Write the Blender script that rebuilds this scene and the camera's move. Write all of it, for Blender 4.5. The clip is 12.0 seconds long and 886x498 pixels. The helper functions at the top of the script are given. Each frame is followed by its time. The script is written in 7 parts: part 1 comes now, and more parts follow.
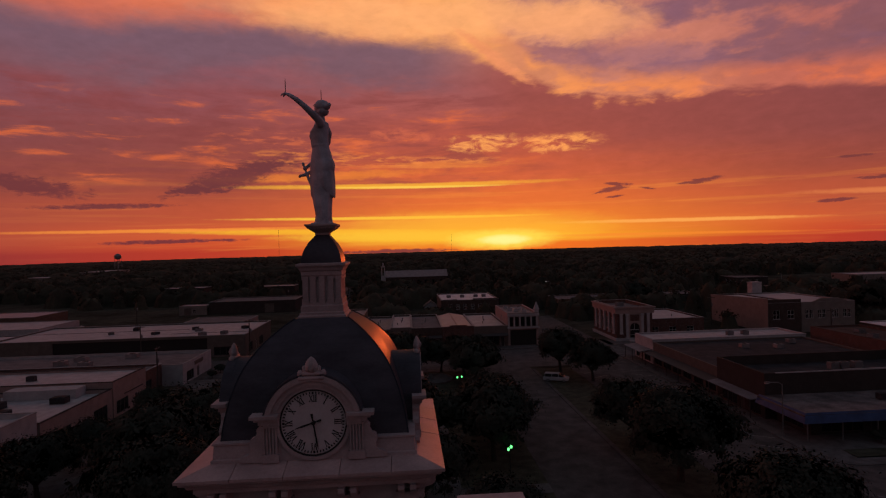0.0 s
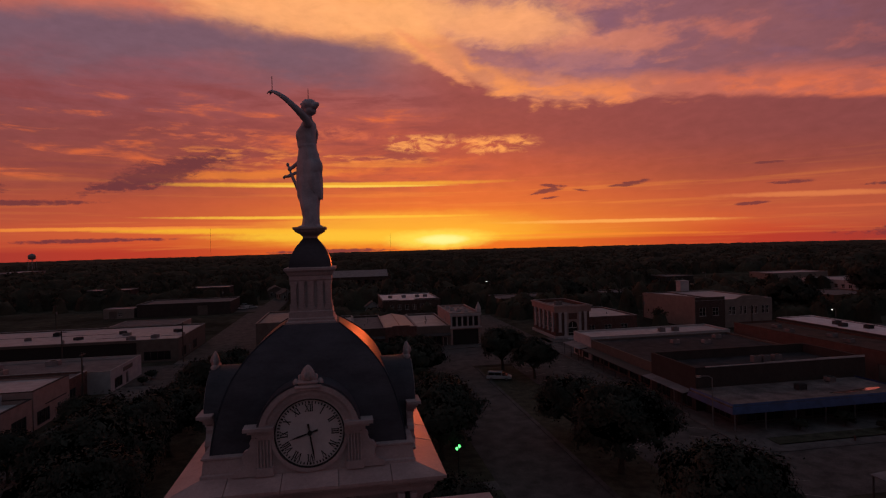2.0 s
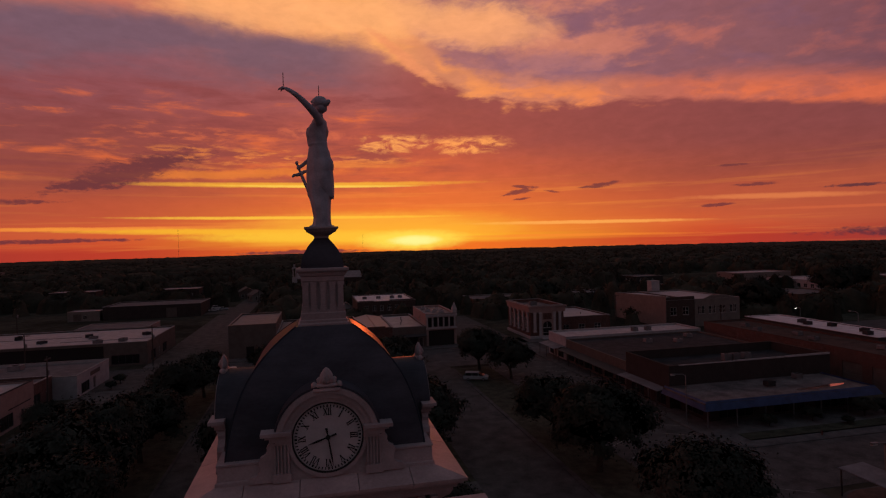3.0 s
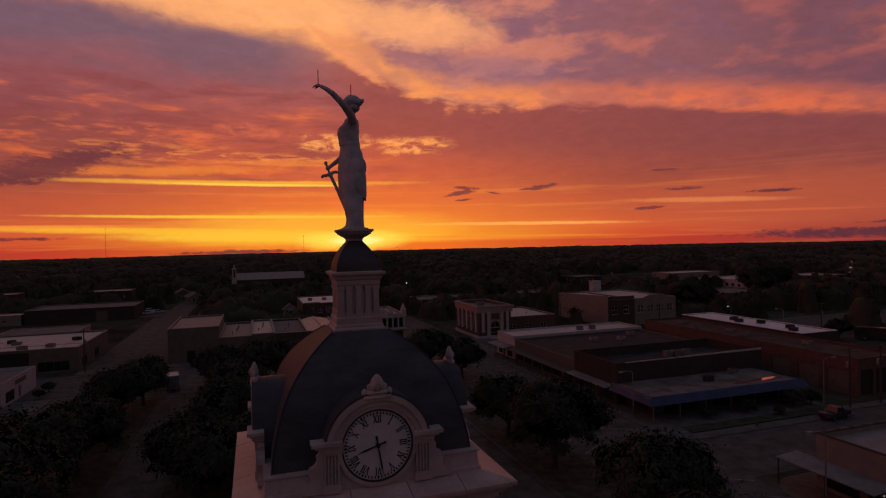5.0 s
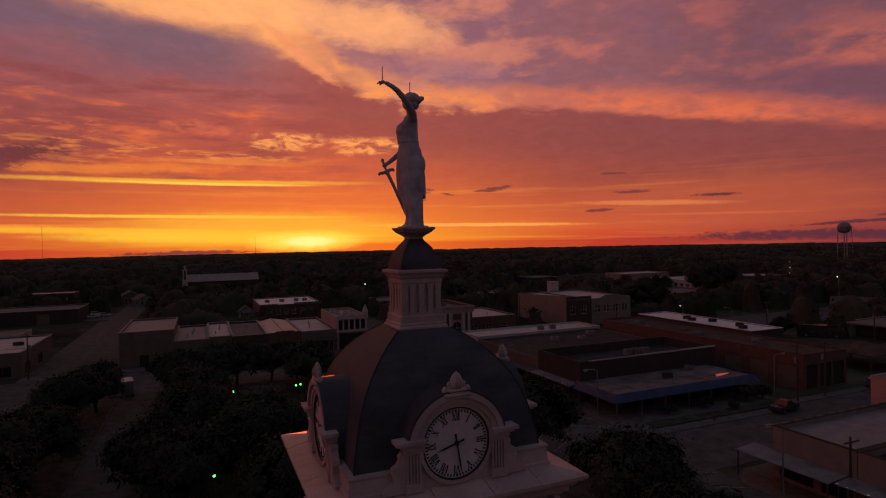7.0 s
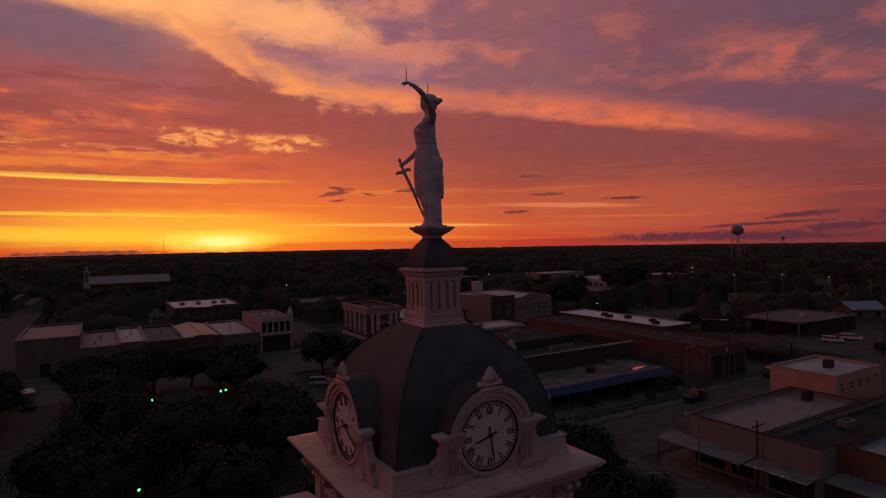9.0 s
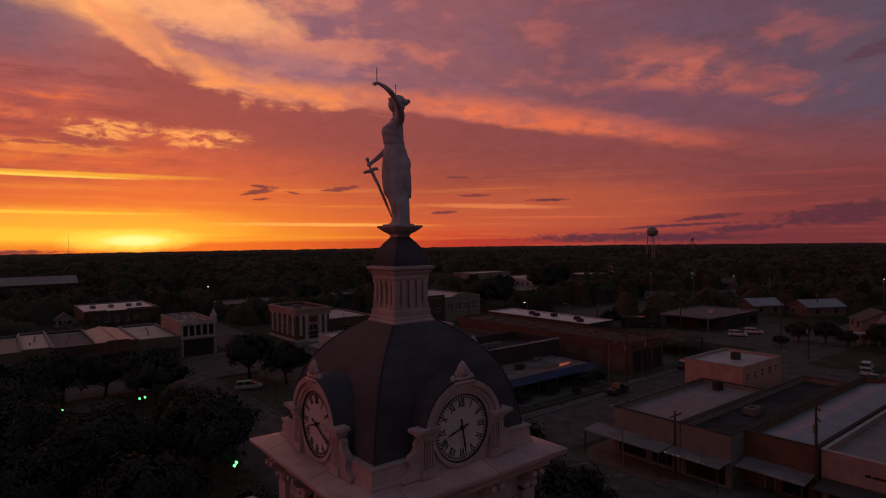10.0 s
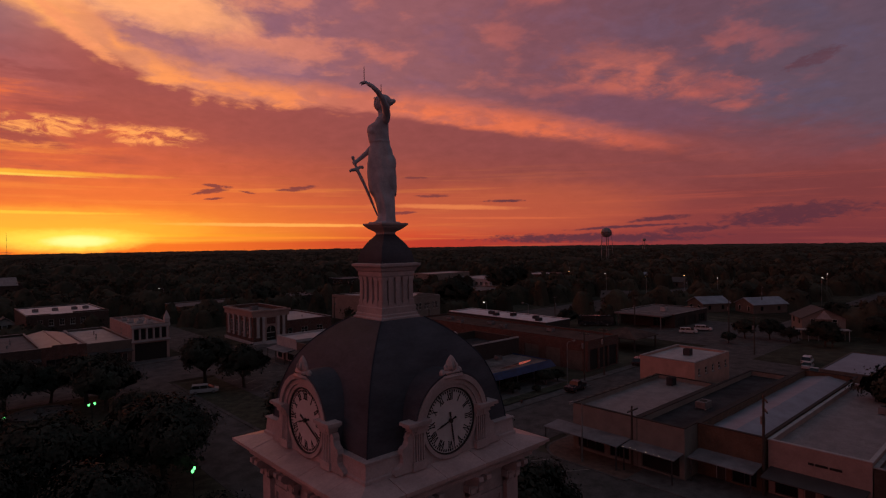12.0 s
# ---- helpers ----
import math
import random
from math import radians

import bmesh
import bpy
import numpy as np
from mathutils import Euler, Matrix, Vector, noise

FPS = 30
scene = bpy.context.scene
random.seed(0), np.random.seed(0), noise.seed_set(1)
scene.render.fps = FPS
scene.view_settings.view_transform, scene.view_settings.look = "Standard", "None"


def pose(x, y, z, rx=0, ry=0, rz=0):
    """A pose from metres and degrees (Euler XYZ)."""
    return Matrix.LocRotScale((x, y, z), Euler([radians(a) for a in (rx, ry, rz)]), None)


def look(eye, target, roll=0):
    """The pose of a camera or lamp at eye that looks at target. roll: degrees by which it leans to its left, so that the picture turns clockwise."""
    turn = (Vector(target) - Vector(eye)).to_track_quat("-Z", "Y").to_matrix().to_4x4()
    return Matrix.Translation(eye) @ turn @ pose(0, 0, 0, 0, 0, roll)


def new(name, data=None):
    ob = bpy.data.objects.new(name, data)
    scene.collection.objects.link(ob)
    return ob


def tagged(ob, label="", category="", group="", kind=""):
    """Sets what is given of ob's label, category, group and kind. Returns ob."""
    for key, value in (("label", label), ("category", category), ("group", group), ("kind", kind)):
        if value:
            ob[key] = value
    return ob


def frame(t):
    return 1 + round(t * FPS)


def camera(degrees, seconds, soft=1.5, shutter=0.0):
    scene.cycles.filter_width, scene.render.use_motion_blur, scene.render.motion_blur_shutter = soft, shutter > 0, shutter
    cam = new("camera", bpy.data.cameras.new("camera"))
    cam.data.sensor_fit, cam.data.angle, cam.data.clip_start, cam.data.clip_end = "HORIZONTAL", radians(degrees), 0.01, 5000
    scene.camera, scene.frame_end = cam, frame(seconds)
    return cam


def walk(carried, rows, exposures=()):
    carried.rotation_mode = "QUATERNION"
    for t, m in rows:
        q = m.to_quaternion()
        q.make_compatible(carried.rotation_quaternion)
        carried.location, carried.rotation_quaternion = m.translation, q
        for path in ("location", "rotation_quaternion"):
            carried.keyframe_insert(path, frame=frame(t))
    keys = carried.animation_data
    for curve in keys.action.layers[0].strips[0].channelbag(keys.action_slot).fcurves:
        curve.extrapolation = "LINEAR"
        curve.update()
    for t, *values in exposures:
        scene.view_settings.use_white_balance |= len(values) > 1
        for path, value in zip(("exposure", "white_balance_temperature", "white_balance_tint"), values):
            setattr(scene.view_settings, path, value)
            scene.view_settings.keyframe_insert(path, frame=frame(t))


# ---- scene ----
cam = camera(75.3, 12.0, soft=1.2)
PATH = [
    (0, (1.825, -12.841, 27.063), (1.953, -10.845, 27.05), -1.6),
    (0.5, (1.627, -12.814, 27.113), (1.803, -10.822, 27.098), -1.5),
    (1, (1.371, -12.758, 27.146), (1.601, -10.771, 27.13), -1.6),
    (1.5, (1.058, -12.701, 27.161), (1.343, -10.721, 27.143), -1.5),
    (2, (0.7, -12.612, 27.176), (1.04, -10.642, 27.157), -1.5),
    (2.5, (0.294, -12.48, 27.18), (0.679, -10.517, 27.16), -1.5),
    (3, (-0.13, -12.332, 27.186), (0.304, -10.38, 27.167), -1.5),
    (5, (-1.965, -11.735, 27.286), (-1.337, -9.836, 27.264), -1.3),
    (5.5, (-2.453, -11.572, 27.286), (-1.774, -9.691, 27.263), -1.2),
    (6, (-2.94, -11.399, 27.277), (-2.219, -9.534, 27.254), -1.2),
    (6.5, (-3.46, -11.199, 27.271), (-2.708, -9.346, 27.249), -1.2),
    (8.5, (-5.479, -10.513, 27.28), (-4.558, -8.738, 27.257), -1.0),
    (9, (-5.897, -10.341, 27.282), (-4.874, -8.623, 27.257), -1.0),
    (9.5, (-6.314, -10.211, 27.278), (-5.179, -8.565, 27.251), -0.9),
    (10, (-6.728, -10.096, 27.261), (-5.498, -8.519, 27.233), -0.8),
    (10.5, (-7.068, -9.999, 27.232), (-5.79, -8.461, 27.203), -0.8),
    (11, (-7.237, -9.94, 27.208), (-5.931, -8.426, 27.18), -0.9),
    (11.5, (-7.31, -9.91, 27.208), (-5.981, -8.416, 27.179), -0.8),
    (12, (-7.321, -9.919, 27.204), (-5.98, -8.436, 27.176), -0.8),
]
# the clip's camera brightens a little as it turns from the sun
EXPOSURES = [(0, -0.03), (3, -0.03), (6, 0.03), (9, 0.04), (12, 0.12)]
walk(cam, [(t, look(eye, target, roll)) for t, eye, target, roll in PATH], EXPOSURES)

# ---------------------------------------------------------------- world, sun, exposure
SUN_AZ, SUN_EL = 9.8, 0.5     # degrees east of +y, degrees up


def lin(r, g, b):
    """Linear colour from 8-bit display values."""
    return tuple(((c / 255) / 12.92 if c <= 10 else (((c / 255) + 0.055) / 1.055) ** 2.4) for c in (r, g, b)) + (1.0,)


world = bpy.data.worlds.new("dusk_sky")
scene.world = world
world.use_nodes = True
wt = world.node_tree
wt.nodes.clear()


def node(kind, **sets):
    n = wt.nodes.new(kind)
    for k, v in sets.items():
        if k == "op":
            n.operation = v
    return n


def put(socket, value):
    if isinstance(value, (int, float, tuple)):
        socket.default_value = value
    else:
        wt.links.new(value, socket)


def m(op, a, b=0.0, c=0.0, clamp=False):
    n = node("ShaderNodeMath", op=op)
    n.use_clamp = clamp
    for s, v in zip(n.inputs, (a, b, c)):
        put(s, v)
    return n.outputs[0]


def mix(fac, a, b):
    n = node("ShaderNodeMix")
    n.data_type = "RGBA"
    n.clamp_factor = True
    put(n.inputs[0], fac)
    put(n.inputs[6], a)
    put(n.inputs[7], b)
    return n.outputs[2]


def smooth(x, lo, hi):
    n = node("ShaderNodeMapRange")
    n.interpolation_type = "SMOOTHSTEP"
    for s, v in zip(n.inputs, (x, lo, hi, 0.0, 1.0)):
        put(s, v)
    return n.outputs[0]


def ramp(x, stops):
    n = node("ShaderNodeValToRGB")
    r = n.color_ramp
    r.interpolation = "EASE"
    while len(r.elements) < len(stops):
        r.elements.new(0.5)
    for e, (p, c) in zip(r.elements, stops):
        e.position, e.color = p, lin(*c)
    put(n.inputs[0], x)
    return n.outputs[0]


def plane(sx, sy, shift=0.0):
    n = node("ShaderNodeCombineXYZ")
    put(n.inputs[0], m("MULTIPLY", AZ, sx))
    put(n.inputs[1], m("MULTIPLY", EL, sy))
    n.inputs[2].default_value = shift
    return n.outputs[0]


def grain(vector, scale, detail=4.0, rough=0.55, distort=0.0):
    n = node("ShaderNodeTexNoise")
    put(n.inputs["Vector"], vector)
    n.inputs["Scale"].default_value, n.inputs["Detail"].default_value = scale, detail
    n.inputs["Roughness"].default_value, n.inputs["Distortion"].default_value = rough, distort
    return n.outputs[0]


way = node("ShaderNodeTexCoord").outputs["Generated"]
sep = node("ShaderNodeSeparateXYZ")
put(sep.inputs[0], way)
AZ = m("MULTIPLY", m("ARCTAN2", sep.outputs[0], sep.outputs[1]), 57.2958)
EL = m("MULTIPLY", m("ARCSINE", sep.outputs[2]), 57.2958)
DAZ = m("ABSOLUTE", m("SUBTRACT", AZ, SUN_AZ))

# cloud grain, wide and flat near the horizon
mid = grain(plane(0.16, 0.42, 3.0), 1.0, 6.0, 0.6, 0.6)
fine = grain(plane(0.5, 1.1, 7.0), 1.0, 6.0, 0.62, 0.8)
flat = grain(plane(0.05, 1.5, 11.0), 1.0, 5.0, 0.6, 0.2)
tiny = grain(plane(1.1, 3.0, 17.0), 1.0, 5.0, 0.65, 0.5)
# a cloud sheet seen in perspective: ripples crowd together towards the horizon
lift = m("ADD", m("MAXIMUM", sep.outputs[2], 0.0), 0.16)
sheet_at = node("ShaderNodeCombineXYZ")
put(sheet_at.inputs[0], m("DIVIDE", sep.outputs[0], lift))
put(sheet_at.inputs[1], m("DIVIDE", sep.outputs[1], lift))
sheet = grain(sheet_at.outputs[0], 2.6, 7.0, 0.66, 0.9)
ripple = grain(sheet_at.outputs[0], 9.0, 5.0, 0.6, 0.6)
WA = m("MULTIPLY_ADD", m("SUBTRACT", mid, 0.5), 7.0, m("MULTIPLY", m("SUBTRACT", fine, 0.5), 3.0))
WE = m("MULTIPLY_ADD", m("SUBTRACT", m("MULTIPLY", mid, 1.0), 0.5), -3.5, m("MULTIPLY", m("SUBTRACT", fine, 0.5), 2.4))

# clear-sky colours by height, towards the sun and away from it (position 1 = 45 degrees up)
h45 = m("DIVIDE", m("ADD", EL, m("MULTIPLY", m("SUBTRACT", flat, 0.5), 0.8)), 45.0, clamp=True)
near = ramp(h45, [(0.0, (244, 116, 36)), (0.012, (255, 168, 40)), (0.026, (252, 152, 42)), (0.055, (240, 128, 48)), (0.10, (226, 108, 54)), (0.16, (202, 90, 60)),
                  (0.24, (176, 80, 68)), (0.33, (164, 86, 84)), (0.44, (190, 118, 102)), (0.58, (140, 104, 112)), (1.0, (76, 83, 94))])
side = ramp(h45, [(0.0, (188, 60, 42)), (0.012, (206, 78, 46)), (0.03, (212, 92, 52)), (0.08, (188, 82, 56)), (0.14, (158, 72, 60)), (0.22, (142, 68, 66)),
                  (0.31, (142, 74, 80)), (0.40, (136, 84, 98)), (0.50, (146, 98, 110)), (0.62, (106, 90, 106)), (1.0, (76, 83, 94))])
away = ramp(h45, [(0.0, (118, 50, 56)), (0.03, (142, 62, 60)), (0.08, (142, 66, 62)), (0.15, (130, 66, 66)), (0.22, (122, 68, 76)),
                  (0.32, (122, 76, 90)), (0.42, (110, 80, 104)), (0.60, (90, 84, 106)), (1.0, (76, 83, 94))])
back = ramp(h45, [(0.0, (66, 58, 63)), (0.15, (75, 71, 75)), (0.4, (77, 79, 87)), (1.0, (76, 83, 94))])
col = mix(smooth(DAZ, 2.0, 30.0), near, side)
col = mix(smooth(DAZ, 24.0, 62.0), col, away)
col = mix(smooth(DAZ, 80.0, 150.0), col, back)


def cloud(az, el, wa, we, tilt, colour, amount, soft=0.55, ragged=1.0, floor=None, fray=1.6, puff=(0.40, 0.62)):
    """A cloud or streak round (az, el), half as wide and high as wa and we, tilted in degrees, its edge frayed by the grain."""
    global col
    da = m("ADD", m("SUBTRACT", AZ, az), m("MULTIPLY", WA, 0.55 * ragged * min(1.0, wa / 5)))
    de = m("ADD", m("SUBTRACT", EL, el), m("MULTIPLY", WE, 0.55 * ragged * min(1.0, we / 1.6)))
    c, s = math.cos(radians(tilt)), math.sin(radians(tilt))
    u = m("DIVIDE", m("MULTIPLY_ADD", da, c, m("MULTIPLY", de, s)), wa)
    v = m("DIVIDE", m("MULTIPLY_ADD", de, c, m("MULTIPLY", da, -s)), we)
    r = m("MULTIPLY_ADD", u, u, m("MULTIPLY", v, v))
    r = m("ADD", r, m("MULTIPLY", m("SUBTRACT", tiny if wa < 6 or we < 0.6 else sheet, 0.5), fray))
    mask = m("SUBTRACT", 1.0, smooth(r, 1.0 - soft, 1.0 + soft * 0.8))
    if floor is not None:                  # puffs inside the cloud
        mask = m("MULTIPLY", mask, smooth(floor, *puff))
    col = mix(m("MULTIPLY", mask, amount), col, lin(*colour))


def along(points, top):
    """A value that changes with the azimuth, given as (degrees, value) stops; top is the largest value."""
    n = node("ShaderNodeValToRGB")
    r = n.color_ramp
    r.interpolation = "B_SPLINE"
    while len(r.elements) < len(points):
        r.elements.new(0.5)
    for e, (a, v) in zip(r.elements, points):
        e.position, e.color = (a + 45) / 130, (v / top, v / top, v / top, 1.0)
    put(n.inputs[0], m("DIVIDE", m("ADD", AZ, 45.0), 130.0, clamp=True))
    return m("MULTIPLY", n.outputs[0], top)


def tints(stops):
    return ramp(m("DIVIDE", m("ADD", AZ, 45.0), 130.0, clamp=True), [((a + 45) / 130, c) for a, c in stops])


def between(x, a, b, c, d):
    return m("MULTIPLY", smooth(x, a, b), m("SUBTRACT", 1.0, smooth(x, c, d)))


# billows of the upper deck
billow = grain(sheet_at.outputs[0], 1.7, 6.0, 0.56, 0.25)
puffs = grain(sheet_at.outputs[0], 5.0, 6.0, 0.58, 0.2)
speck = grain(plane(0.42, 2.1, 41.0), 1.0, 5.0, 0.62, 0.3)
wisps = grain(plane(0.13, 0.75, 31.0), 1.0, 6.0, 0.6, 0.35)
bil, puf, wis = (m("SUBTRACT", q, 0.5) for q in (billow, puffs, wisps))
rough_edge = along([(-45, 2.0), (0, 2.2), (10, 3.2), (22, 3.0), (32, 1.4), (45, 0.9), (85, 0.9)], 4.0)

# the lower rim of the lit deck: how high it hangs all along the horizon, and how deep its lit belt is
rim = along([(-45, 18.4), (-32, 19.2), (-24, 19.6), (-15, 21.0), (-9, 20.2), (-4, 19.8), (1, 19.6), (5, 18.9), (8, 17.6), (11.5, 15.5), (16, 13.7), (21, 12.9), (27, 12.7), (36, 12.1), (43, 11.3), (50, 10.3), (58, 8.8), (66, 7.4), (76, 5.5), (85, 4.0)], 25.0)
deep = along([(-45, 9.0), (4, 9.0), (8, 4.0), (13, 2.2), (25, 2.0), (38, 2.0), (50, 1.9), (60, 1.5), (85, 0.5)], 10.0)
D = m("ADD", m("SUBTRACT", EL, rim), m("MULTIPLY", m("ADD", m("MULTIPLY", bil, 1.0), m("MULTIPLY", puf, 1.3)), rough_edge))
D2 = m("ADD", m("SUBTRACT", EL, rim), m("ADD", m("MULTIPLY", bil, 9.0), m("MULTIPLY", wis, 5.0)))

# the deck fades out overhead and behind
ahead = m("MULTIPLY", m("SUBTRACT", 1.0, smooth(EL, 23.0, 34.0)), m("SUBTRACT", 1.0, smooth(DAZ, 78.0, 120.0)))

# mottled maroon and orange bars on the sunward side, below the grey bank
west_side = m("SUBTRACT", 1.0, smooth(AZ, 6.0, 20.0))
col = mix(m("MULTIPLY", m("MULTIPLY", m("SUBTRACT", 1.0, smooth(wisps, 0.36, 0.54)), between(EL, 4.0, 7.5, 14.0, 17.0)), m("MULTIPLY", west_side, 0.62)), col, lin(134, 62, 64))
col = mix(m("MULTIPLY", m("MULTIPLY", smooth(wisps, 0.53, 0.70), between(EL, 5.0, 7.0, 12.0, 15.5)), m("MULTIPLY", west_side, 0.8)), col, lin(224, 104, 58))
# the grey-violet bank and, east of the sun, the smooth maroon deck under the rim
col = mix(m("MULTIPLY", m("MULTIPLY", smooth(D2, -6.0, -2.2), ahead), m("SUBTRACT", 0.92, m("MULTIPLY", smooth(AZ, 0.0, 11.0), 0.92))), col, mix(smooth(m("ADD", EL, m("MULTIPLY", bil, 8.0)), 13.0, 18.5), lin(136, 78, 84), lin(118, 86, 100)))
col = mix(m("MULTIPLY", between(D, -6.5, -1.2, 3.0, 4.0), m("MULTIPLY", between(AZ, 5.0, 13.0, 60.0, 78.0), 0.75)), col, mix(smooth(AZ, 14.0, 55.0), lin(150, 71, 66), lin(132, 66, 68)))

# the deck above the rim: lit belt, then violet-grey and pink billows
lit = tints([(-45, (196, 96, 78)), (-30, (212, 106, 80)), (-18, (232, 122, 84)), (-7, (248, 154, 96)), (5, (254, 168, 100)), (13, (246, 150, 86)), (24, (238, 136, 82)), (36, (224, 112, 76)), (50, (216, 104, 72)), (62, (196, 92, 74)), (75, (142, 76, 82))])
over = tints([(-45, (190, 104, 92)), (-10, (236, 150, 104)), (6, (240, 152, 100)), (13, (164, 104, 106)), (24, (142, 92, 104)), (40, (140, 86, 93)), (52, (120, 74, 85)), (64, (104, 70, 84)), (76, (92, 72, 88))])
lit = mix(m("MULTIPLY", m("SUBTRACT", 1.0, smooth(m("ADD", puf, m("MULTIPLY", bil, 0.6)), -0.12, 0.08)), 0.45), lit, over)
pink = m("MULTIPLY", smooth(m("ADD", bil, m("MULTIPLY", puf, 0.5)), 0.0, 0.14), between(AZ, 10.0, 26.0, 68.0, 80.0))
over = mix(m("MULTIPLY", pink, 0.62), over, tints([(-45, (220, 124, 96)), (20, (240, 146, 106)), (40, (200, 108, 92)), (50, (168, 90, 86)), (58, (190, 96, 82)), (75, (150, 82, 86))]))
over = mix(m("MULTIPLY", m("SUBTRACT", 1.0, smooth(m("ADD", puf, bil), -0.20, -0.02)), 0.5), over, tints([(-45, (150, 96, 104)), (0, (206, 130, 108)), (14, (136, 92, 110)), (45, (124, 82, 100)), (76, (88, 76, 100))]))
upper_part = smooth(m("ADD", m("SUBTRACT", D, deep), m("MULTIPLY", puf, 2.5)), -0.6, 1.4)
soft_rim = along([(-45, 2.6), (-8, 2.2), (4, 1.6), (10, 0.7), (24, 0.5), (38, 0.4), (55, 0.6), (85, 1.2)], 3.0)
col = mix(m("MULTIPLY", smooth(D, m("MULTIPLY", soft_rim, -0.6), soft_rim), ahead), col, mix(upper_part, lit, over))

# peach sheets high over the sun, and pink billows away from it
cloud(3, 21.6, 17, 1.8, -1, (255, 174, 112), 0.85, 0.9)
cloud(17, 20.3, 7, 1.7, -4, (250, 166, 112), 0.85, 0.9, 1.0, None, 2.0)
cloud(9.4, 17.9, 4.2, 0.55, -36, (240, 146, 98), 0.8, 0.95)
cloud(24, 16.6, 6.0, 1.3, -8, (146, 98, 114), 0.6, 0.9, 1.2)
cloud(60, 15.4, 6.5, 2.2, -14, (208, 106, 84), 0.45, 0.95, 1.0, puffs, 1.6, (0.28, 0.70))
cloud(67, 13.0, 5.5, 1.2, -10, (198, 92, 76), 0.45, 0.95, 1.0, puffs, 1.6, (0.28, 0.70))
cloud(61, 11.8, 10, 1.6, -12, (116, 70, 86), 0.7, 0.9)
cloud(79.5, 6.3, 4, 1.0, 14, (176, 78, 68), 0.4, 0.9)
cloud(74, 6.4, 13, 3.4, -8, (116, 60, 66), 0.72, 0.95)

# small gold flecks
cloud(8.2, 10.0, 3.4, 0.75, 3, (255, 164, 88), 0.95, 0.8, 1.6, fine)
cloud(15.8, 9.7, 3.8, 0.8, 0, (255, 160, 86), 0.95, 0.8, 1.6, fine)
cloud(-1.5, 7.9, 12, 0.5, 0, (232, 128, 60), 0.75, 0.9, 1.6, flat)
cloud(0.5, 10.9, 4.0, 0.6, -6, (226, 110, 76), 0.5, 0.9, 1.5, fine)
cloud(-8, 7.0, 10, 0.4, 2, (236, 128, 52), 0.7, 0.9, 1.4)
cloud(-7, 8.6, 9, 0.8, -2, (236, 132, 66), 0.7, 0.95, 1.2, speck, 1.2, (0.46, 0.64))
cloud(-10, 10.4, 8, 0.8, -3, (216, 104, 68), 0.6, 0.95, 1.2, speck, 1.2, (0.46, 0.64))
cloud(3, 8.3, 7, 0.5, 0, (240, 136, 68), 0.65, 0.95, 1.2, speck, 1.2, (0.46, 0.64))

# unseen reddish glow patches beyond both sides of the view, added to light side faces
cloud(-88, 11, 36, 15, 0, (204, 104, 94), 0.8, 0.95)
cloud(122, 9, 30, 13, 0, (160, 78, 76), 0.5, 0.95)
# dim haze low down, far from the sun
cloud(58, 3.5, 21, 5.5, -4, (128, 60, 60), 0.24, 0.95, 1.0)
cloud(80, 2.0, 15, 4.0, -2, (112, 52, 56), 0.7, 0.95, 0.6)
cloud(49, 3.2, 13, 2.6, 0, (194, 92, 60), 0.40, 0.95, 0.6)

# faint long bars near the horizon
low = m("MULTIPLY", m("SUBTRACT", 1.0, smooth(EL, 4.0, 9.0)), m("MULTIPLY", smooth(flat, 0.50, 0.70), 0.30))
col = mix(low, col, mix(smooth(DAZ, 15.0, 55.0), lin(252, 150, 62), lin(182, 80, 64)))

# small mottling of the whole sheet
mottle = m("ADD", m("MULTIPLY", m("SUBTRACT", grain(plane(0.55, 1.25, 23.0), 1.0, 6.0, 0.6, 0.3), 0.5), 0.34), m("MULTIPLY", m("SUBTRACT", ripple, 0.5), 0.15))
uneven = node("ShaderNodeVectorMath", op="SCALE")
put(uneven.inputs[0], col)
put(uneven.inputs["Scale"], m("ADD", m("MULTIPLY", mottle, m("ADD", m("MULTIPLY", smooth(EL, 2.0, 8.0), 0.7), 0.3)), 1.0))
col = uneven.outputs[0]

# long gold streaks
cloud(-1.0, 6.0, 15, 0.24, 0.1, (255, 184, 56), 0.75, 1.0, 0.5, None, 0.9)
cloud(1.0, 5.85, 9, 0.12, -0.4, (255, 208, 84), 0.85, 1.0, 0.5, None, 0.9)
cloud(-1.5, 2.85, 14, 0.15, -0.4, (255, 200, 66), 0.85, 1.0, 0.5, None, 0.9)
cloud(-6.0, 1.55, 16, 0.30, -1.4, (255, 190, 48), 0.8, 1.0, 0.5, None, 0.9)
cloud(2.0, 0.9, 13, 0.45, -1.0, (255, 204, 56), 0.85, 1.0, 0.5, None, 0.9)
cloud(-22.0, 2.0, 13, 0.15, 0.4, (252, 150, 62), 0.7, 1.0, 0.5, None, 0.9)
cloud(26.0, 1.75, 10, 0.17, -0.8, (255, 172, 84), 0.85, 1.0, 0.6, None, 0.9)
cloud(22.0, 0.55, 13, 0.14, -0.6, (250, 138, 48), 0.7, 1.0, 0.6, None, 0.9)
cloud(42.5, 3.4, 6.5, 0.24, -2.0, (230, 130, 76), 0.7, 1.0, 0.7, None, 0.9)
cloud(48.0, 2.2, 7, 0.12, -1.0, (216, 104, 64), 0.5, 1.0, 0.7, None, 0.9)
cloud(6.0, 1.5, 13, 1.7, 0, (255, 190, 58), 0.62, 1.0, 0.5, None, 0.9)
cloud(9.6, 0.45, 4.8, 0.95, 0, (255, 226, 84), 0.92, 1.0, 0.4, None, 0.8)
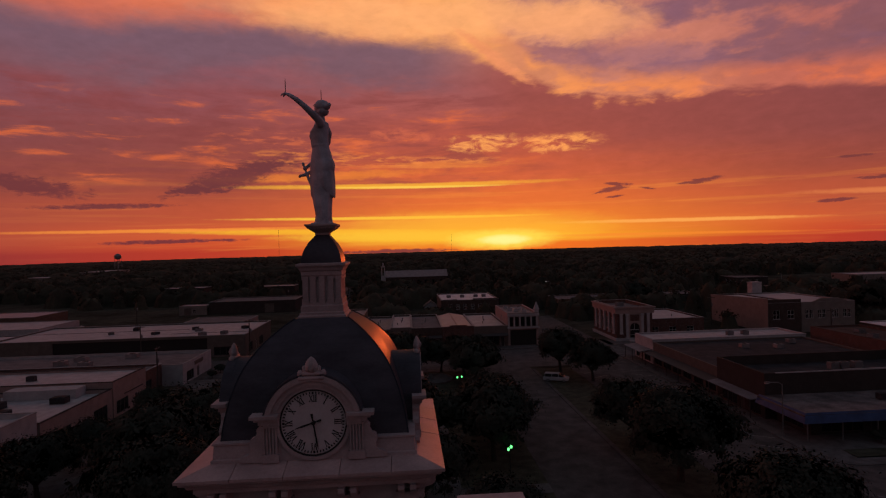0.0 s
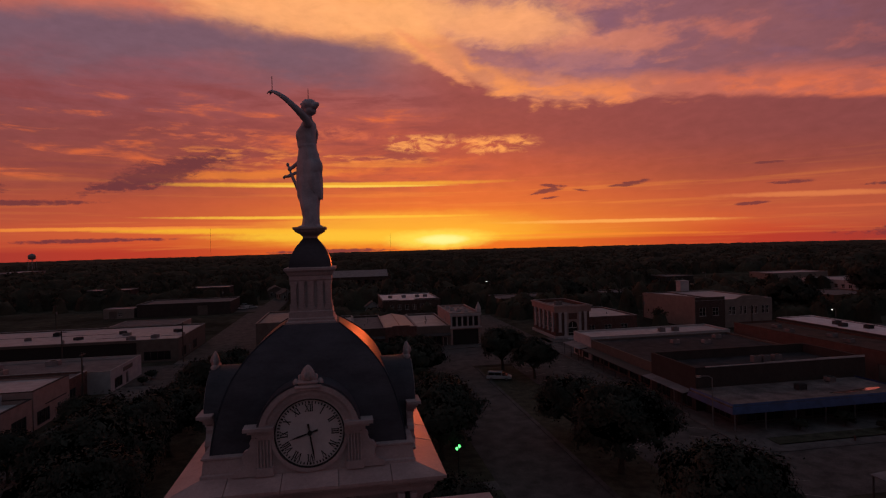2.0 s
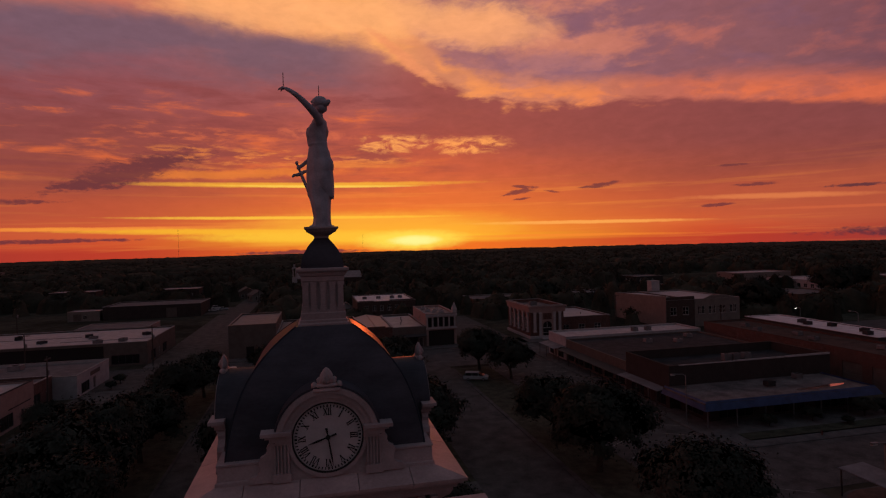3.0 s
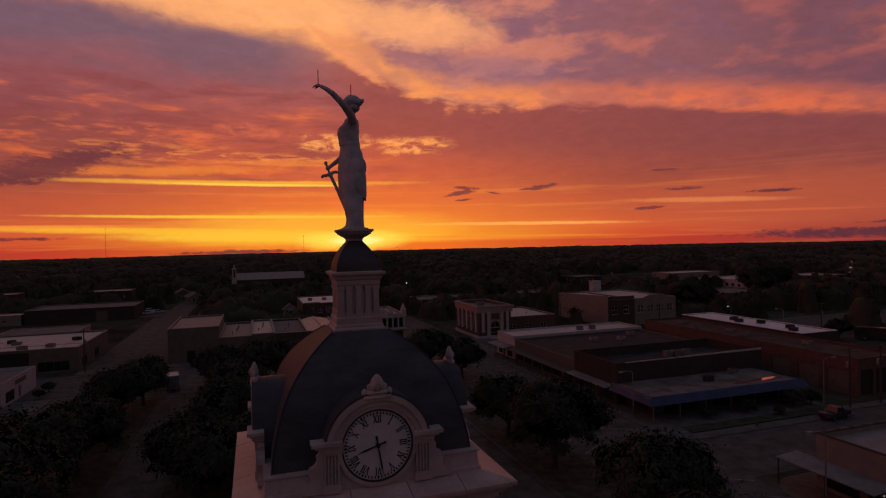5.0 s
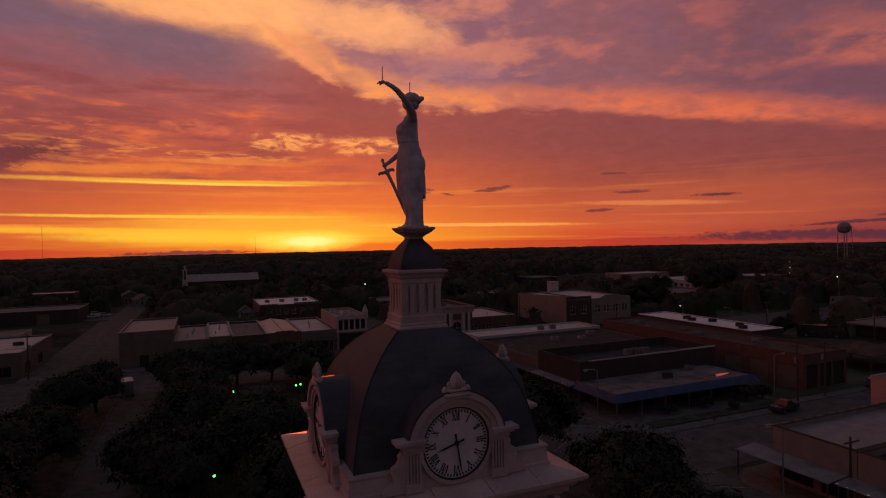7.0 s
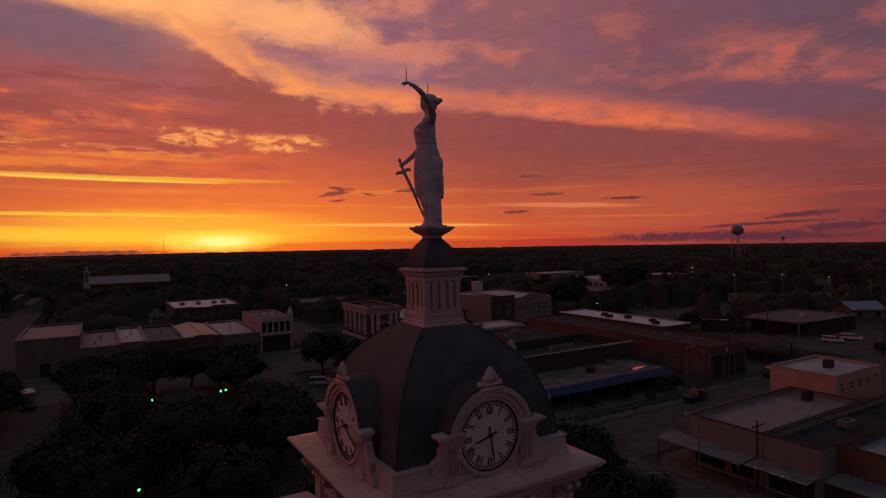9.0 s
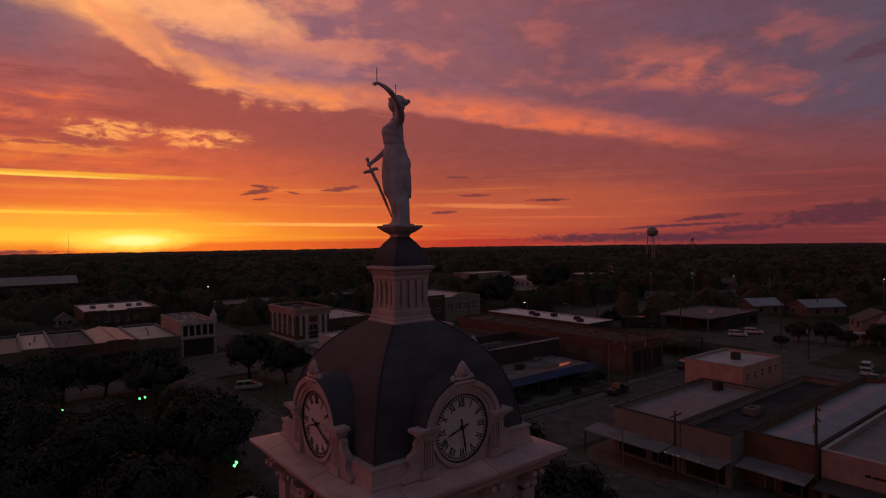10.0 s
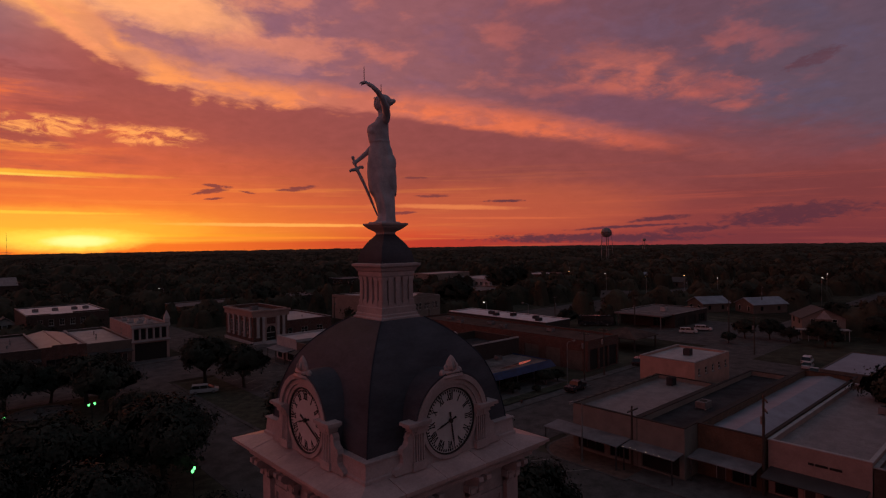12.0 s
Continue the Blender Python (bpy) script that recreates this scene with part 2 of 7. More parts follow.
cloud(9.8, 0.40, 2.3, 0.46, 0, (255, 248, 150), 0.95, 1.0, 0.3, None, 0.8)

# small dark clouds
for az, el, wa, we, tilt in ((-16.4, 6.9, 5.6, 0.95, 17), (-13.6, 7.9, 2.2, 0.4, 10), (-19.0, 5.7, 2.6, 0.4, 4), (-32.5, 5.8, 4.6, 0.7, -8), (-26.5, 4.15, 5.4, 0.22, 1),
                             (20.2, 4.85, 1.5, 0.22, 8), (20.9, 5.35, 1.2, 0.16, -6), (20.6, 4.2, 0.9, 0.10, 4), (28.1, 5.25, 1.8, 0.20, 6), (23.6, 4.8, 0.9, 0.10, -8), (38.1, 2.85, 1.2, 0.16, 3),
                             (48.2, 3.9, 1.8, 0.14, 0), (39.4, 6.3, 1.3, 0.12, 0), (41.0, 4.5, 1.6, 0.15, 0), (73.2, 1.9, 5.4, 0.75, 5),
                             (62.7, 1.8, 2.4, 0.24, 5), (65.5, 0.8, 2.6, 0.3, 4), (57.0, 0.1, 10.0, 0.42, 0), (-21.5, 1.0, 5.0, 0.18, 1),
                             (75.0, 14.5, 2.2, 0.5, 14), (-1.0, -0.45, 5.0, 0.2, 0), (60.0, 1.1, 5.5, 0.13, 2)):
    cloud(az, el, wa, we, tilt, (108, 50, 58) if az < -8 else (118, 54, 58) if az < 45 else (86, 46, 58), 0.55 if el > 14 else 0.9, 0.8, 1.3, fine if (15 < az < 45 and el > 3) or el > 14 else None, 4.0, (0.27, 0.44))

sky = node("ShaderNodeTexSky")
sky.sky_type = "NISHITA"
sky.sun_disc = False
sky.sun_elevation, sky.sun_rotation = radians(SUN_EL), radians(SUN_AZ)
sky.air_density, sky.dust_density = 1.5, 2.0
glow = node("ShaderNodeBackground")
put(glow.inputs[0], sky.outputs[0])
glow.inputs[1].default_value = 0.01
deckbg = node("ShaderNodeBackground")
put(deckbg.inputs[0], col)
deckbg.inputs[1].default_value = 1.0
both = node("ShaderNodeAddShader")
put(both.inputs[0], glow.outputs[0])
put(both.inputs[1], deckbg.outputs[0])
out = node("ShaderNodeOutputWorld")
put(out.inputs[0], both.outputs[0])

sun_data = bpy.data.lights.new("sun", "SUN")
sun_data.energy, sun_data.angle, sun_data.color = 0.40, radians(1.5), (1.0, 0.13, 0.03)
sun = new("sun", sun_data)
a, e = radians(SUN_AZ), radians(SUN_EL)
sun.matrix_world = look((0, 0, 0), (-math.sin(a) * math.cos(e), -math.cos(a) * math.cos(e), -math.sin(e)))

# ---------------------------------------------------------------- materials
def material(name, base, rough=0.8, metal=0.0, spots=0.18, scale=3.0, stain=0.25, bump=0.15, stretch=(1, 1, 1), each=0.0, spec=0.5):
    """A surface with fine grain, wide stains and a little relief, in real-world metres."""
    mat = bpy.data.materials.new(name)
    mat.use_nodes = True
    nt = mat.node_tree
    bsdf = nt.nodes["Principled BSDF"]
    bsdf.inputs["Metallic"].default_value = metal
    bsdf.inputs["Specular IOR Level"].default_value = spec

    def add(kind):
        return nt.nodes.new(kind)
    geo = add("ShaderNodeNewGeometry")
    mp = add("ShaderNodeMapping")
    mp.inputs["Scale"].default_value = stretch
    nt.links.new(geo.outputs["Position"], mp.inputs["Vector"])
    n1, n2 = add("ShaderNodeTexNoise"), add("ShaderNodeTexNoise")
    for n, s, d in ((n1, scale * 6, 6.0), (n2, scale * 0.45, 5.0)):
        nt.links.new(mp.outputs[0], n.inputs["Vector"])
        n.inputs["Scale"].default_value, n.inputs["Detail"].default_value, n.inputs["Roughness"].default_value = s, d, 0.62

    def ranged(sock, lo, hi, a, b):
        r = add("ShaderNodeMapRange")
        nt.links.new(sock, r.inputs[0])
        for i, v in enumerate((lo, hi, a, b), 1):
            r.inputs[i].default_value = v
        return r.outputs[0]
    mul = add("ShaderNodeMath")
    mul.operation = "MULTIPLY"
    nt.links.new(ranged(n1.outputs[0], 0.3, 0.7, 1 - spots, 1 + spots), mul.inputs[0])
    nt.links.new(ranged(n2.outputs[0], 0.35, 0.65, 1 - stain, 1 + stain * 0.5), mul.inputs[1])
    last = mul.outputs[0]
    if each:
        info = add("ShaderNodeObjectInfo")
        m2 = add("ShaderNodeMath")
        m2.operation = "MULTIPLY"
        nt.links.new(last, m2.inputs[0])
        nt.links.new(ranged(info.outputs["Random"], 0, 1, 1 - each, 1 + each), m2.inputs[1])
        last = m2.outputs[0]
    vm = add("ShaderNodeVectorMath")
    vm.operation = "SCALE"
    vm.inputs[0].default_value = base
    nt.links.new(last, vm.inputs["Scale"])
    nt.links.new(vm.outputs[0], bsdf.inputs["Base Color"])
    nt.links.new(ranged(n2.outputs[0], 0.3, 0.7, max(0.02, rough - 0.08), min(1, rough + 0.08)), bsdf.inputs["Roughness"])
    if bump:
        bp = add("ShaderNodeBump")
        bp.inputs["Strength"].default_value, bp.inputs["Distance"].default_value = bump, 0.02
        nt.links.new(n1.outputs[0], bp.inputs["Height"])
        nt.links.new(bp.outputs[0], bsdf.inputs["Normal"])
    return mat


def glowing(name, colour, strength):
    mat = material(name, colour, 0.4, bump=0, spots=0, stain=0)
    b = mat.node_tree.nodes["Principled BSDF"]
    b.inputs["Emission Color"].default_value = (*colour, 1)
    b.inputs["Emission Strength"].default_value = strength
    return mat


def brickwork(name, base, mortar):
    """Coursed brick for walls that stay far away."""
    mat = material(name, base, 0.9, spots=0.2, stain=0.3, scale=2.0)
    nt = mat.node_tree
    vm = [n for n in nt.nodes if n.type == "VECT_MATH"][0]
    geo = [n for n in nt.nodes if n.type == "NEW_GEOMETRY"][0]
    sepn, add, comb = nt.nodes.new("ShaderNodeSeparateXYZ"), nt.nodes.new("ShaderNodeMath"), nt.nodes.new("ShaderNodeCombineXYZ")
    nt.links.new(geo.outputs["Position"], sepn.inputs[0])
    nt.links.new(sepn.outputs[0], add.inputs[0])
    nt.links.new(sepn.outputs[1], add.inputs[1])
    nt.links.new(add.outputs[0], comb.inputs[0])
    nt.links.new(sepn.outputs[2], comb.inputs[1])
    bt = nt.nodes.new("ShaderNodeTexBrick")
    nt.links.new(comb.outputs[0], bt.inputs["Vector"])
    bt.inputs["Scale"].default_value, bt.inputs["Brick Width"].default_value, bt.inputs["Row Height"].default_value = 1.0, 0.22, 0.075
    bt.inputs["Mortar Size"].default_value = 0.006
    bt.inputs["Color1"].default_value = (*base, 1)
    bt.inputs["Color2"].default_value = (*[c * 0.7 for c in base], 1)
    bt.inputs["Mortar"].default_value = (*mortar, 1)
    nt.links.new(bt.outputs[0], vm.inputs[0])
    return mat


STONE = material("painted_stone", (0.395, 0.315, 0.325), 0.75, spec=0.25, spots=0.10, scale=4.0, stain=0.22, bump=0.12)
STONE_SLAB = material("cornice_slab_stone", (0.46, 0.335, 0.335), 0.40, spec=0.12, spots=0.10, scale=3.0, stain=0.2, bump=0.1, each=0.08)
STATUE = material("weathered_white_zinc", (0.375, 0.36, 0.42), 0.6, spots=0.14, scale=7.0, stain=0.3, bump=0.2)
DOME = material("blue_grey_roof_metal", (0.072, 0.070, 0.086), 0.50, metal=0.0, spots=0.10, scale=2.0, stain=0.30, bump=0.05, stretch=(1, 1, 2.5), spec=0.04)
DOME_SEAM = material("dark_roof_seam", (0.035, 0.042, 0.056), 0.75, bump=0.05, spec=0.05)
DIAL = material("clock_dial_white", (0.52, 0.47, 0.49), 0.45, spots=0.04, scale=6.0, stain=0.12, bump=0.03)
BLACK = material("black_enamel", (0.012, 0.012, 0.014), 0.45, bump=0.02)
ROD = material("dark_iron", (0.04, 0.035, 0.035), 0.55, metal=0.6, bump=0.05)
ROOF_WHITE = material("white_roof_coating", (0.40, 0.375, 0.39), 0.6, spec=0.25, spots=0.12, scale=1.2, stain=0.26, bump=0.15)
ROOF_BRIGHT = material("fresh_white_roof_coating", (0.66, 0.62, 0.66), 0.6, spec=0.25, spots=0.10, scale=1.0, stain=0.22, bump=0.15)
ROOF_STAINED = material("stained_roof_deck", (0.17, 0.140, 0.14), 0.7, spec=0.15, spots=0.35, scale=0.7, stain=0.6, bump=0.15)
ROOF_PINK = material("pale_gravel_roof", (0.24, 0.205, 0.21), 0.65, spec=0.2, spots=0.25, scale=1.5, stain=0.26)
ROOF_GREY = material("grey_felt_roof", (0.17, 0.15, 0.155), 0.9, spec=0.1, spots=0.2, scale=1.0, stain=0.26)
ROOF_DARK = material("black_tar_roof", (0.05, 0.046, 0.05), 0.9, spec=0.1, spots=0.2, scale=1.0, stain=0.5)
ROOF_RED = material("red_brown_roof", (0.085, 0.055, 0.048), 0.9, spec=0.1, spots=0.25, scale=0.8, stain=0.45)
ROOF_METAL = material("galvanised_roof_sheet", (0.23, 0.245, 0.29), 0.5, metal=0.2, spots=0.08, scale=0.8, stain=0.3, bump=0.05)
SHINGLE = material("dark_shingles", (0.075, 0.065, 0.065), 0.9, spots=0.3, scale=3.0, stain=0.3)
STUCCO_PINK = material("pink_stucco", (0.31, 0.225, 0.21), 0.88, spec=0.15, spots=0.1, scale=1.5, stain=0.16)
STUCCO_SALMON = material("salmon_stucco", (0.40, 0.25, 0.215), 0.88, spec=0.15, spots=0.1, scale=1.5, stain=0.16)
STUCCO_CREAM = material("cream_stucco", (0.205, 0.175, 0.16), 0.88, spec=0.15, spots=0.1, scale=1.5, stain=0.16)
STUCCO_WHITE = material("white_painted_wall", (0.38, 0.355, 0.365), 0.85, spec=0.15, spots=0.08, scale=1.5, stain=0.16)
STUCCO_TAN = material("tan_stucco", (0.13, 0.105, 0.095), 0.9, spec=0.1, spots=0.12, scale=1.5, stain=0.18)
STUCCO_DARK = material("dark_brown_stucco", (0.055, 0.045, 0.043), 0.92, spec=0.1, spots=0.15, scale=1.2, stain=0.18)
COPING = material("parapet_coping", (0.30, 0.275, 0.28), 0.8, spec=0.15, spots=0.1, scale=2.0, stain=0.3)
BRICK_RED = brickwork("red_brick", (0.115, 0.045, 0.036), (0.14, 0.11, 0.10))
BRICK_BROWN = brickwork("brown_brick", (0.135, 0.072, 0.045), (0.14, 0.11, 0.09))
BRICK_DARK = brickwork("dark_brick", (0.065, 0.040, 0.034), (0.08, 0.07, 0.06))
BLUE_PANEL = material("blue_fascia_panel", (0.060, 0.105, 0.27), 0.5, spots=0.08, scale=1.5, stain=0.3, bump=0.05)
GLASS = material("dark_window_glass", (0.012, 0.012, 0.014), 0.12, spots=0, stain=0.1, bump=0)
FRAME = material("pale_window_frame", (0.45, 0.41, 0.40), 0.6, bump=0.05)
# near-black: painted shade in openings, also dark fan guards and sign letters
SHADE = material("shade_and_dark_trim", (0.02, 0.017, 0.016), 0.95, bump=0)
AWNING = material("metal_awning", (0.19, 0.185, 0.205), 0.7, spec=0.2, spots=0.1, scale=1.2, stain=0.35, bump=0.05)
AWNING_DARK = material("dark_awning", (0.05, 0.043, 0.045), 0.8, spots=0.1, scale=1.2, stain=0.3)
ASPHALT = material("worn_asphalt", (0.098, 0.086, 0.085), 0.93, spec=0.08, spots=0.25, scale=1.0, stain=0.4, bump=0.3)
CONCRETE = material("pavement_concrete", (0.125, 0.112, 0.112), 0.93, spec=0.08, spots=0.15, scale=1.5, stain=0.35, bump=0.2)
PAINT = material("faded_road_paint", (0.22, 0.20, 0.19), 0.8, spots=0.4, scale=4.0, stain=0.5)
PAVER = material("red_brown_pavers", (0.150, 0.095, 0.080), 0.9, spec=0.1, spots=0.25, scale=2.5, stain=0.3, bump=0.2)
GRASS = material("dry_lawn", (0.070, 0.066, 0.048), 0.95, spec=0.05, spots=0.4, scale=1.5, stain=0.45, bump=0.5)
EARTH = material("scrub_ground", (0.072, 0.064, 0.050), 0.97, spec=0.0, spots=0.35, scale=0.05, stain=0.55, bump=0.2)
BARK = material("oak_bark", (0.05, 0.038, 0.030), 0.95, spots=0.35, scale=4.0, stain=0.3, bump=0.6)
LEAF = material("live_oak_leaves", (0.045, 0.050, 0.040), 0.9, spots=0.2, scale=0.9, stain=0.5, bump=0, each=0.15, spec=0.1)
WOODS = material("distant_tree_leaves", (0.052, 0.047, 0.034), 0.97, spots=0.15, scale=0.12, stain=0.5, bump=0, spec=0.1)
WOOD_POLE = material("creosote_pole", (0.055, 0.042, 0.036), 0.9, spots=0.3, scale=3.0, stretch=(1, 1, 0.1))
STEEL = material("grey_steel", (0.22, 0.22, 0.23), 0.5, metal=0.6, bump=0.05)
TANK = material("pale_water_tank_paint", (0.22, 0.205, 0.215), 0.6, spots=0.06, scale=0.2, stain=0.2, bump=0)
CAR_WHITE = material("white_car_paint", (0.55, 0.53, 0.55), 0.25, spots=0.02, stain=0.06, bump=0)
CAR_DARK = material("dark_car_paint", (0.03, 0.028, 0.035), 0.25, spots=0.02, stain=0.08, bump=0)
CAR_SILVER = material("silver_car_paint", (0.36, 0.35, 0.37), 0.5, metal=0.1, spots=0.02, stain=0.08, bump=0)
TYRE = material("tyre_rubber", (0.018, 0.017, 0.017), 0.9, bump=0.1)
# coppery metal instead of water: the sunset reflection is put into the base colour
PUDDLE_GLINT = material("puddle_sunset_glint", (0.75, 0.46, 0.38), 0.12, metal=0.85, spots=0.1, scale=1.5, stain=0.3, bump=0.05, spec=1.0)
LAMP_GREEN = glowing("green_lamp_glass", (0.13, 0.95, 0.22), 2.4)
LAMP_WARM = glowing("warm_lamp_glass", (1.0, 0.78, 0.48), 0.8)
LAMP_WHITE = glowing("white_lamp_glass", (1.0, 0.92, 0.84), 4.0)
LAMP_AMBER = glowing("amber_lamp_glass", (1.0, 0.58, 0.18), 6.0)

# ---------------------------------------------------------------- building helpers
WORLD = {}          # rest pose of each object
FLOOR = Matrix.Identity(4)


def mesh_of(bm, name, smooth_shade=False):
    me = bpy.data.meshes.new(name)
    bmesh.ops.recalc_face_normals(bm, faces=bm.faces)
    bm.to_mesh(me)
    bm.free()
    if smooth_shade:
        for p in me.polygons:
            p.use_smooth = True
    return me


def thing(name, label, category, at=(0, 0, 0), group="", turn=0.0, kind=""):
    ob = new(name)
    ob.empty_display_size = 0.3
    ob.matrix_basis = pose(*at, 0, 0, turn)
    WORLD[ob] = ob.matrix_basis.copy()
    return tagged(ob, label, category, group, kind)


def part(name, bm, mat, parent, label="", at=None, shade=False):
    """Link a bmesh (or a mesh made before) as one object under a thing or part; its numbers are world metres unless at is given."""
    me = bm if isinstance(bm, bpy.types.Mesh) else mesh_of(bm, name, shade)
    if not me.materials:
        me.materials.append(mat)
    ob = new(name, me)
    pose_now = (at if at is not None else FLOOR).copy()
    if parent is not None:
        ob.parent = parent
        ob.matrix_parent_inverse = WORLD[parent].inverted()
    ob.matrix_basis = pose_now
    WORLD[ob] = pose_now
    return tagged(ob, label)


def solo(name, bm, mat, label, category, group="", kind="", shade=False, at=None):
    ob = part(name, bm, mat, None, label, at, shade)
    return tagged(ob, label, category, group, kind)


def boxes(*rects, bevel=0.0):
    """A bmesh of boxes (x0, x1, y0, y1, z0, z1)."""
    bm = bmesh.new()
    for x0, x1, y0, y1, z0, z1 in rects:
        vs = [bm.verts.new((x, y, z)) for z in (z0, z1) for x, y in ((x0, y0), (x1, y0), (x1, y1), (x0, y1))]
        for f in ((0, 3, 2, 1), (4, 5, 6, 7), (0, 1, 5, 4), (1, 2, 6, 5), (2, 3, 7, 6), (3, 0, 4, 7)):
            bm.faces.new([vs[i] for i in f])
    if bevel:
        bmesh.ops.bevel(bm, geom=list(bm.edges), offset=bevel, segments=2, affect="EDGES")
    return bm


def square_loft(rows, cap=True, shift=(0, 0)):
    """Square plan, rows of (half width, z) from the bottom up."""
    bm = bmesh.new()
    rings = [[bm.verts.new((sx * h + shift[0], sy * h + shift[1], z)) for sx, sy in ((-1, -1), (1, -1), (1, 1), (-1, 1))] for h, z in rows]
    for a, b in zip(rings, rings[1:]):
        for i in range(4):
            bm.faces.new((a[i], a[(i + 1) % 4], b[(i + 1) % 4], b[i]))
    if cap:
        bm.faces.new(rings[0][::-1])
        bm.faces.new(rings[-1])
    return bm


def lathe(rows, n=16, at=(0, 0)):
    """A turned form, rows of (radius, z)."""
    bm = bmesh.new()
    rings = [[bm.verts.new((at[0] + r * math.cos(2 * math.pi * i / n), at[1] + r * math.sin(2 * math.pi * i / n), z)) for i in range(n)] for r, z in rows]
    for a, b in zip(rings, rings[1:]):
        for i in range(n):
            bm.faces.new((a[i], a[(i + 1) % n], b[(i + 1) % n], b[i]))
    bm.faces.new(rings[0][::-1])
    bm.faces.new(rings[-1])
    return bm


def tube(bm, points, radii, n=8):
    """A tapered round limb through points, added to bm."""
    pts = [Vector(p) for p in points]
    rings = []
    for i, p in enumerate(pts):
        d = (pts[min(i + 1, len(pts) - 1)] - pts[max(i - 1, 0)]).normalized()
        u = d.orthogonal().normalized()
        v = d.cross(u)
        rings.append([bm.verts.new(p + radii[i] * (u * math.cos(2 * math.pi * k / n) + v * math.sin(2 * math.pi * k / n))) for k in range(n)])
    for a, b in zip(rings, rings[1:]):
        off = min(range(n), key=lambda s: sum((a[k].co - b[(k + s) % n].co).length for k in range(n)))
        for i in range(n):
            bm.faces.new((a[i], a[(i + 1) % n], b[(i + 1 + off) % n], b[(i + off) % n]))
    bm.faces.new(rings[0][::-1])
    bm.faces.new(rings[-1])
    return bm


def prism(outline, y0, y1):
    """An outline in x and z, drawn out along y."""
    bm = bmesh.new()
    a = [bm.verts.new((x, y0, z)) for x, z in outline]
    b = [bm.verts.new((x, y1, z)) for x, z in outline]
    n = len(a)
    bm.faces.new(a)
    bm.faces.new(b[::-1])
    for i in range(n):
        bm.faces.new((a[i], b[i], b[(i + 1) % n], a[(i + 1) % n]))
    return bm


def join(bm, other):
    """Add other's geometry to bm."""
    me = bpy.data.meshes.new("tmp")
    other.to_mesh(me)
    other.free()
    bm.from_mesh(me)
    bpy.data.meshes.remove(me)
    return bm


# ---------------------------------------------------------------- courthouse with its clock tower
courthouse = thing("courthouse", "pale stone courthouse with a square blue-grey domed clock tower", "courthouse")

part("tower_wall", boxes((-1.86, 1.86, -1.86, 1.86, 15.0, 22.62)), STONE, courthouse, "pale painted stone tower shaft")
# recessed wall panels between pilasters, and paired brackets below the cornice
for k in range(4):
    R = Matrix.Rotation(k * math.pi / 2, 4, "Z")
    for x in (-1.72, -0.62, 0.62, 1.72):
        part("tower_pilaster", boxes((x - 0.17, x + 0.17, -1.98, -1.84, 15.0, 22.30), (x - 0.21, x + 0.21, -2.02, -1.84, 22.30, 22.44)), STONE, courthouse, at=R)
        prof = [(-1.84, 22.66), (-2.26, 22.66), (-2.27, 22.58), (-2.20, 22.50), (-2.06, 22.46), (-2.03, 22.36), (-2.05, 22.28), (-1.99, 22.22), (-1.84, 22.20)]
        for dx in (-0.11, 0.11):
            bm = bmesh.new()
            a = [bm.verts.new((x + dx - 0.06, y, z)) for y, z in prof]
            b = [bm.verts.new((x + dx + 0.06, y, z)) for y, z in prof]
            bm.faces.new(a[::-1])
            bm.faces.new(b)
            for i in range(len(prof)):
                j = (i + 1) % len(prof)
                bm.faces.new((a[i], a[j], b[j], b[i]))
            part("bracket", bm, STONE, courthouse, at=R)
    for x0, x1 in ((-1.5, -0.84), (-0.4, 0.4), (0.84, 1.5)):
        part("panel_moulding", boxes((x0, x1, -1.90, -1.85, 21.98, 22.10), (x0, x0 + 0.07, -1.90, -1.85, 20.2, 21.98), (x1 - 0.07, x1, -1.90, -1.85, 20.2, 21.98)), STONE, courthouse, at=R)

part("cornice", square_loft([(1.95, 22.60), (2.16, 22.66), (2.16, 22.74), (2.25, 22.78), (2.27, 22.84), (2.36, 22.88), (2.36, 22.935), (1.9, 22.94)]), STONE, courthouse, "stepped stone cornice")
# weathered slabs that slope out over the cornice, with open joints
rng = random.Random(5)
for k in range(4):
    R = Matrix.Rotation(k * math.pi / 2, 4, "Z")
    cuts = (-2.42, -1.44, -0.5, 0.5, 1.44, 2.42)
    for a0, a1 in zip(cuts, cuts[1:]):
        bm = bmesh.new()
        g = 0.006
        o0, o1 = (a0 + g if a0 > -2.4 else a0), (a1 - g if a1 < 2.4 else a1)
        i0 = a0 + g if a0 > -2.4 else -1.88
        i1 = a1 - g if a1 < 2.4 else 1.88
        tz = rng.uniform(-0.003, 0.003)
        top = [(o0, -2.42, 22.99 + tz), (o1, -2.42, 22.99 + tz), (i1, -1.88, 23.115 + tz), (i0, -1.88, 23.115 + tz)]
        vs = [bm.verts.new(p) for p in top] + [bm.verts.new((p[0], p[1], 22.938)) for p in top]
        for f in ((0, 1, 2, 3), (7, 6, 5, 4), (0, 4, 5, 1), (1, 5, 6, 2), (2, 6, 7, 3), (3, 7, 4, 0)):
            bm.faces.new([vs[i] for i in f])
        part("cornice_slab", bm, STONE_SLAB, courthouse, at=R)

part("dome_base", square_loft([(1.92, 23.06), (1.92, 23.16), (1.89, 23.18), (1.87, 23.42), (1.90, 23.44), (1.90, 23.47), (1.70, 23.48)]), STONE, courthouse, "stone plinth under the dome")


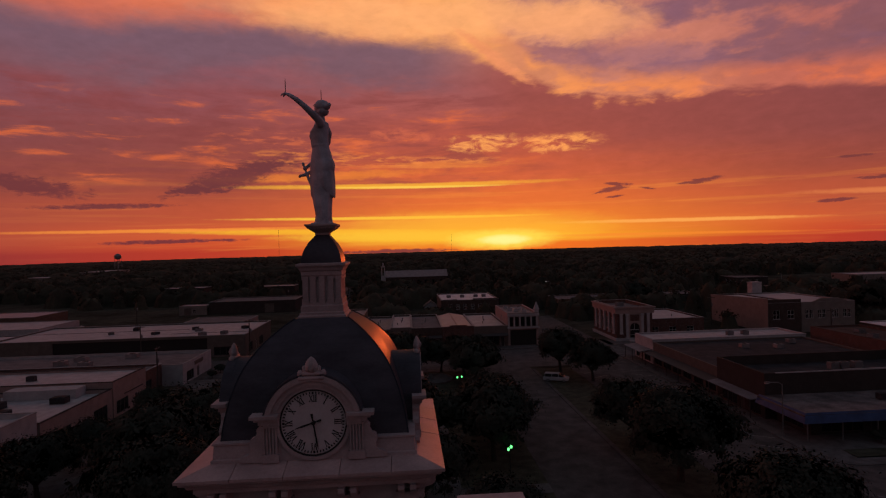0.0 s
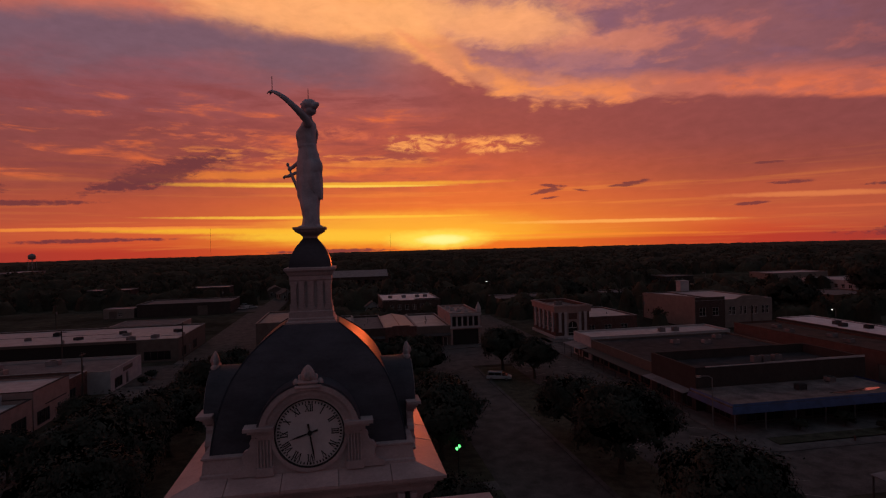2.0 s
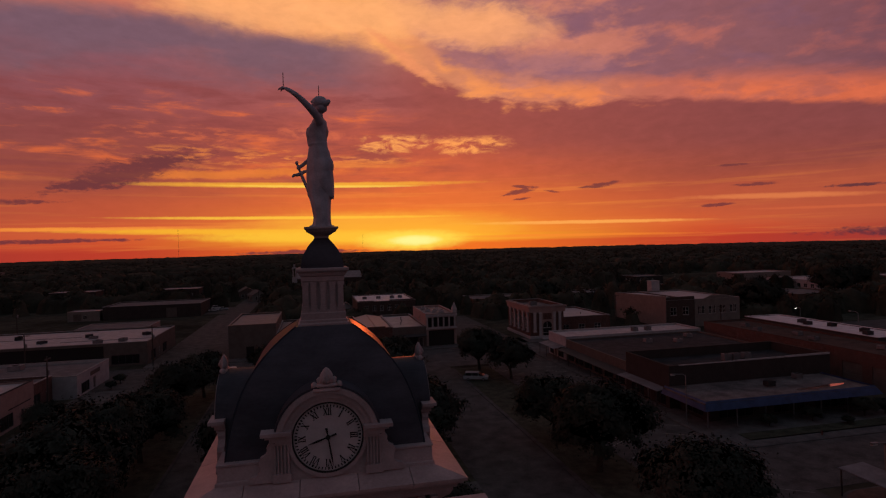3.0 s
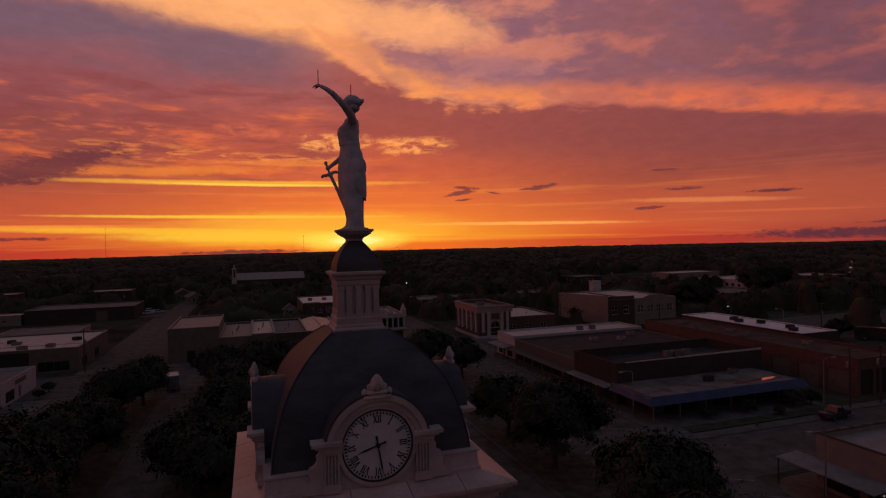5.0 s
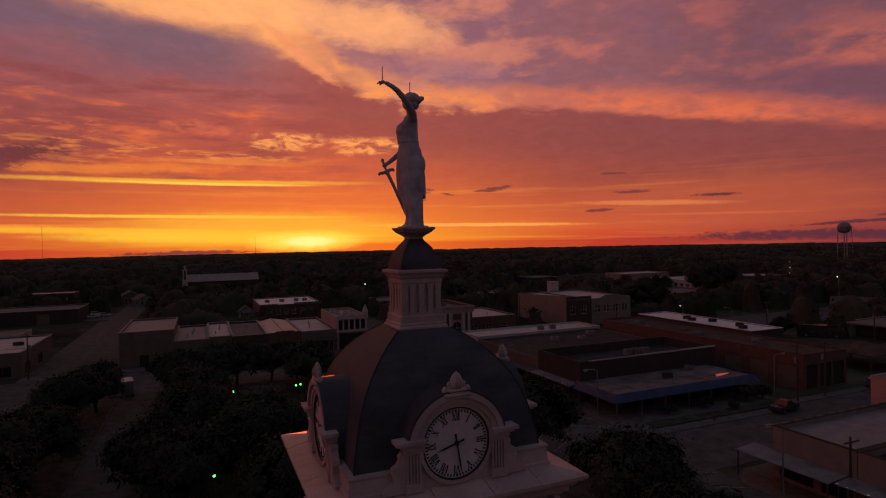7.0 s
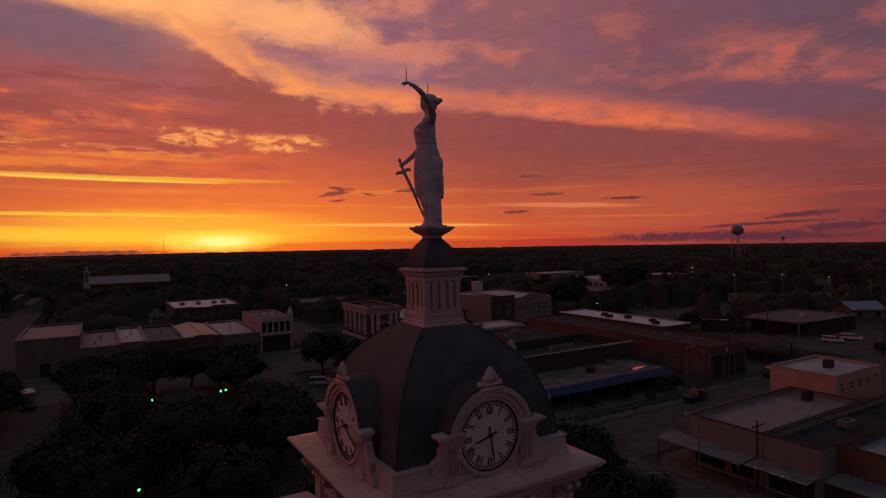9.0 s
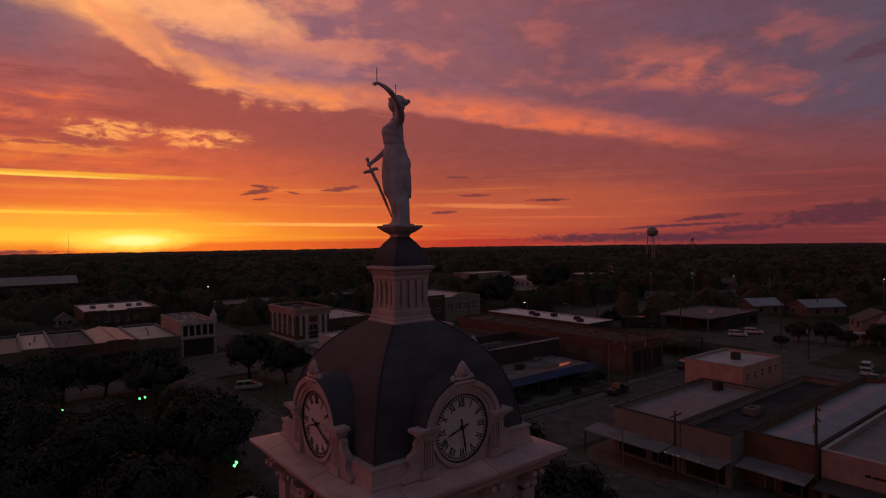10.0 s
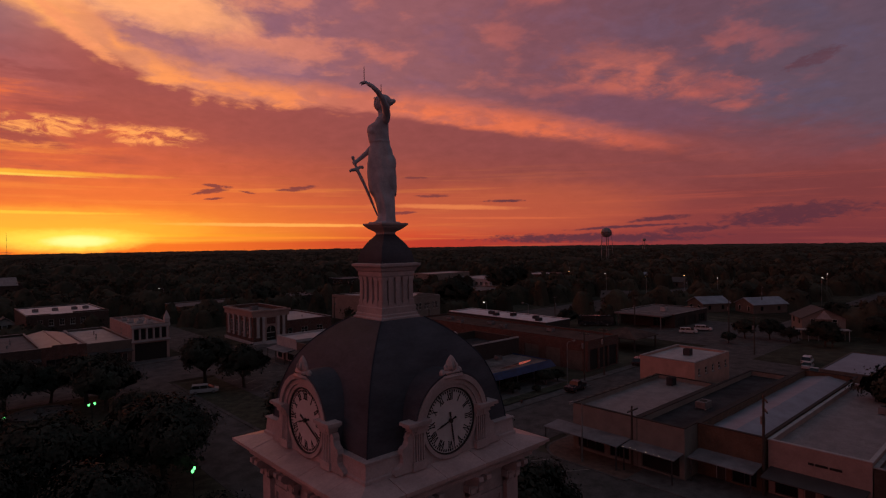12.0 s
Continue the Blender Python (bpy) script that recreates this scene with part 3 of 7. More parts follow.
def dome_rows(rows, n):
    """Smooth curve of (half width, z) through the given rows."""
    zs = [z for h, z in rows]
    hs = [h for h, z in rows]
    outr = []
    for i in range(n + 1):
        t = i / n * (len(rows) - 1)
        k = min(int(t), len(rows) - 2)
        f = t - k
        p = [(hs[max(0, min(len(rows) - 1, j))], zs[max(0, min(len(rows) - 1, j))]) for j in (k - 1, k, k + 1, k + 2)]
        outr.append(tuple(0.5 * (2 * p[1][c] + (p[2][c] - p[0][c]) * f + (2 * p[0][c] - 5 * p[1][c] + 4 * p[2][c] - p[3][c]) * f * f
                                 + (3 * p[1][c] - p[0][c] - 3 * p[2][c] + p[3][c]) * f ** 3) for c in (0, 1)))
    return outr


DOME_ROWS = dome_rows([(1.765, 23.47), (1.735, 23.72), (1.66, 24.08), (1.56, 24.42), (1.40, 24.78), (1.13, 25.14), (0.82, 25.42), (0.56, 25.60)], 42)
dome = part("dome", square_loft(DOME_ROWS), DOME, courthouse, "square blue-grey metal dome", shade=False)
for sx, sy in ((-1, -1), (1, -1), (1, 1), (-1, 1)):
    part("hip_ridge", tube(bmesh.new(), [(sx * h, sy * h, z) for h, z in DOME_ROWS[::3]], [0.016] * len(DOME_ROWS[::3]), 6), DOME_SEAM, dome)

# the lantern on the dome
lantern = part("lantern", square_loft([(0.36, 25.58), (0.36, 26.48)]), STONE, courthouse, "square stone lantern with paired pilasters")
part("lantern_base", square_loft([(0.51, 25.57), (0.51, 25.63), (0.475, 25.66), (0.475, 25.70), (0.45, 25.72), (0.45, 25.84), (0.43, 25.86), (0.42, 25.92)]), STONE, lantern)
for k in range(4):
    R = Matrix.Rotation(k * math.pi / 2, 4, "Z")
    for x in (-0.345, -0.19, 0.0, 0.19, 0.345):
        w = 0.052
        part("lantern_pilaster", boxes((x - w, x + w, -0.41, -0.355, 25.98, 26.42), (x - w - 0.018, x + w + 0.018, -0.43, -0.355, 25.84, 25.99),
                                       (x - w - 0.016, x + w + 0.016, -0.425, -0.355, 26.40, 26.47)), STONE, lantern, at=R)
part("lantern_cornice", square_loft([(0.405, 26.46), (0.43, 26.50), (0.43, 26.58), (0.455, 26.60), (0.48, 26.66), (0.525, 26.70), (0.525, 26.745), (0.44, 26.76)]), STONE, lantern)
SMALL = dome_rows([(0.428, 26.755), (0.418, 26.86), (0.385, 26.99), (0.33, 27.11), (0.26, 27.22), (0.185, 27.31), (0.14, 27.37)], 24)
part("lantern_dome", square_loft(SMALL), DOME, lantern, "small blue-grey square dome")
pedestal = square_loft([(0.13, 27.34), (0.15, 27.37), (0.15, 27.40), (0.18, 27.43), (0.26, 27.48), (0.32, 27.54), (0.345, 27.56), (0.345, 27.595), (0.28, 27.60)])
part("pedestal", pedestal, STONE, courthouse, "flared stone pedestal for the statue")
for k in range(4):
    R = Matrix.Rotation(k * math.pi / 2, 4, "Z")
    for i in range(7):
        x = -0.32 + i * 0.107
        part("pedestal_leaf", lathe([(0.010, 27.495), (0.022, 27.505), (0.030, 27.53), (0.028, 27.55)], 6, (x * 0.77, -0.285)), STONE, courthouse, at=R)

# ---- clock dormers, one on each face
CZ, CR = 23.81, 0.60


def arc(cx, cz, r, a0, a1, n):
    return [(cx + r * math.cos(radians(a0 + (a1 - a0) * i / n)), cz + r * math.sin(radians(a0 + (a1 - a0) * i / n))) for i in range(n + 1)]


def ring_band(r0, r1, a0, a1, n, y0, y1):
    """A part of a ring round the dial's centre, drawn out along y."""
    return prism(arc(0, CZ, r1, a0, a1, n) + arc(0, CZ, r0, a1, a0, n), y0, y1)


def stroke(bm, x0, z0, x1, z1, w):
    """One straight stroke of a letter, a thin raised bar on the dial."""
    d = Vector((x1 - x0, 0, z1 - z0))
    s = Vector((-d.z, 0, d.x)).normalized() * w / 2
    pts = [Vector((x0, 0, z0)) + s, Vector((x0, 0, z0)) - s, Vector((x1, 0, z1)) - s, Vector((x1, 0, z1)) + s]
    a = [bm.verts.new((p.x, -0.008, p.z)) for p in pts]
    b = [bm.verts.new((p.x, 0.0, p.z)) for p in pts]
    bm.faces.new(a)
    for i in range(4):
        bm.faces.new((a[i], b[i], b[(i + 1) % 4], a[(i + 1) % 4]))


def numeral_mesh(text):
    """Roman numeral, upright at the origin, 0.125 m high."""
    bm = bmesh.new()
    wide = {"I": 0.036, "V": 0.078, "X": 0.078}
    hgt = 0.062
    x = -sum(wide[c] for c in text) / 2
    for c in text:
        w = wide[c]
        cx = x + w / 2
        if c == "I":
            stroke(bm, cx, -hgt, cx, hgt, 0.017)
            for z in (-hgt, hgt):
                stroke(bm, cx - 0.016, z, cx + 0.016, z, 0.008)
        elif c == "V":
            stroke(bm, cx - 0.028, hgt, cx, -hgt, 0.017)
            stroke(bm, cx + 0.028, hgt, cx, -hgt, 0.009)
            for s in (-0.028, 0.028):
                stroke(bm, cx + s - 0.014, hgt, cx + s + 0.014, hgt, 0.008)
        else:
            stroke(bm, cx - 0.028, hgt, cx + 0.028, -hgt, 0.017)
            stroke(bm, cx + 0.028, hgt, cx - 0.028, -hgt, 0.009)
            for s in (-0.028, 0.028):
                for z in (-hgt, hgt):
                    stroke(bm, cx + s - 0.013, z, cx + s + 0.013, z, 0.008)
        x += w
    return mesh_of(bm, "numeral")


NUMERALS = [numeral_mesh(t) for t in ("XII", "I", "II", "III", "IV", "V", "VI", "VII", "VIII", "IX", "X", "XI")]


def scroll_outline(s):
    """Side scroll that eases the dormer into the plinth; s is -1 or 1."""
    pts = [(0.93, 23.12), (1.34, 23.12), (1.36, 23.17), (1.31, 23.23), (1.22, 23.25), (1.16, 23.31), (1.16, 23.40), (1.19, 23.47),
           (1.16, 23.55), (1.08, 23.59), (1.04, 23.66), (1.05, 23.73), (1.0, 23.79), (0.93, 23.80)]
    return [(s * x, z) for x, z in pts]


def fluted(x):
    """A flat pilaster with four grooves down its face."""
    plan = [(-0.13, -1.90), (-0.13, -2.01)]
    for i in range(4):
        c = -0.084 + i * 0.056
        plan += [(c - 0.017, -2.01), (c - 0.010, -1.975), (c + 0.010, -1.975), (c + 0.017, -2.01)]
    plan += [(0.13, -2.01), (0.13, -1.90)]
    bm = bmesh.new()
    lo = [bm.verts.new((x + px, py, 23.26)) for px, py in plan]
    hi = [bm.verts.new((x + px, py, 23.76)) for px, py in plan]
    bm.faces.new(lo)
    bm.faces.new(hi[::-1])
    for i in range(len(plan)):
        j = (i + 1) % len(plan)
        bm.faces.new((lo[i], hi[i], hi[j], lo[j]))
    return bm


dormer_meshes = {}


def shared(key, make, mat, smooth_shade=False):
    if key not in dormer_meshes:
        me = mesh_of(make(), key, smooth_shade)
        me.materials.append(mat)
        dormer_meshes[key] = me
    return dormer_meshes[key]


def dormer_wall():
    outline = [(-0.95, 23.10), (0.95, 23.10), (0.95, 23.84)] + arc(0, CZ, 0.84, 2, 178, 32) + [(-0.95, 23.84)]
    return prism(outline, -1.93, -1.87)


def minute_track():
    bm = bmesh.new()
    for i in range(60):
        a = radians(6 * i)
        u, v = Vector((math.sin(a), 0, math.cos(a))), Vector((math.cos(a), 0, -math.sin(a)))
        w = 0.016 if i % 5 == 0 else 0.010
        c = Vector((0, -1.965, CZ))
        q = [c + u * 0.535 - v * w, c + u * 0.535 + v * w, c + u * 0.578 + v * w, c + u * 0.578 - v * w]
        f = [bm.verts.new(p) for p in q]
        b = [bm.verts.new(p + Vector((0, 0.01, 0))) for p in q]
        bm.faces.new(f)
        for k in range(4):
            bm.faces.new((f[k], b[k], b[(k + 1) % 4], f[(k + 1) % 4]))
    return bm


def hand_mesh(outline):
    return prism([(x, z) for x, z in outline], -0.012, 0.0)


def finial():
    """Carved leaf bud with side scrolls."""
    bm = lathe([(0.10, 24.77), (0.125, 24.81), (0.13, 24.86), (0.115, 24.92), (0.085, 24.98), (0.045, 25.03), (0.012, 25.055)], 14, (0, -2.0))
    for v in bm.verts:
        v.co.y = -2.0 + (v.co.y + 2.0) * 0.6
    join(bm, boxes((-0.25, 0.25, -2.08, -1.90, 24.62, 24.70), bevel=0.015))
    join(bm, boxes((-0.19, 0.19, -2.07, -1.92, 24.70, 24.78), bevel=0.02))
    for s in (-1, 1):
        join(bm, lathe([(0.03, 24.69), (0.055, 24.71), (0.055, 24.76), (0.03, 24.80), (0.01, 24.81)], 8, (s * 0.215, -1.99)))
        tube(bm, [(s * 0.09, -2.0, 24.77), (s * 0.14, -2.0, 24.81), (s * 0.15, -2.0, 24.86), (s * 0.13, -2.0, 24.89)], [0.035, 0.035, 0.028, 0.014], 7)
        tube(bm, [(s * 0.035, -2.06, 24.79), (s * 0.06, -2.085, 24.87), (s * 0.035, -2.06, 24.95)], [0.02, 0.02, 0.01], 6)
    return bm


for k in range(4):
    R = Matrix.Rotation(k * math.pi / 2, 4, "Z")
    d = part("clock_dormer", shared("dormer_wall", dormer_wall, STONE), STONE, courthouse, "stone dormer with an arched hood and a round clock", at=R)
    part("dormer_roof", shared("dormer_roof", lambda: prism([(-0.935, 23.46), (0.935, 23.46), (0.935, 23.80)] + arc(0, CZ, 0.935, 0, 180, 32) + [(-0.935, 23.80)], -1.868, -0.6), DOME), DOME, d, "blue-grey barrel roof", at=R)
    part("roof_edge", shared("roof_edge", lambda: ring_band(0.905, 0.94, 0, 180, 40, -2.055, -1.866), DOME), DOME, d, "blue-grey roof edge", at=R)
    part("arch_hood", shared("arch_hood", lambda: ring_band(0.70, 0.87, 0, 180, 40, -2.02, -1.90), STONE), STONE, d, at=R)
    part("arch_moulding", shared("arch_moulding", lambda: ring_band(0.80, 0.90, 0, 180, 40, -2.07, -1.97), STONE), STONE, d, at=R)
    for s in (-1, 1):
        x = 0.80 * s
        tag = "a" if s < 0 else "b"
        part("pilaster_base", shared("pilaster_base" + tag, lambda: boxes((x - 0.155, x + 0.155, -2.03, -1.90, 23.11, 23.26)), STONE), STONE, d, at=R)
        part("dormer_pilaster", shared("pilaster" + tag, lambda: fluted(x), STONE), STONE, d, "fluted pilaster", at=R)
        part("entablature", shared("entab" + tag, lambda: boxes(*[(min(s * 0.62, s * b), max(s * 0.62, s * b), -yo, -1.86, z0, z1) for b, yo, z0, z1 in
             ((0.96, 2.03, 23.76, 23.82), (1.00, 2.06, 23.82, 23.90), (1.07, 2.10, 23.90, 23.95), (1.14, 2.15, 23.95, 24.01))]), STONE), STONE, d, at=R)
        part("scroll_bracket", shared("scroll" + tag, lambda: prism(scroll_outline(s), -1.99, -1.86), STONE), STONE, d, at=R)
    part("finial", shared("finial", finial, STONE, True), STONE, d, "carved leaf finial", at=R)
    clock = part("clock_face", shared("dial", lambda: prism(arc(0, CZ, CR, 0, 360, 64)[:-1], -1.955, -1.90), DIAL), DIAL, d, "white dial with black Roman numerals", at=R)
    part("bezel", shared("bezel", lambda: ring_band(0.602, 0.624, 0, 359.99, 72, -1.985, -1.92), BLACK), BLACK, d, "black ring", at=R)
    part("outer_moulding", shared("outer_moulding", lambda: ring_band(0.63, 0.70, 0, 359.99, 72, -1.99, -1.90), STONE), STONE, d, at=R)
    tagged(part("minute_track", shared("minute_track", minute_track, BLACK), BLACK, d, "black minute marks", at=R), kind="stuff")
    for i, me in enumerate(NUMERALS):
        a = radians(30 * i)
        part("numeral", me, BLACK, d, at=R @ Matrix.Translation((0.455 * math.sin(a), -1.956, CZ + 0.455 * math.cos(a))) @ Matrix.Rotation(a, 4, "Y"))
    hour, minute = (radians(252), radians(117)) if k == 3 else (radians(253), radians(171))
    part("hour_hand", shared("hour_hand", lambda: hand_mesh([(-0.020, -0.15), (0.020, -0.15), (0.010, -0.02), (0.011, 0.05), (0.018, 0.22), (0.0, 0.37), (-0.018, 0.22), (-0.011, 0.05), (-0.010, -0.02)]), BLACK), BLACK, d,
         "black hour hand", at=R @ Matrix.Translation((0, -1.968, CZ)) @ Matrix.Rotation(hour, 4, "Y"))
    part("minute_hand", shared("minute_hand", lambda: hand_mesh([(-0.021, -0.17), (0.021, -0.17), (0.010, -0.02), (0.012, 0.05), (0.015, 0.36), (0.0, 0.53), (-0.015, 0.36), (-0.012, 0.05), (-0.010, -0.02)]), BLACK), BLACK, d,
         "black minute hand", at=R @ Matrix.Translation((0, -1.984, CZ)) @ Matrix.Rotation(minute, 4, "Y"))
    part("hand_boss", shared("hand_boss", lambda: prism(arc(0, CZ, 0.04, 0, 360, 16)[:-1], -2.004, -1.95), BLACK), BLACK, d, at=R)

# the main block below the tower
part("main_wall", boxes((-13.0, 13.0, -9.0, 9.0, 0.0, 13.0)), STONE, courthouse, "pale stone three-storey walls")
part("string_course", boxes((-13.15, 13.15, -9.15, 9.15, 4.6, 4.9), (-13.15, 13.15, -9.15, 9.15, 9.0, 9.3), (-13.35, 13.35, -9.35, 9.35, 12.8, 13.3)), STONE, courthouse)
bm = bmesh.new()
a = [bm.verts.new(p) for p in ((-13.1, -9.1, 13.3), (13.1, -9.1, 13.3), (13.1, 9.1, 13.3), (-13.1, 9.1, 13.3))]
b = [bm.verts.new(p) for p in ((-7.5, -3.6, 16.2), (7.5, -3.6, 16.2), (7.5, 3.6, 16.2), (-7.5, 3.6, 16.2))]
for i in range(4):
    bm.faces.new((a[i], a[(i + 1) % 4], b[(i + 1) % 4], b[i]))
bm.faces.new(b)
bm.faces.new(a[::-1])
part("main_roof", bm, DOME, courthouse, "blue-grey hipped main roof")
for k in range(4):
    R = Matrix.Rotation(k * math.pi / 2, 4, "Z")
    half = 13.0 if k % 2 == 0 else 9.0
    deep = 9.0 if k % 2 == 0 else 13.0
    for z0, z1 in ((1.2, 4.0), (5.6, 8.4), (9.9, 12.2)):
        for i in range(5 if k % 2 else 7):
            x = -half + half * 2 * (i + 0.5) / (5 if k % 2 else 7)
            w = part("window", boxes((x - 0.62, x + 0.62, -deep - 0.04, -deep + 0.02, z0, z1)), GLASS, courthouse, at=R)
            part("window_frame", boxes((x - 0.75, x - 0.62, -deep - 0.08, -deep, z0 - 0.1, z1 + 0.15), (x + 0.62, x + 0.75, -deep - 0.08, -deep, z0 - 0.1, z1 + 0.15),
                                       (x - 0.62, x + 0.62, -deep - 0.08, -deep, z1, z1 + 0.15), (x - 0.85, x + 0.85, -deep - 0.14, -deep, z0 - 0.2, z0), (x - 0.03, x + 0.03, -deep - 0.07, -deep, z0, z1)), FRAME, w, at=R)
# chimney and gable copings that stand above the main roof
part("chimney", boxes((3.75, 5.8, 7.6, 8.8, 13.0, 17.25), (3.6, 5.95, 7.45, 8.95, 17.05, 17.2), (3.5, 6.05, 7.3, 9.1, 17.25, 17.45), bevel=0.02), STONE, courthouse, "broad stone chimney with a slab cap")
part("north_gable", prism([(-3.0, 13.2), (3.0, 13.2), (3.0, 15.4), (0.35, 18.0), (-0.35, 18.0), (-3.0, 15.4)], 9.0, 10.4), STONE, courthouse, "stone gable with a flat coping")
part("gable_coping", prism([(-0.9, 17.75), (0.9, 17.75), (0.5, 18.1), (-0.5, 18.1)], 8.9, 10.6), STONE, courthouse)

# ---------------------------------------------------------------- the statue on top
FWD, LEFT = Vector((-0.766, 0.643, 0)), Vector((-0.643, -0.766, 0))
FOOT = Vector((0.03, 0.10, 0))


def st(f, l, z):
    return FOOT + FWD * f + LEFT * l + Vector((0, 0, z))


def figure():
    bm = bmesh.new()
    n = 40

    def ring(f, l, z, hf, hl, folds=0.0, phase=0.0):
        vs = []
        grow = 1.0 if z < 29.7 else 0.0
        for i in range(n):
            a = 2 * math.pi * i / n
            k = 1 + folds * (math.sin(9 * a + phase) * 0.6 + math.sin(5 * a - phase * 1.7) * 0.4)
            vs.append(bm.verts.new(st(f + 0.055 * grow + (hf + 0.035 * grow) * k * math.cos(a), l + (hl + 0.012 * grow) * 0.84 * k * math.sin(a), z)))
        return vs

    def skin(rings):
        for a, b in zip(rings, rings[1:]):
            for i in range(n):
                bm.faces.new((a[i], a[(i + 1) % n], b[(i + 1) % n], b[i]))
        bm.faces.new(rings[0][::-1])
        bm.faces.new(rings[-1])
    # gown, bodice, shoulders, neck
    skin([ring(-0.115, 0.08, 27.58, 0.170, 0.226, 0.05, 0.2), ring(-0.115, 0.08, 27.66, 0.158, 0.214, 0.09, 0.2), ring(-0.125, 0.08, 27.80, 0.140, 0.196, 0.10, 0.3),
          ring(-0.105, 0.075, 28.00, 0.160, 0.216, 0.09, 0.4), ring(-0.075, 0.05, 28.15, 0.182, 0.238, 0.075, 0.5), ring(-0.03, 0.02, 28.28, 0.228, 0.265, 0.06, 0.55),
          ring(-0.015, 0, 28.45, 0.243, 0.262, 0.06, 0.6), ring(-0.005, 0, 28.68, 0.252, 0.25, 0.045, 0.7), ring(-0.01, 0, 28.88, 0.25, 0.24, 0.03, 0.8), ring(-0.01, 0, 29.08, 0.225, 0.22, 0.02, 0.9),
          ring(0.0, 0, 29.24, 0.188, 0.19, 0.015, 1.0), ring(0.0, 0, 29.33, 0.178, 0.182, 0.0), ring(0.02, 0, 29.36, 0.186, 0.186, 0.02, 2.0), ring(0.03, 0, 29.48, 0.19, 0.19, 0.02, 2.0),
          ring(0.045, 0, 29.58, 0.20, 0.20, 0.01, 2.0), ring(0.03, 0, 29.68, 0.185, 0.215), ring(0.01, 0, 29.78, 0.145, 0.225), ring(0.0, 0, 29.85, 0.125, 0.20),
          ring(0.0, 0, 29.90, 0.08, 0.11), ring(0.005, 0, 29.95, 0.085, 0.085), ring(0.015, 0, 30.04, 0.078, 0.078), ring(0.02, 0, 30.08, 0.08, 0.08)])
    # overskirt with a long point behind
    def hem(z, hf, hl, drop):
        vs = []
        for i in range(n):
            a = 2 * math.pi * i / n
            back = 0.5 - 0.5 * math.cos(a - 0.45)
            k = 1 + 0.04 * math.sin(8 * a + z * 4)
            vs.append(bm.verts.new(st(-0.01 + hf * k * math.cos(a), hl * 0.84 * k * math.sin(a), z - drop * (back ** 1.6))))
        return vs
    skin([hem(28.62, 0.262, 0.255, 0.46), hem(28.72, 0.275, 0.265, 0.40), hem(28.85, 0.272, 0.262, 0.25), hem(29.02, 0.245, 0.24, 0.10), hem(29.18, 0.19, 0.205, 0.0), hem(29.32, 0.13, 0.16, 0.0)])

    skin([ring(0.01, 0, 29.325, 0.180, 0.186), ring(0.01, 0, 29.335, 0.188, 0.196), ring(0.01, 0, 29.365, 0.188, 0.196), ring(0.01, 0, 29.375, 0.180, 0.186)])

    def ball(f, l, z, rf, rl, rz, u=16, v=10):
        mat = Matrix.Translation(st(f, l, z)) @ Matrix.Rotation(radians(140.0), 4, "Z") @ Matrix.Diagonal((rf, rl, rz, 1))
        bmesh.ops.create_uvsphere(bm, u_segments=u, v_segments=v, radius=1.0, matrix=mat)
    ball(0.17, 0.09, 29.58, 0.11, 0.095, 0.11)
    ball(0.17, -0.09, 29.58, 0.11, 0.095, 0.11)
    ball(-0.12, 0.0, 28.88, 0.17, 0.20, 0.24)
    # head, face, hair, knot, diadem
    ball(0.045, 0, 30.16, 0.135, 0.12, 0.165)
    ball(0.10, 0, 30.11, 0.055, 0.06, 0.075)
    ball(0.145, 0, 30.15, 0.022, 0.018, 0.035, 8, 6)
    ball(-0.02, 0, 30.23, 0.18, 0.165, 0.135)
    ball(-0.06, 0.0, 30.10, 0.12, 0.13, 0.10)
    ball(-0.16, 0.0, 30.20, 0.10, 0.09, 0.08)
    ball(-0.25, 0.0, 30.22, 0.05, 0.05, 0.05)
    tube(bm, [st(0.12, -0.10, 30.25), st(0.15, 0, 30.28), st(0.12, 0.10, 30.25), st(0, 0.135, 30.22), st(-0.1, 0.10, 30.2)], [0.025, 0.035, 0.025, 0.02, 0.02])
    for l in (-0.07, 0.0, 0.07):
        ball(0.0, l, 30.32, 0.05, 0.04, 0.035, 8, 6)
    # raised arm
    tube(bm, [st(-0.07, 0.09, 29.78), st(-0.11, 0.20, 29.885), st(-0.105, 0.30, 29.955), st(-0.09, 0.42, 30.04), st(-0.043, 0.54, 30.145), st(0.04, 0.645, 30.26), st(0.14, 0.715, 30.345), st(0.235, 0.75, 30.40)],
         [0.095, 0.088, 0.080, 0.072, 0.063, 0.055, 0.046, 0.037], 12)
    ball(0.29, 0.755, 30.415, 0.058, 0.040, 0.036, 10, 8)
    tube(bm, [st(0.32, 0.765, 30.42), st(0.365, 0.785, 30.40), st(0.395, 0.795, 30.37)], [0.026, 0.020, 0.013], 6)
    tube(bm, [st(0.30, 0.74, 30.40), st(0.345, 0.745, 30.375), st(0.36, 0.75, 30.345)], [0.020, 0.017, 0.011], 6)
    # sword arm
    tube(bm, [st(0.02, -0.15, 29.75), st(0.05, -0.235, 29.66), st(0.12, -0.265, 29.48), st(0.22, -0.26, 29.30), st(0.36, -0.18, 29.14), st(0.50, -0.08, 29.00), st(0.57, -0.03, 28.935)],
         [0.085, 0.082, 0.072, 0.064, 0.056, 0.045, 0.040], 12)
    ball(0.60, 0.0, 28.91, 0.055, 0.05, 0.055, 10, 8)
    # sword
    grip0, grip1 = st(0.63, 0.02, 28.99), st(0.57, -0.01, 28.80)
    ball(0.635, 0.022, 29.01, 0.04, 0.04, 0.045, 10, 8)
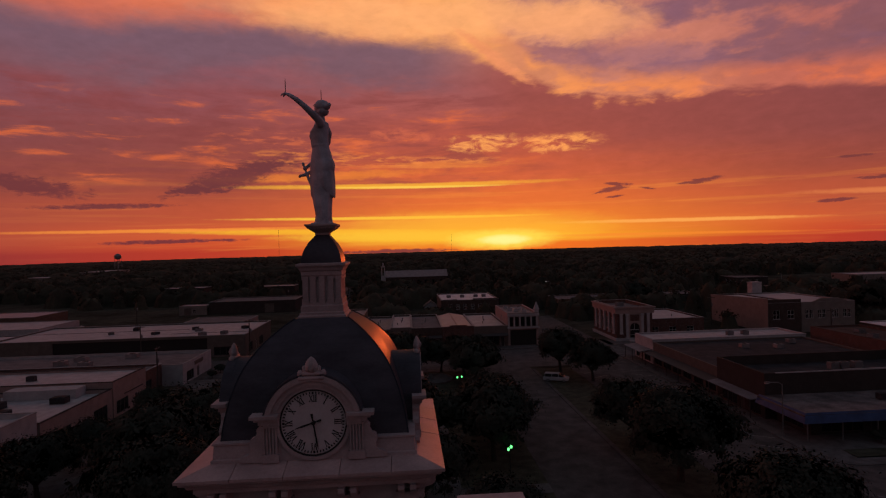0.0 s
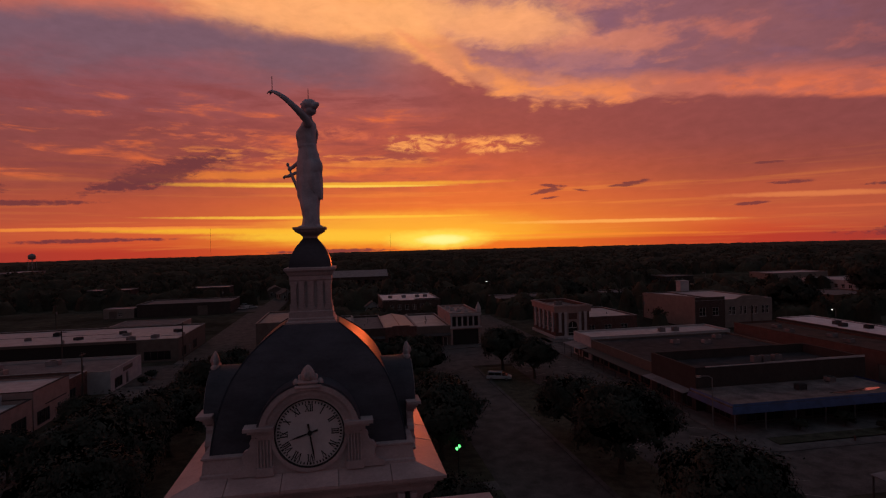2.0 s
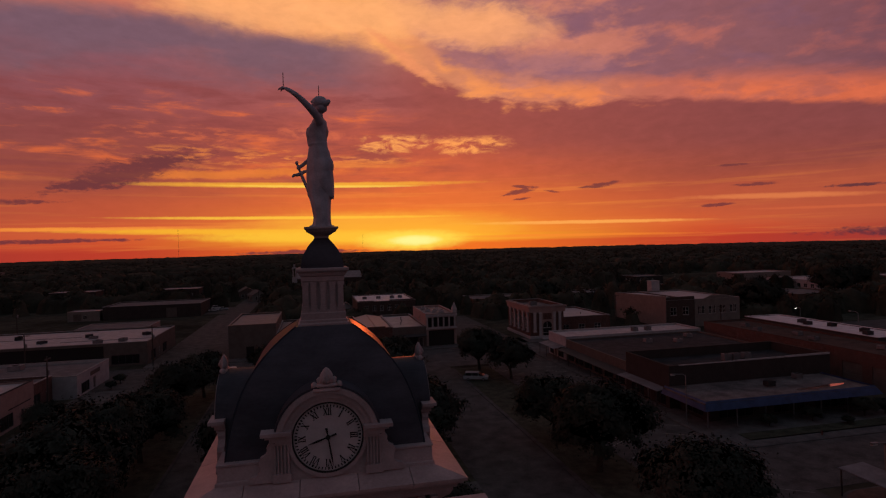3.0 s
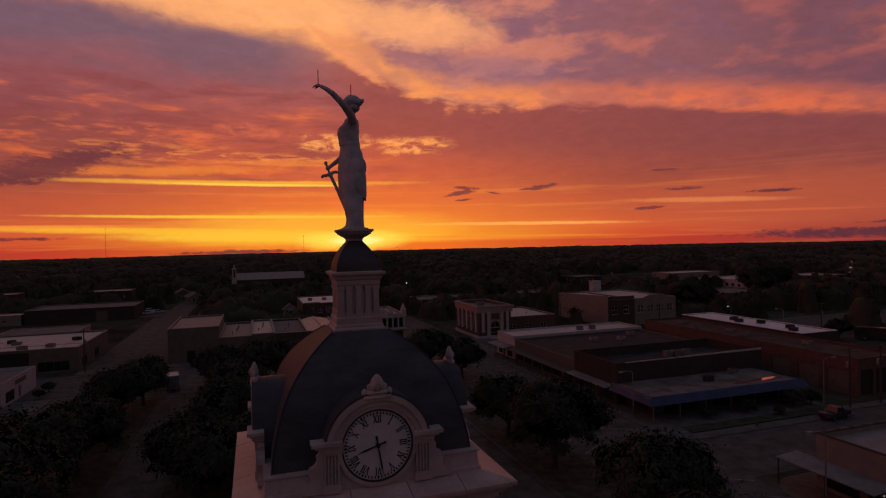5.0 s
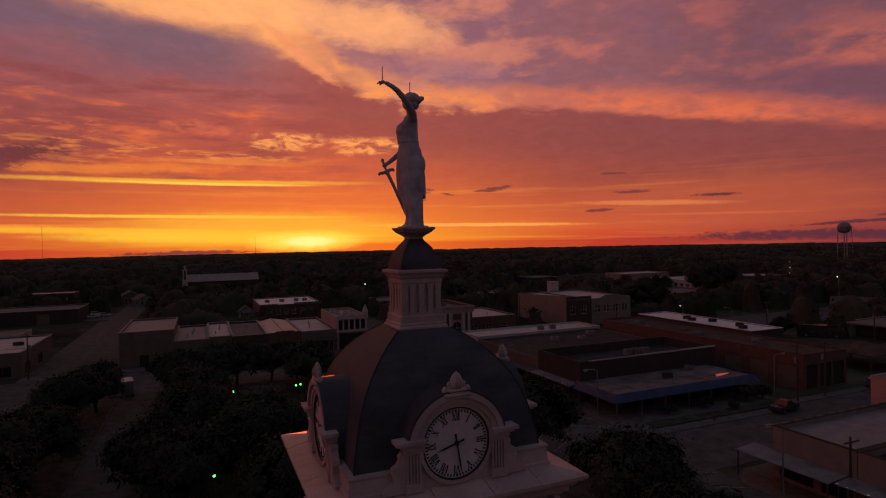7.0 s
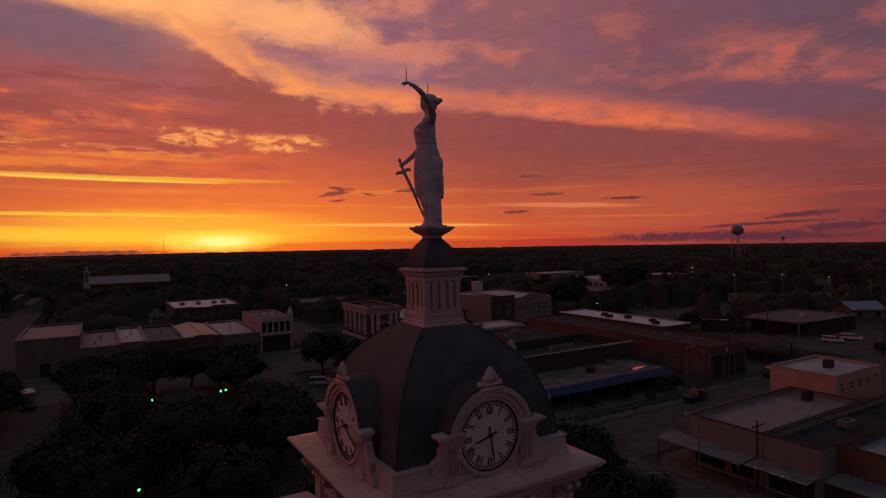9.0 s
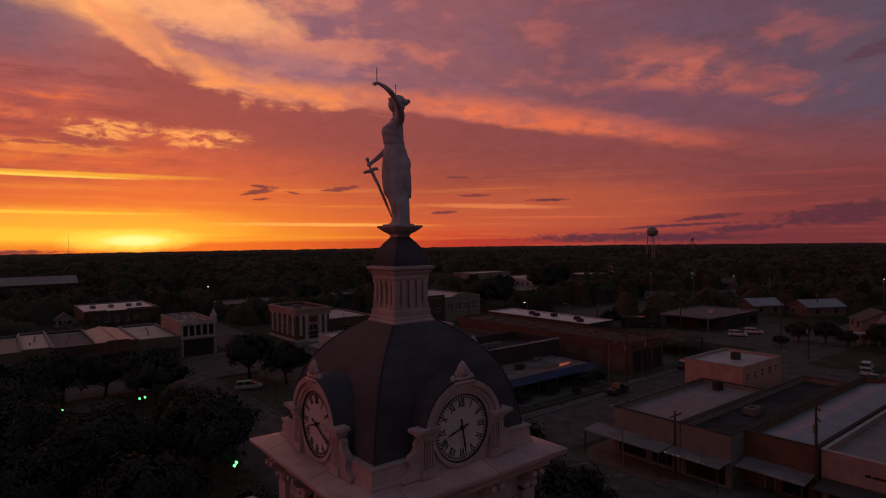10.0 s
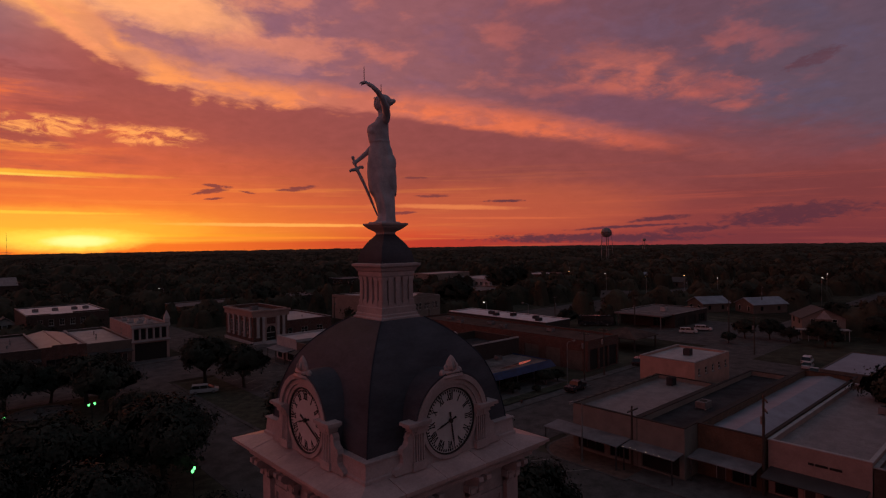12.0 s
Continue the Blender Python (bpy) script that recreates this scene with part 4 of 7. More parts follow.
    tube(bm, [grip0, grip1], [0.026, 0.026], 8)
    tube(bm, [st(0.70, 0.10, 28.70), st(0.67, 0.09, 28.74), st(0.61, 0.04, 28.75), st(0.55, -0.02, 28.78), st(0.50, -0.06, 28.82), st(0.45, -0.09, 28.83), st(0.43, -0.10, 28.79)],
         [0.028, 0.034, 0.038, 0.040, 0.038, 0.034, 0.026], 8)
    tube(bm, [st(0.57, -0.01, 28.80), st(0.42, -0.03, 28.48), st(0.28, -0.05, 28.14), st(0.13, -0.07, 27.76)], [0.040, 0.037, 0.033, 0.020], 6)
    # feet and low plinth
    ball(0.09, 0.15, 27.63, 0.09, 0.045, 0.045, 10, 8)
    ball(0.09, 0.0, 27.63, 0.09, 0.045, 0.045, 10, 8)
    join(bm, boxes((-0.24, 0.27, -0.18, 0.31, 27.585, 27.63), bevel=0.012))
    return bm


figure_mesh = mesh_of(figure(), "statue", True)
statue = solo("statue", figure_mesh, STATUE, "weathered white robed figure statue with a lowered sword", "statue")
rm = statue.modifiers.new("remesh", "REMESH")
rm.mode, rm.voxel_size, rm.use_smooth_shade = "VOXEL", 0.0125, True
sm = statue.modifiers.new("smooth", "SMOOTH")
sm.factor, sm.iterations = 0.5, 3
for at, top in ((st(0.30, 0.735, 0), (30.40, 30.74)), (FOOT + Vector((0.0, 0.02, 0)), (30.30, 30.60))):
    bm = tube(bmesh.new(), [(at.x, at.y, top[0]), (at.x, at.y, top[1] - 0.03), (at.x, at.y, top[1])], [0.009, 0.008, 0.002], 6)
    solo("lightning_rod", bm, ROD, "thin dark iron lightning rod on the statue", "lightning rod", "lightning rods")

# ---------------------------------------------------------------- ground, streets, lawns
def disc(rings, n):
    bm = bmesh.new()
    rows = [[bm.verts.new((r * math.cos(2 * math.pi * i / n), r * math.sin(2 * math.pi * i / n), z)) for i in range(n)] for r, z in rings]
    c = bm.verts.new((0, 0, 0))
    for i in range(n):
        bm.faces.new((c, rows[0][i], rows[0][(i + 1) % n]))
    for a, b in zip(rows, rows[1:]):
        for i in range(n):
            bm.faces.new((a[i], b[i], b[(i + 1) % n], a[(i + 1) % n]))
    return bm


solo("ground", disc([(120, 0), (300, 0), (500, -0.5), (900, -3), (1500, -6), (2300, -9), (3100, -12)], 96), EARTH, "dark scrub and dry grass reaching the horizon", "ground", kind="structure")

ROADS = []


def slab(name, rect, z, mat, label, category, bevel=0.0):
    x0, x1, y0, y1 = rect
    return solo(name, boxes((x0, x1, y0, y1, -0.4, z), bevel=bevel), mat, label, category, kind="structure")


for i, (rect, label) in enumerate((((-400, 400, 111, 132.5), "worn asphalt street along the shop row"), ((17.6, 28, -80, 111.2), "worn asphalt lane beside the lawn"),
                                   ((36.8, 51, -80, 111.1), "worn asphalt street with parking bays"), ((40, 53.5, 132.3, 196), "worn asphalt street running away north"),
                                   ((50.9, 330, 38.5, 52.5), "worn asphalt cross street"), ((-37.5, -27.5, -80, 111.3), "worn asphalt street along the shops"), ((-18.4, -12.6, -80, 111.25), "worn asphalt lane beside the lawn"),
                                   ((-39.9, -21.8, 132.4, 240), "broad patched asphalt yard beside the hall"), ((-37.5, -28, 239.9, 310), "worn asphalt street running away north"), ((96, 128, 4, 38.6), "patched asphalt car park"),
                                   ((138, 182, 52.4, 78), "patched asphalt car park"), ((-46.3, -37.6, 244, 270), "patched asphalt car park"))):
    slab("road", rect, 0.02 + 0.004 * i, ASPHALT, label, "road")
    ROADS.append(rect)
for rect in ((51.0, 55.2, 62.0, 140), (51.0, 58.6, -60, 24.0), (-44.6, -37.6, 40, 111), (-40, 40, 132.6, 137.2), (53.6, 70, 132.6, 140), (55.2, 110, 52.6, 54.4), (58.6, 96, 36.4, 38.4)):
    slab("pavement", rect, 0.15, CONCRETE, "pale worn concrete pavement", "pavement", 0.02)


def rounded_pavement(x0, x1, y0, y1, corner, radius, mat, label):
    """A raised pavement with one rounded street corner ("sw" or "nw") and a pale kerb round it."""
    pts = []
    if corner == "sw":
        pts = [(x1, y1), (x0, y1)] + [(x0 + radius - radius * math.cos(radians(a)), y0 + radius - radius * math.sin(radians(a))) for a in range(0, 91, 10)] + [(x1, y0)]
    else:
        pts = [(x1, y1)] + [(x0 + radius - radius * math.sin(radians(a)), y1 - radius + radius * math.cos(radians(a))) for a in range(0, 91, 10)] + [(x0, y0), (x1, y0)]
    for name, inset, z, mm, text in (("kerb", 0.0, 0.13, CONCRETE, "pale concrete kerb round the corner"), ("pavement", 0.25, 0.15, mat, label)):
        cx, cy = (x0 + x1) / 2, (y0 + y1) / 2
        ring = [(x + math.copysign(min(inset, abs(cx - x)), cx - x), y + math.copysign(min(inset, abs(cy - y)), cy - y)) for x, y in pts]
        bm = bmesh.new()
        top = [bm.verts.new((x, y, z)) for x, y in ring]
        low = [bm.verts.new((x, y, -0.3)) for x, y in ring]
        bm.faces.new(top)
        for i in range(len(ring)):
            j = (i + 1) % len(ring)
            bm.faces.new((top[i], low[i], low[j], top[j]))
        solo(name, bm, mm, text, name, kind="structure")


rounded_pavement(50.9, 84.0, 50.6, 62.0, "sw", 4.0, CONCRETE, "worn concrete pavement before the blue-fronted shop")
rounded_pavement(50.4, 58.6, 24.0, 37.3, "nw", 4.5, PAVER, "red-brown paved street corner")
slab("lawn", (-12.2, 17.0, -40, 109), 0.10, GRASS, "dry courthouse lawn under the trees", "lawn")
slab("lawn", (-26.5, -18.8, -40, 108.6), 0.10, GRASS, "grass strip between the west lane and the street", "lawn")
slab("lawn", (28.6, 36.2, -40, 108.5), 0.10, GRASS, "grass strip between the two lanes", "lawn")
slab("lawn", (55.4, 84, 52.9, 55.3), 0.19, GRASS, "strip of rough grass by the blue-fronted shop", "lawn")
for rect in ((16.95, 17.62, -40, 109), (27.98, 28.62, -40, 108.5), (36.18, 36.82, -40, 108.5), (-27.52, -26.48, -40, 109), (-18.8, -18.4, -40, 108.6), (-12.6, -12.2, -40, 109)):
    slab("kerb", rect, 0.12, ASPHALT, "pale concrete kerb", "kerb", 0.02)
slab("path", (4.2, 7.2, 10, 96), 0.13, CONCRETE, "straight concrete path over the lawn", "path")
slab("path", (-11, 17, 48, 50.4), 0.126, CONCRETE, "concrete path across the lawn", "path")
slab("forecourt", (-11, 17, 109.1, 111), 0.15, CONCRETE, "concrete pavement by the lawn", "pavement")
bay = mesh_of(boxes((-2.4, 2.4, -0.06, 0.06, 0.0, 0.012)), "parking_line")
bay.materials.append(PAINT)
for i in range(17):
    for x, turn in ((39.4, 32), (48.4, -32)):
        solo("parking_line", bay, PAINT, "faded white parking bay line", "road marking", "parking bay lines", at=pose(x, 30 + i * 4.6, 0.028, 0, 0, turn))
solo("ring_planter", join(join(lathe([(4.4, 0.0), (4.4, 0.5), (4.0, 0.52), (3.9, 0.30)], 40, (6.1, 102.2)), lathe([(3.9, 0.28), (0.4, 0.36)], 32, (6.1, 102.2))), lathe([(0.7, 0.3), (0.5, 0.9), (0.2, 1.2)], 12, (6.1, 102.2))),
     CONCRETE, "round pale concrete planter on the lawn", "planter")


# ---------------------------------------------------------------- town buildings
def wall_mesh(axis, a0, a1, p0, p1, z0, z1, holes=()):
    """A wall along x or y from a0 to a1, p0 to p1 thick, with openings (a0, a1, z0, z1) cut through it."""
    cs = sorted({a0, a1, *[h[0] for h in holes], *[h[1] for h in holes]})
    zs = sorted({z0, z1, *[h[2] for h in holes], *[h[3] for h in holes]})

    def solid(i, j):
        if not (0 <= i < len(cs) - 1 and 0 <= j < len(zs) - 1):
            return False
        cm, zm = (cs[i] + cs[i + 1]) / 2, (zs[j] + zs[j + 1]) / 2
        return not any(h[0] < cm < h[1] and h[2] < zm < h[3] for h in holes)
    bm = bmesh.new()
    made = {}

    def vert(i, j, p):
        if (i, j, p) not in made:
            made[i, j, p] = bm.verts.new((cs[i], p, zs[j]) if axis == "x" else (p, cs[i], zs[j]))
        return made[i, j, p]
    for i in range(len(cs) - 1):
        for j in range(len(zs) - 1):
            if not solid(i, j):
                continue
            for p in (p0, p1):
                bm.faces.new((vert(i, j, p), vert(i + 1, j, p), vert(i + 1, j + 1, p), vert(i, j + 1, p)))
            for ni, nj, e in ((i - 1, j, ((i, j), (i, j + 1))), (i + 1, j, ((i + 1, j), (i + 1, j + 1))), (i, j - 1, ((i, j), (i + 1, j))), (i, j + 1, ((i, j + 1), (i + 1, j + 1)))):
                if not solid(ni, nj):
                    (ia, ja), (ib, jb) = e
                    bm.faces.new((vert(ia, ja, p0), vert(ib, jb, p0), vert(ib, jb, p1), vert(ia, ja, p1)))
    return bm


def opening(parent, axis, sign, p, o):
    """Fill one opening: pane, frame bars, sill, door leaf, or a near-black shade sheet."""
    a0, a1, z0, z1, kind = o
    d = 0.14 * sign

    def bx(u0, u1, q0, q1, w0, w1):
        q0, q1 = min(q0, q1), max(q0, q1)
        return (u0, u1, q0, q1, w0, w1) if axis == "x" else (q0, q1, u0, u1, w0, w1)
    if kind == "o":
        # flat near-black sheet instead of an interior, painting its shade
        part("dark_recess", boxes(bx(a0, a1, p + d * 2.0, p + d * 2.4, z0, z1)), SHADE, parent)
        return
    if kind == "g":
        h6 = (z1 - z0) / 6
        prof = [(p + d * 1.6, z1), (p + d * 1.6, z0)]
        for i in range(6):
            prof += [(p + d * 1.15, z0 + i * h6), (p + d, z0 + (i + 0.08) * h6), (p + d, z0 + (i + 0.84) * h6), (p + d * 1.15, z0 + (i + 0.94) * h6)]
        bm = bmesh.new()
        ends = [[bm.verts.new((a, q, z) if axis == "x" else (q, a, z)) for q, z in prof] for a in (a0, a1)]
        bm.faces.new(ends[0])
        bm.faces.new(ends[1][::-1])
        for i in range(len(prof)):
            k = (i + 1) % len(prof)
            bm.faces.new((ends[0][i], ends[1][i], ends[1][k], ends[0][k]))
        part("shutter_door", bm, STUCCO_TAN, parent, "ribbed roll-up door")
        return
    if kind == "d":
        leaf = part("door", boxes(bx(a0, a1, p + d, p + d * 1.4, z0, z1)), AWNING_DARK, parent)
        part("door_frame", boxes(bx(a0, a0 + 0.08, p + d * 0.5, p + d * 1.5, z0, z1), bx(a1 - 0.08, a1, p + d * 0.5, p + d * 1.5, z0, z1), bx(a0, a1, p + d * 0.5, p + d * 1.5, z1 - 0.08, z1)), FRAME, leaf)
        return
    pane = part("window", boxes(bx(a0, a1, p + d, p + d * 1.2, z0, z1)), GLASS, parent)
    bars = [bx(a0, a0 + 0.09, p + d * 0.4, p + d * 1.3, z0, z1), bx(a1 - 0.09, a1, p + d * 0.4, p + d * 1.3, z0, z1),
            bx(a0, a1, p + d * 0.4, p + d * 1.3, z1 - 0.09, z1), bx(a0, a1, p + d * 0.4, p + d * 1.3, z0, z0 + 0.09)]
    n = max(1, round((a1 - a0) / 1.5)) if kind == "s" else 2 if a1 - a0 > 0.9 else 1
    bars += [bx(a0 + (a1 - a0) * i / n - 0.04, a0 + (a1 - a0) * i / n + 0.04, p + d * 0.6, p + d * 1.3, z0, z1) for i in range(1, n)]
    if kind == "w":
        bars.append(bx(a0, a1, p + d * 0.6, p + d * 1.3, (z0 + z1) / 2 - 0.04, (z0 + z1) / 2 + 0.04))
    part("window_frame", boxes(*bars), AWNING_DARK if kind == "s" else FRAME, pane)
    if kind == "w":
        part("sill", boxes(bx(a0 - 0.1, a1 + 0.1, p - d * 0.6, p + d * 0.4, z0 - 0.12, z0)), COPING, pane)


TAKEN = []          # footprints that trees keep clear of


def building(name, label, x0, x1, y0, y1, h, wall, roof, parapet=0.55, coping=COPING, south=(), west=(), north=(), east=(), category="building", cap=True, group=""):
    b = thing(name, label, category, ((x0 + x1) / 2, (y0 + y1) / 2, 0), group)
    TAKEN.append((x0, x1, y0, y1))
    t = 0.28
    part("south_wall", wall_mesh("x", x0, x1, y0, y0 + t, 0, h, south), wall, b)
    part("north_wall", wall_mesh("x", x0, x1, y1 - t, y1, 0, h, north), wall, b)
    part("west_wall", wall_mesh("y", y0 + t, y1 - t, x0, x0 + t, 0, h, west), wall, b)
    part("east_wall", wall_mesh("y", y0 + t, y1 - t, x1 - t, x1, 0, h, east), wall, b)
    part("roof", boxes((x0 + t, x1 - t, y0 + t, y1 - t, h - parapet - 0.2, h - parapet)), roof, b)
    if cap:
        e, k = 0.05, t + 0.05
        part("coping", boxes((x0 - e, x1 + e, y0 - e, y0 + k, h, h + 0.09), (x0 - e, x1 + e, y1 - k, y1 + e, h, h + 0.09),
                             (x0 - e, x0 + k, y0 + k, y1 - k, h, h + 0.09), (x1 - k, x1 + e, y0 + k, y1 - k, h, h + 0.09)), coping, b)
    for side, axis, sign, p in ((south, "x", 1, y0), (north, "x", -1, y1), (west, "y", 1, x0), (east, "y", -1, x1)):
        for o in side:
            opening(b, axis, sign, p, o)
    return b


def awning(b, rect, z, mat, drop=0.25, side="W", posts=(), label="sloping metal awning"):
    """A sloping sheet over the pavement; it falls towards its outer side."""
    x0, x1, y0, y1 = rect
    zz = {"W": (z - drop, z, z, z - drop), "S": (z - drop, z - drop, z, z), "flat": (z, z, z, z)}[side]
    bm = bmesh.new()
    lo = [bm.verts.new((x, y, q - 0.08)) for (x, y), q in zip(((x0, y0), (x1, y0), (x1, y1), (x0, y1)), zz)]
    hi = [bm.verts.new((v.co.x, v.co.y, v.co.z + 0.10)) for v in lo]
    bm.faces.new(lo[::-1])
    bm.faces.new(hi)
    for i in range(4):
        bm.faces.new((lo[i], lo[(i + 1) % 4], hi[(i + 1) % 4], hi[i]))
    aw = part("awning", bm, mat, b, label)
    for px, py in posts:
        part("post", boxes((px - 0.06, px + 0.06, py - 0.06, py + 0.06, 0.13, z - drop - 0.06)), AWNING_DARK, aw)


def roof_unit(x, y, z, w=1.4, d=1.1, h=0.9, mat=None, turn=0):
    u = thing("roof_unit", "grey metal air-conditioning unit on a flat roof", "roof unit", (x, y, z), "roof units", turn)
    M = pose(x, y, z, 0, 0, turn)
    part("casing", boxes((-w / 2, w / 2, -d / 2, d / 2, 0.08, h), bevel=0.03), mat or ROOF_GREY, u, at=M)
    part("fan_guard", lathe([(min(w, d) * 0.36, h - 0.01), (min(w, d) * 0.36, h + 0.05), (min(w, d) * 0.1, h + 0.06)], 14), SHADE, u, at=M)
    for y0 in (-d / 2, d / 2 - 0.12):
        part("skid", boxes((-w / 2, w / 2, y0, y0 + 0.12, 0, 0.1)), STEEL, u, at=M)


def vent(x, y, z, h=0.7, r=0.12):
    solo("roof_vent", lathe([(r, z - 0.02), (r, z + h * 0.7), (r * 1.7, z + h * 0.75), (r * 1.5, z + h), (r * 0.3, z + h * 1.05)], 10, (x, y)), STEEL, "small metal vent pipe on a flat roof", "roof vent", "roof vents")


# ---- the row north of the lawn
b = building("corner_shop_block", "two-storey corner shop block with a pale cornice and dark ground floor", 28, 36.2, 137, 158, 8.55, STUCCO_PINK, ROOF_PINK, 0.5,
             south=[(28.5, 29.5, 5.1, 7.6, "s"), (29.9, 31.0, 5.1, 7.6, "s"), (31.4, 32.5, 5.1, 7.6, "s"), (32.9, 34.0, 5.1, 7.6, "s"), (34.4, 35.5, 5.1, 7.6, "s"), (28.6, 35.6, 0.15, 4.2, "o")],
             east=[(139 + i * 3.6, 140.2 + i * 3.6, 5.4, 7.4, "w") for i in range(5)], west=[(146, 147.2, 5.5, 7.2, "w")])
part("cornice_band", boxes((27.8, 36.4, 136.75, 137.0, 7.9, 8.4), (27.9, 36.35, 136.6, 137.0, 4.55, 4.95)), STUCCO_WHITE, b, "pale moulded band")
for i in range(20):
    part("dentil", boxes((28.0 + i * 0.42, 28.22 + i * 0.42, 136.66, 136.8, 7.72, 7.9)), STUCCO_WHITE, b)
for i in range(6):
    x = 28.25 + i * 1.5
    part("upper_pilaster", boxes((x - 0.16, x + 0.16, 136.8, 137.0, 4.95, 7.72)), STUCCO_WHITE, b)
part("corner_pinnacle", join(square_loft([(0.55, 8.5), (0.55, 9.3), (0.65, 9.4), (0.65, 9.6), (0.12, 11.2), (0.05, 11.4)], shift=(35.8, 137.6)), boxes((35.1, 36.4, 137.0, 138.2, 8.3, 8.55))), STUCCO_WHITE, b, "pale corner pinnacle")
for x, y in ((30.5, 148), (31.8, 145), (33.4, 150), (33.6, 143.5), (30.2, 153)):
    roof_unit(x, y, 8.05, 1.3, 1.1, 0.8, ROOF_WHITE)
ROW = [(19.0, 28.0, 5.45, ROOF_WHITE, STUCCO_TAN, "low tan shop with a pale flat roof"), (2.6, 10.7, 5.6, ROOF_GREY, BRICK_DARK, "low dark brick shop with a grey roof"),
       (-2.8, 2.6, 5.85, ROOF_WHITE, STUCCO_TAN, "narrow tan shop with a pale flat roof"), (-10.3, -2.8, 5.5, ROOF_PINK, STUCCO_TAN, "low tan shop with a grey flat roof")]
for x0, x1, h, roof, wallm, label in ROW:
    b = building("shop", label, x0, x1, 137, 165.5, h, wallm, roof, 0.5, category="shop", group="shop row",
                 south=[(x0 + 0.8, x1 - 2.4, 0.5, 3.0, "s"), (x1 - 2.0, x1 - 0.9, 0.16, 2.5, "d")])
    awning(b, (x0 + 0.2, x1 - 0.2, 134.6, 136.97), 3.5, AWNING_DARK, 0.3, "S")
    vent((x0 + x1) / 2 - 1, 146, h - 0.5)
    vent((x0 + x1) / 2, 151, h - 0.5)
    vent((x0 + x1) / 2 + 0.3, 155, h - 0.5, 0.9)
b = building("shop", "low red brick shop with a pale ridged metal roof", 10.7, 19.0, 137, 165.5, 5.0, BRICK_RED, ROOF_METAL, 0.5, category="shop", group="shop row", cap=False,
             south=[(11.5, 16.5, 0.5, 3.0, "s"), (17, 18.2, 0.16, 2.5, "d")])
part("ridged_roof", prism([(10.6, 5.0), (19.1, 5.0), (19.1, 5.12), (14.6, 5.95), (10.6, 5.12)], 137.6, 165.4), ROOF_METAL, b, "pale ridged metal roof")
for xs in (10.75, 14.6, 18.95):
    part("roof_kerb", boxes((xs - 0.14, xs + 0.14, 137.0, 165.4, 5.0, 5.45 if xs != 14.6 else 6.05)), ROOF_PINK, b)
part("shopfront_parapet", boxes((10.7, 19.0, 136.96, 137.24, 5.0, 5.7), (12.6, 17.2, 136.96, 137.24, 5.7, 6.0)), BRICK_RED, b)
b = building("stucco_hall", "plain two-storey pinkish stucco hall with a flat roof", -21.6, -10.3, 137, 163, 8.3, STUCCO_TAN, ROOF_PINK, 0.35, STUCCO_PINK,
             south=[(-17.5, -15.6, 0.15, 2.9, "o")], east=[(150, 151, 6.2, 7.4, "w")])
b = building("brick_store", "two-storey dark brick store with a stepped parapet and white roof", 13.4, 33.6, 186, 214, 7.8, BRICK_DARK, ROOF_BRIGHT, 0.25,
             south=[(16 + i * 2.6, 17.2 + i * 2.6, 4.6, 6.4, "w") for i in range(6)] + [(16, 19, 0.3, 2.8, "s"), (21, 24, 0.3, 2.8, "s")])
for x0, x1, z1 in ((13.4, 19.0, 8.1), (24.5, 33.6, 8.25)):
    part("stepped_parapet", boxes((x0, x1, 186.0, 186.3, 7.89, z1)), BRICK_DARK, b)
for x in (17, 22, 27, 30):
    roof_unit(x, 199, 7.55, 1.5, 1.2, 0.9)


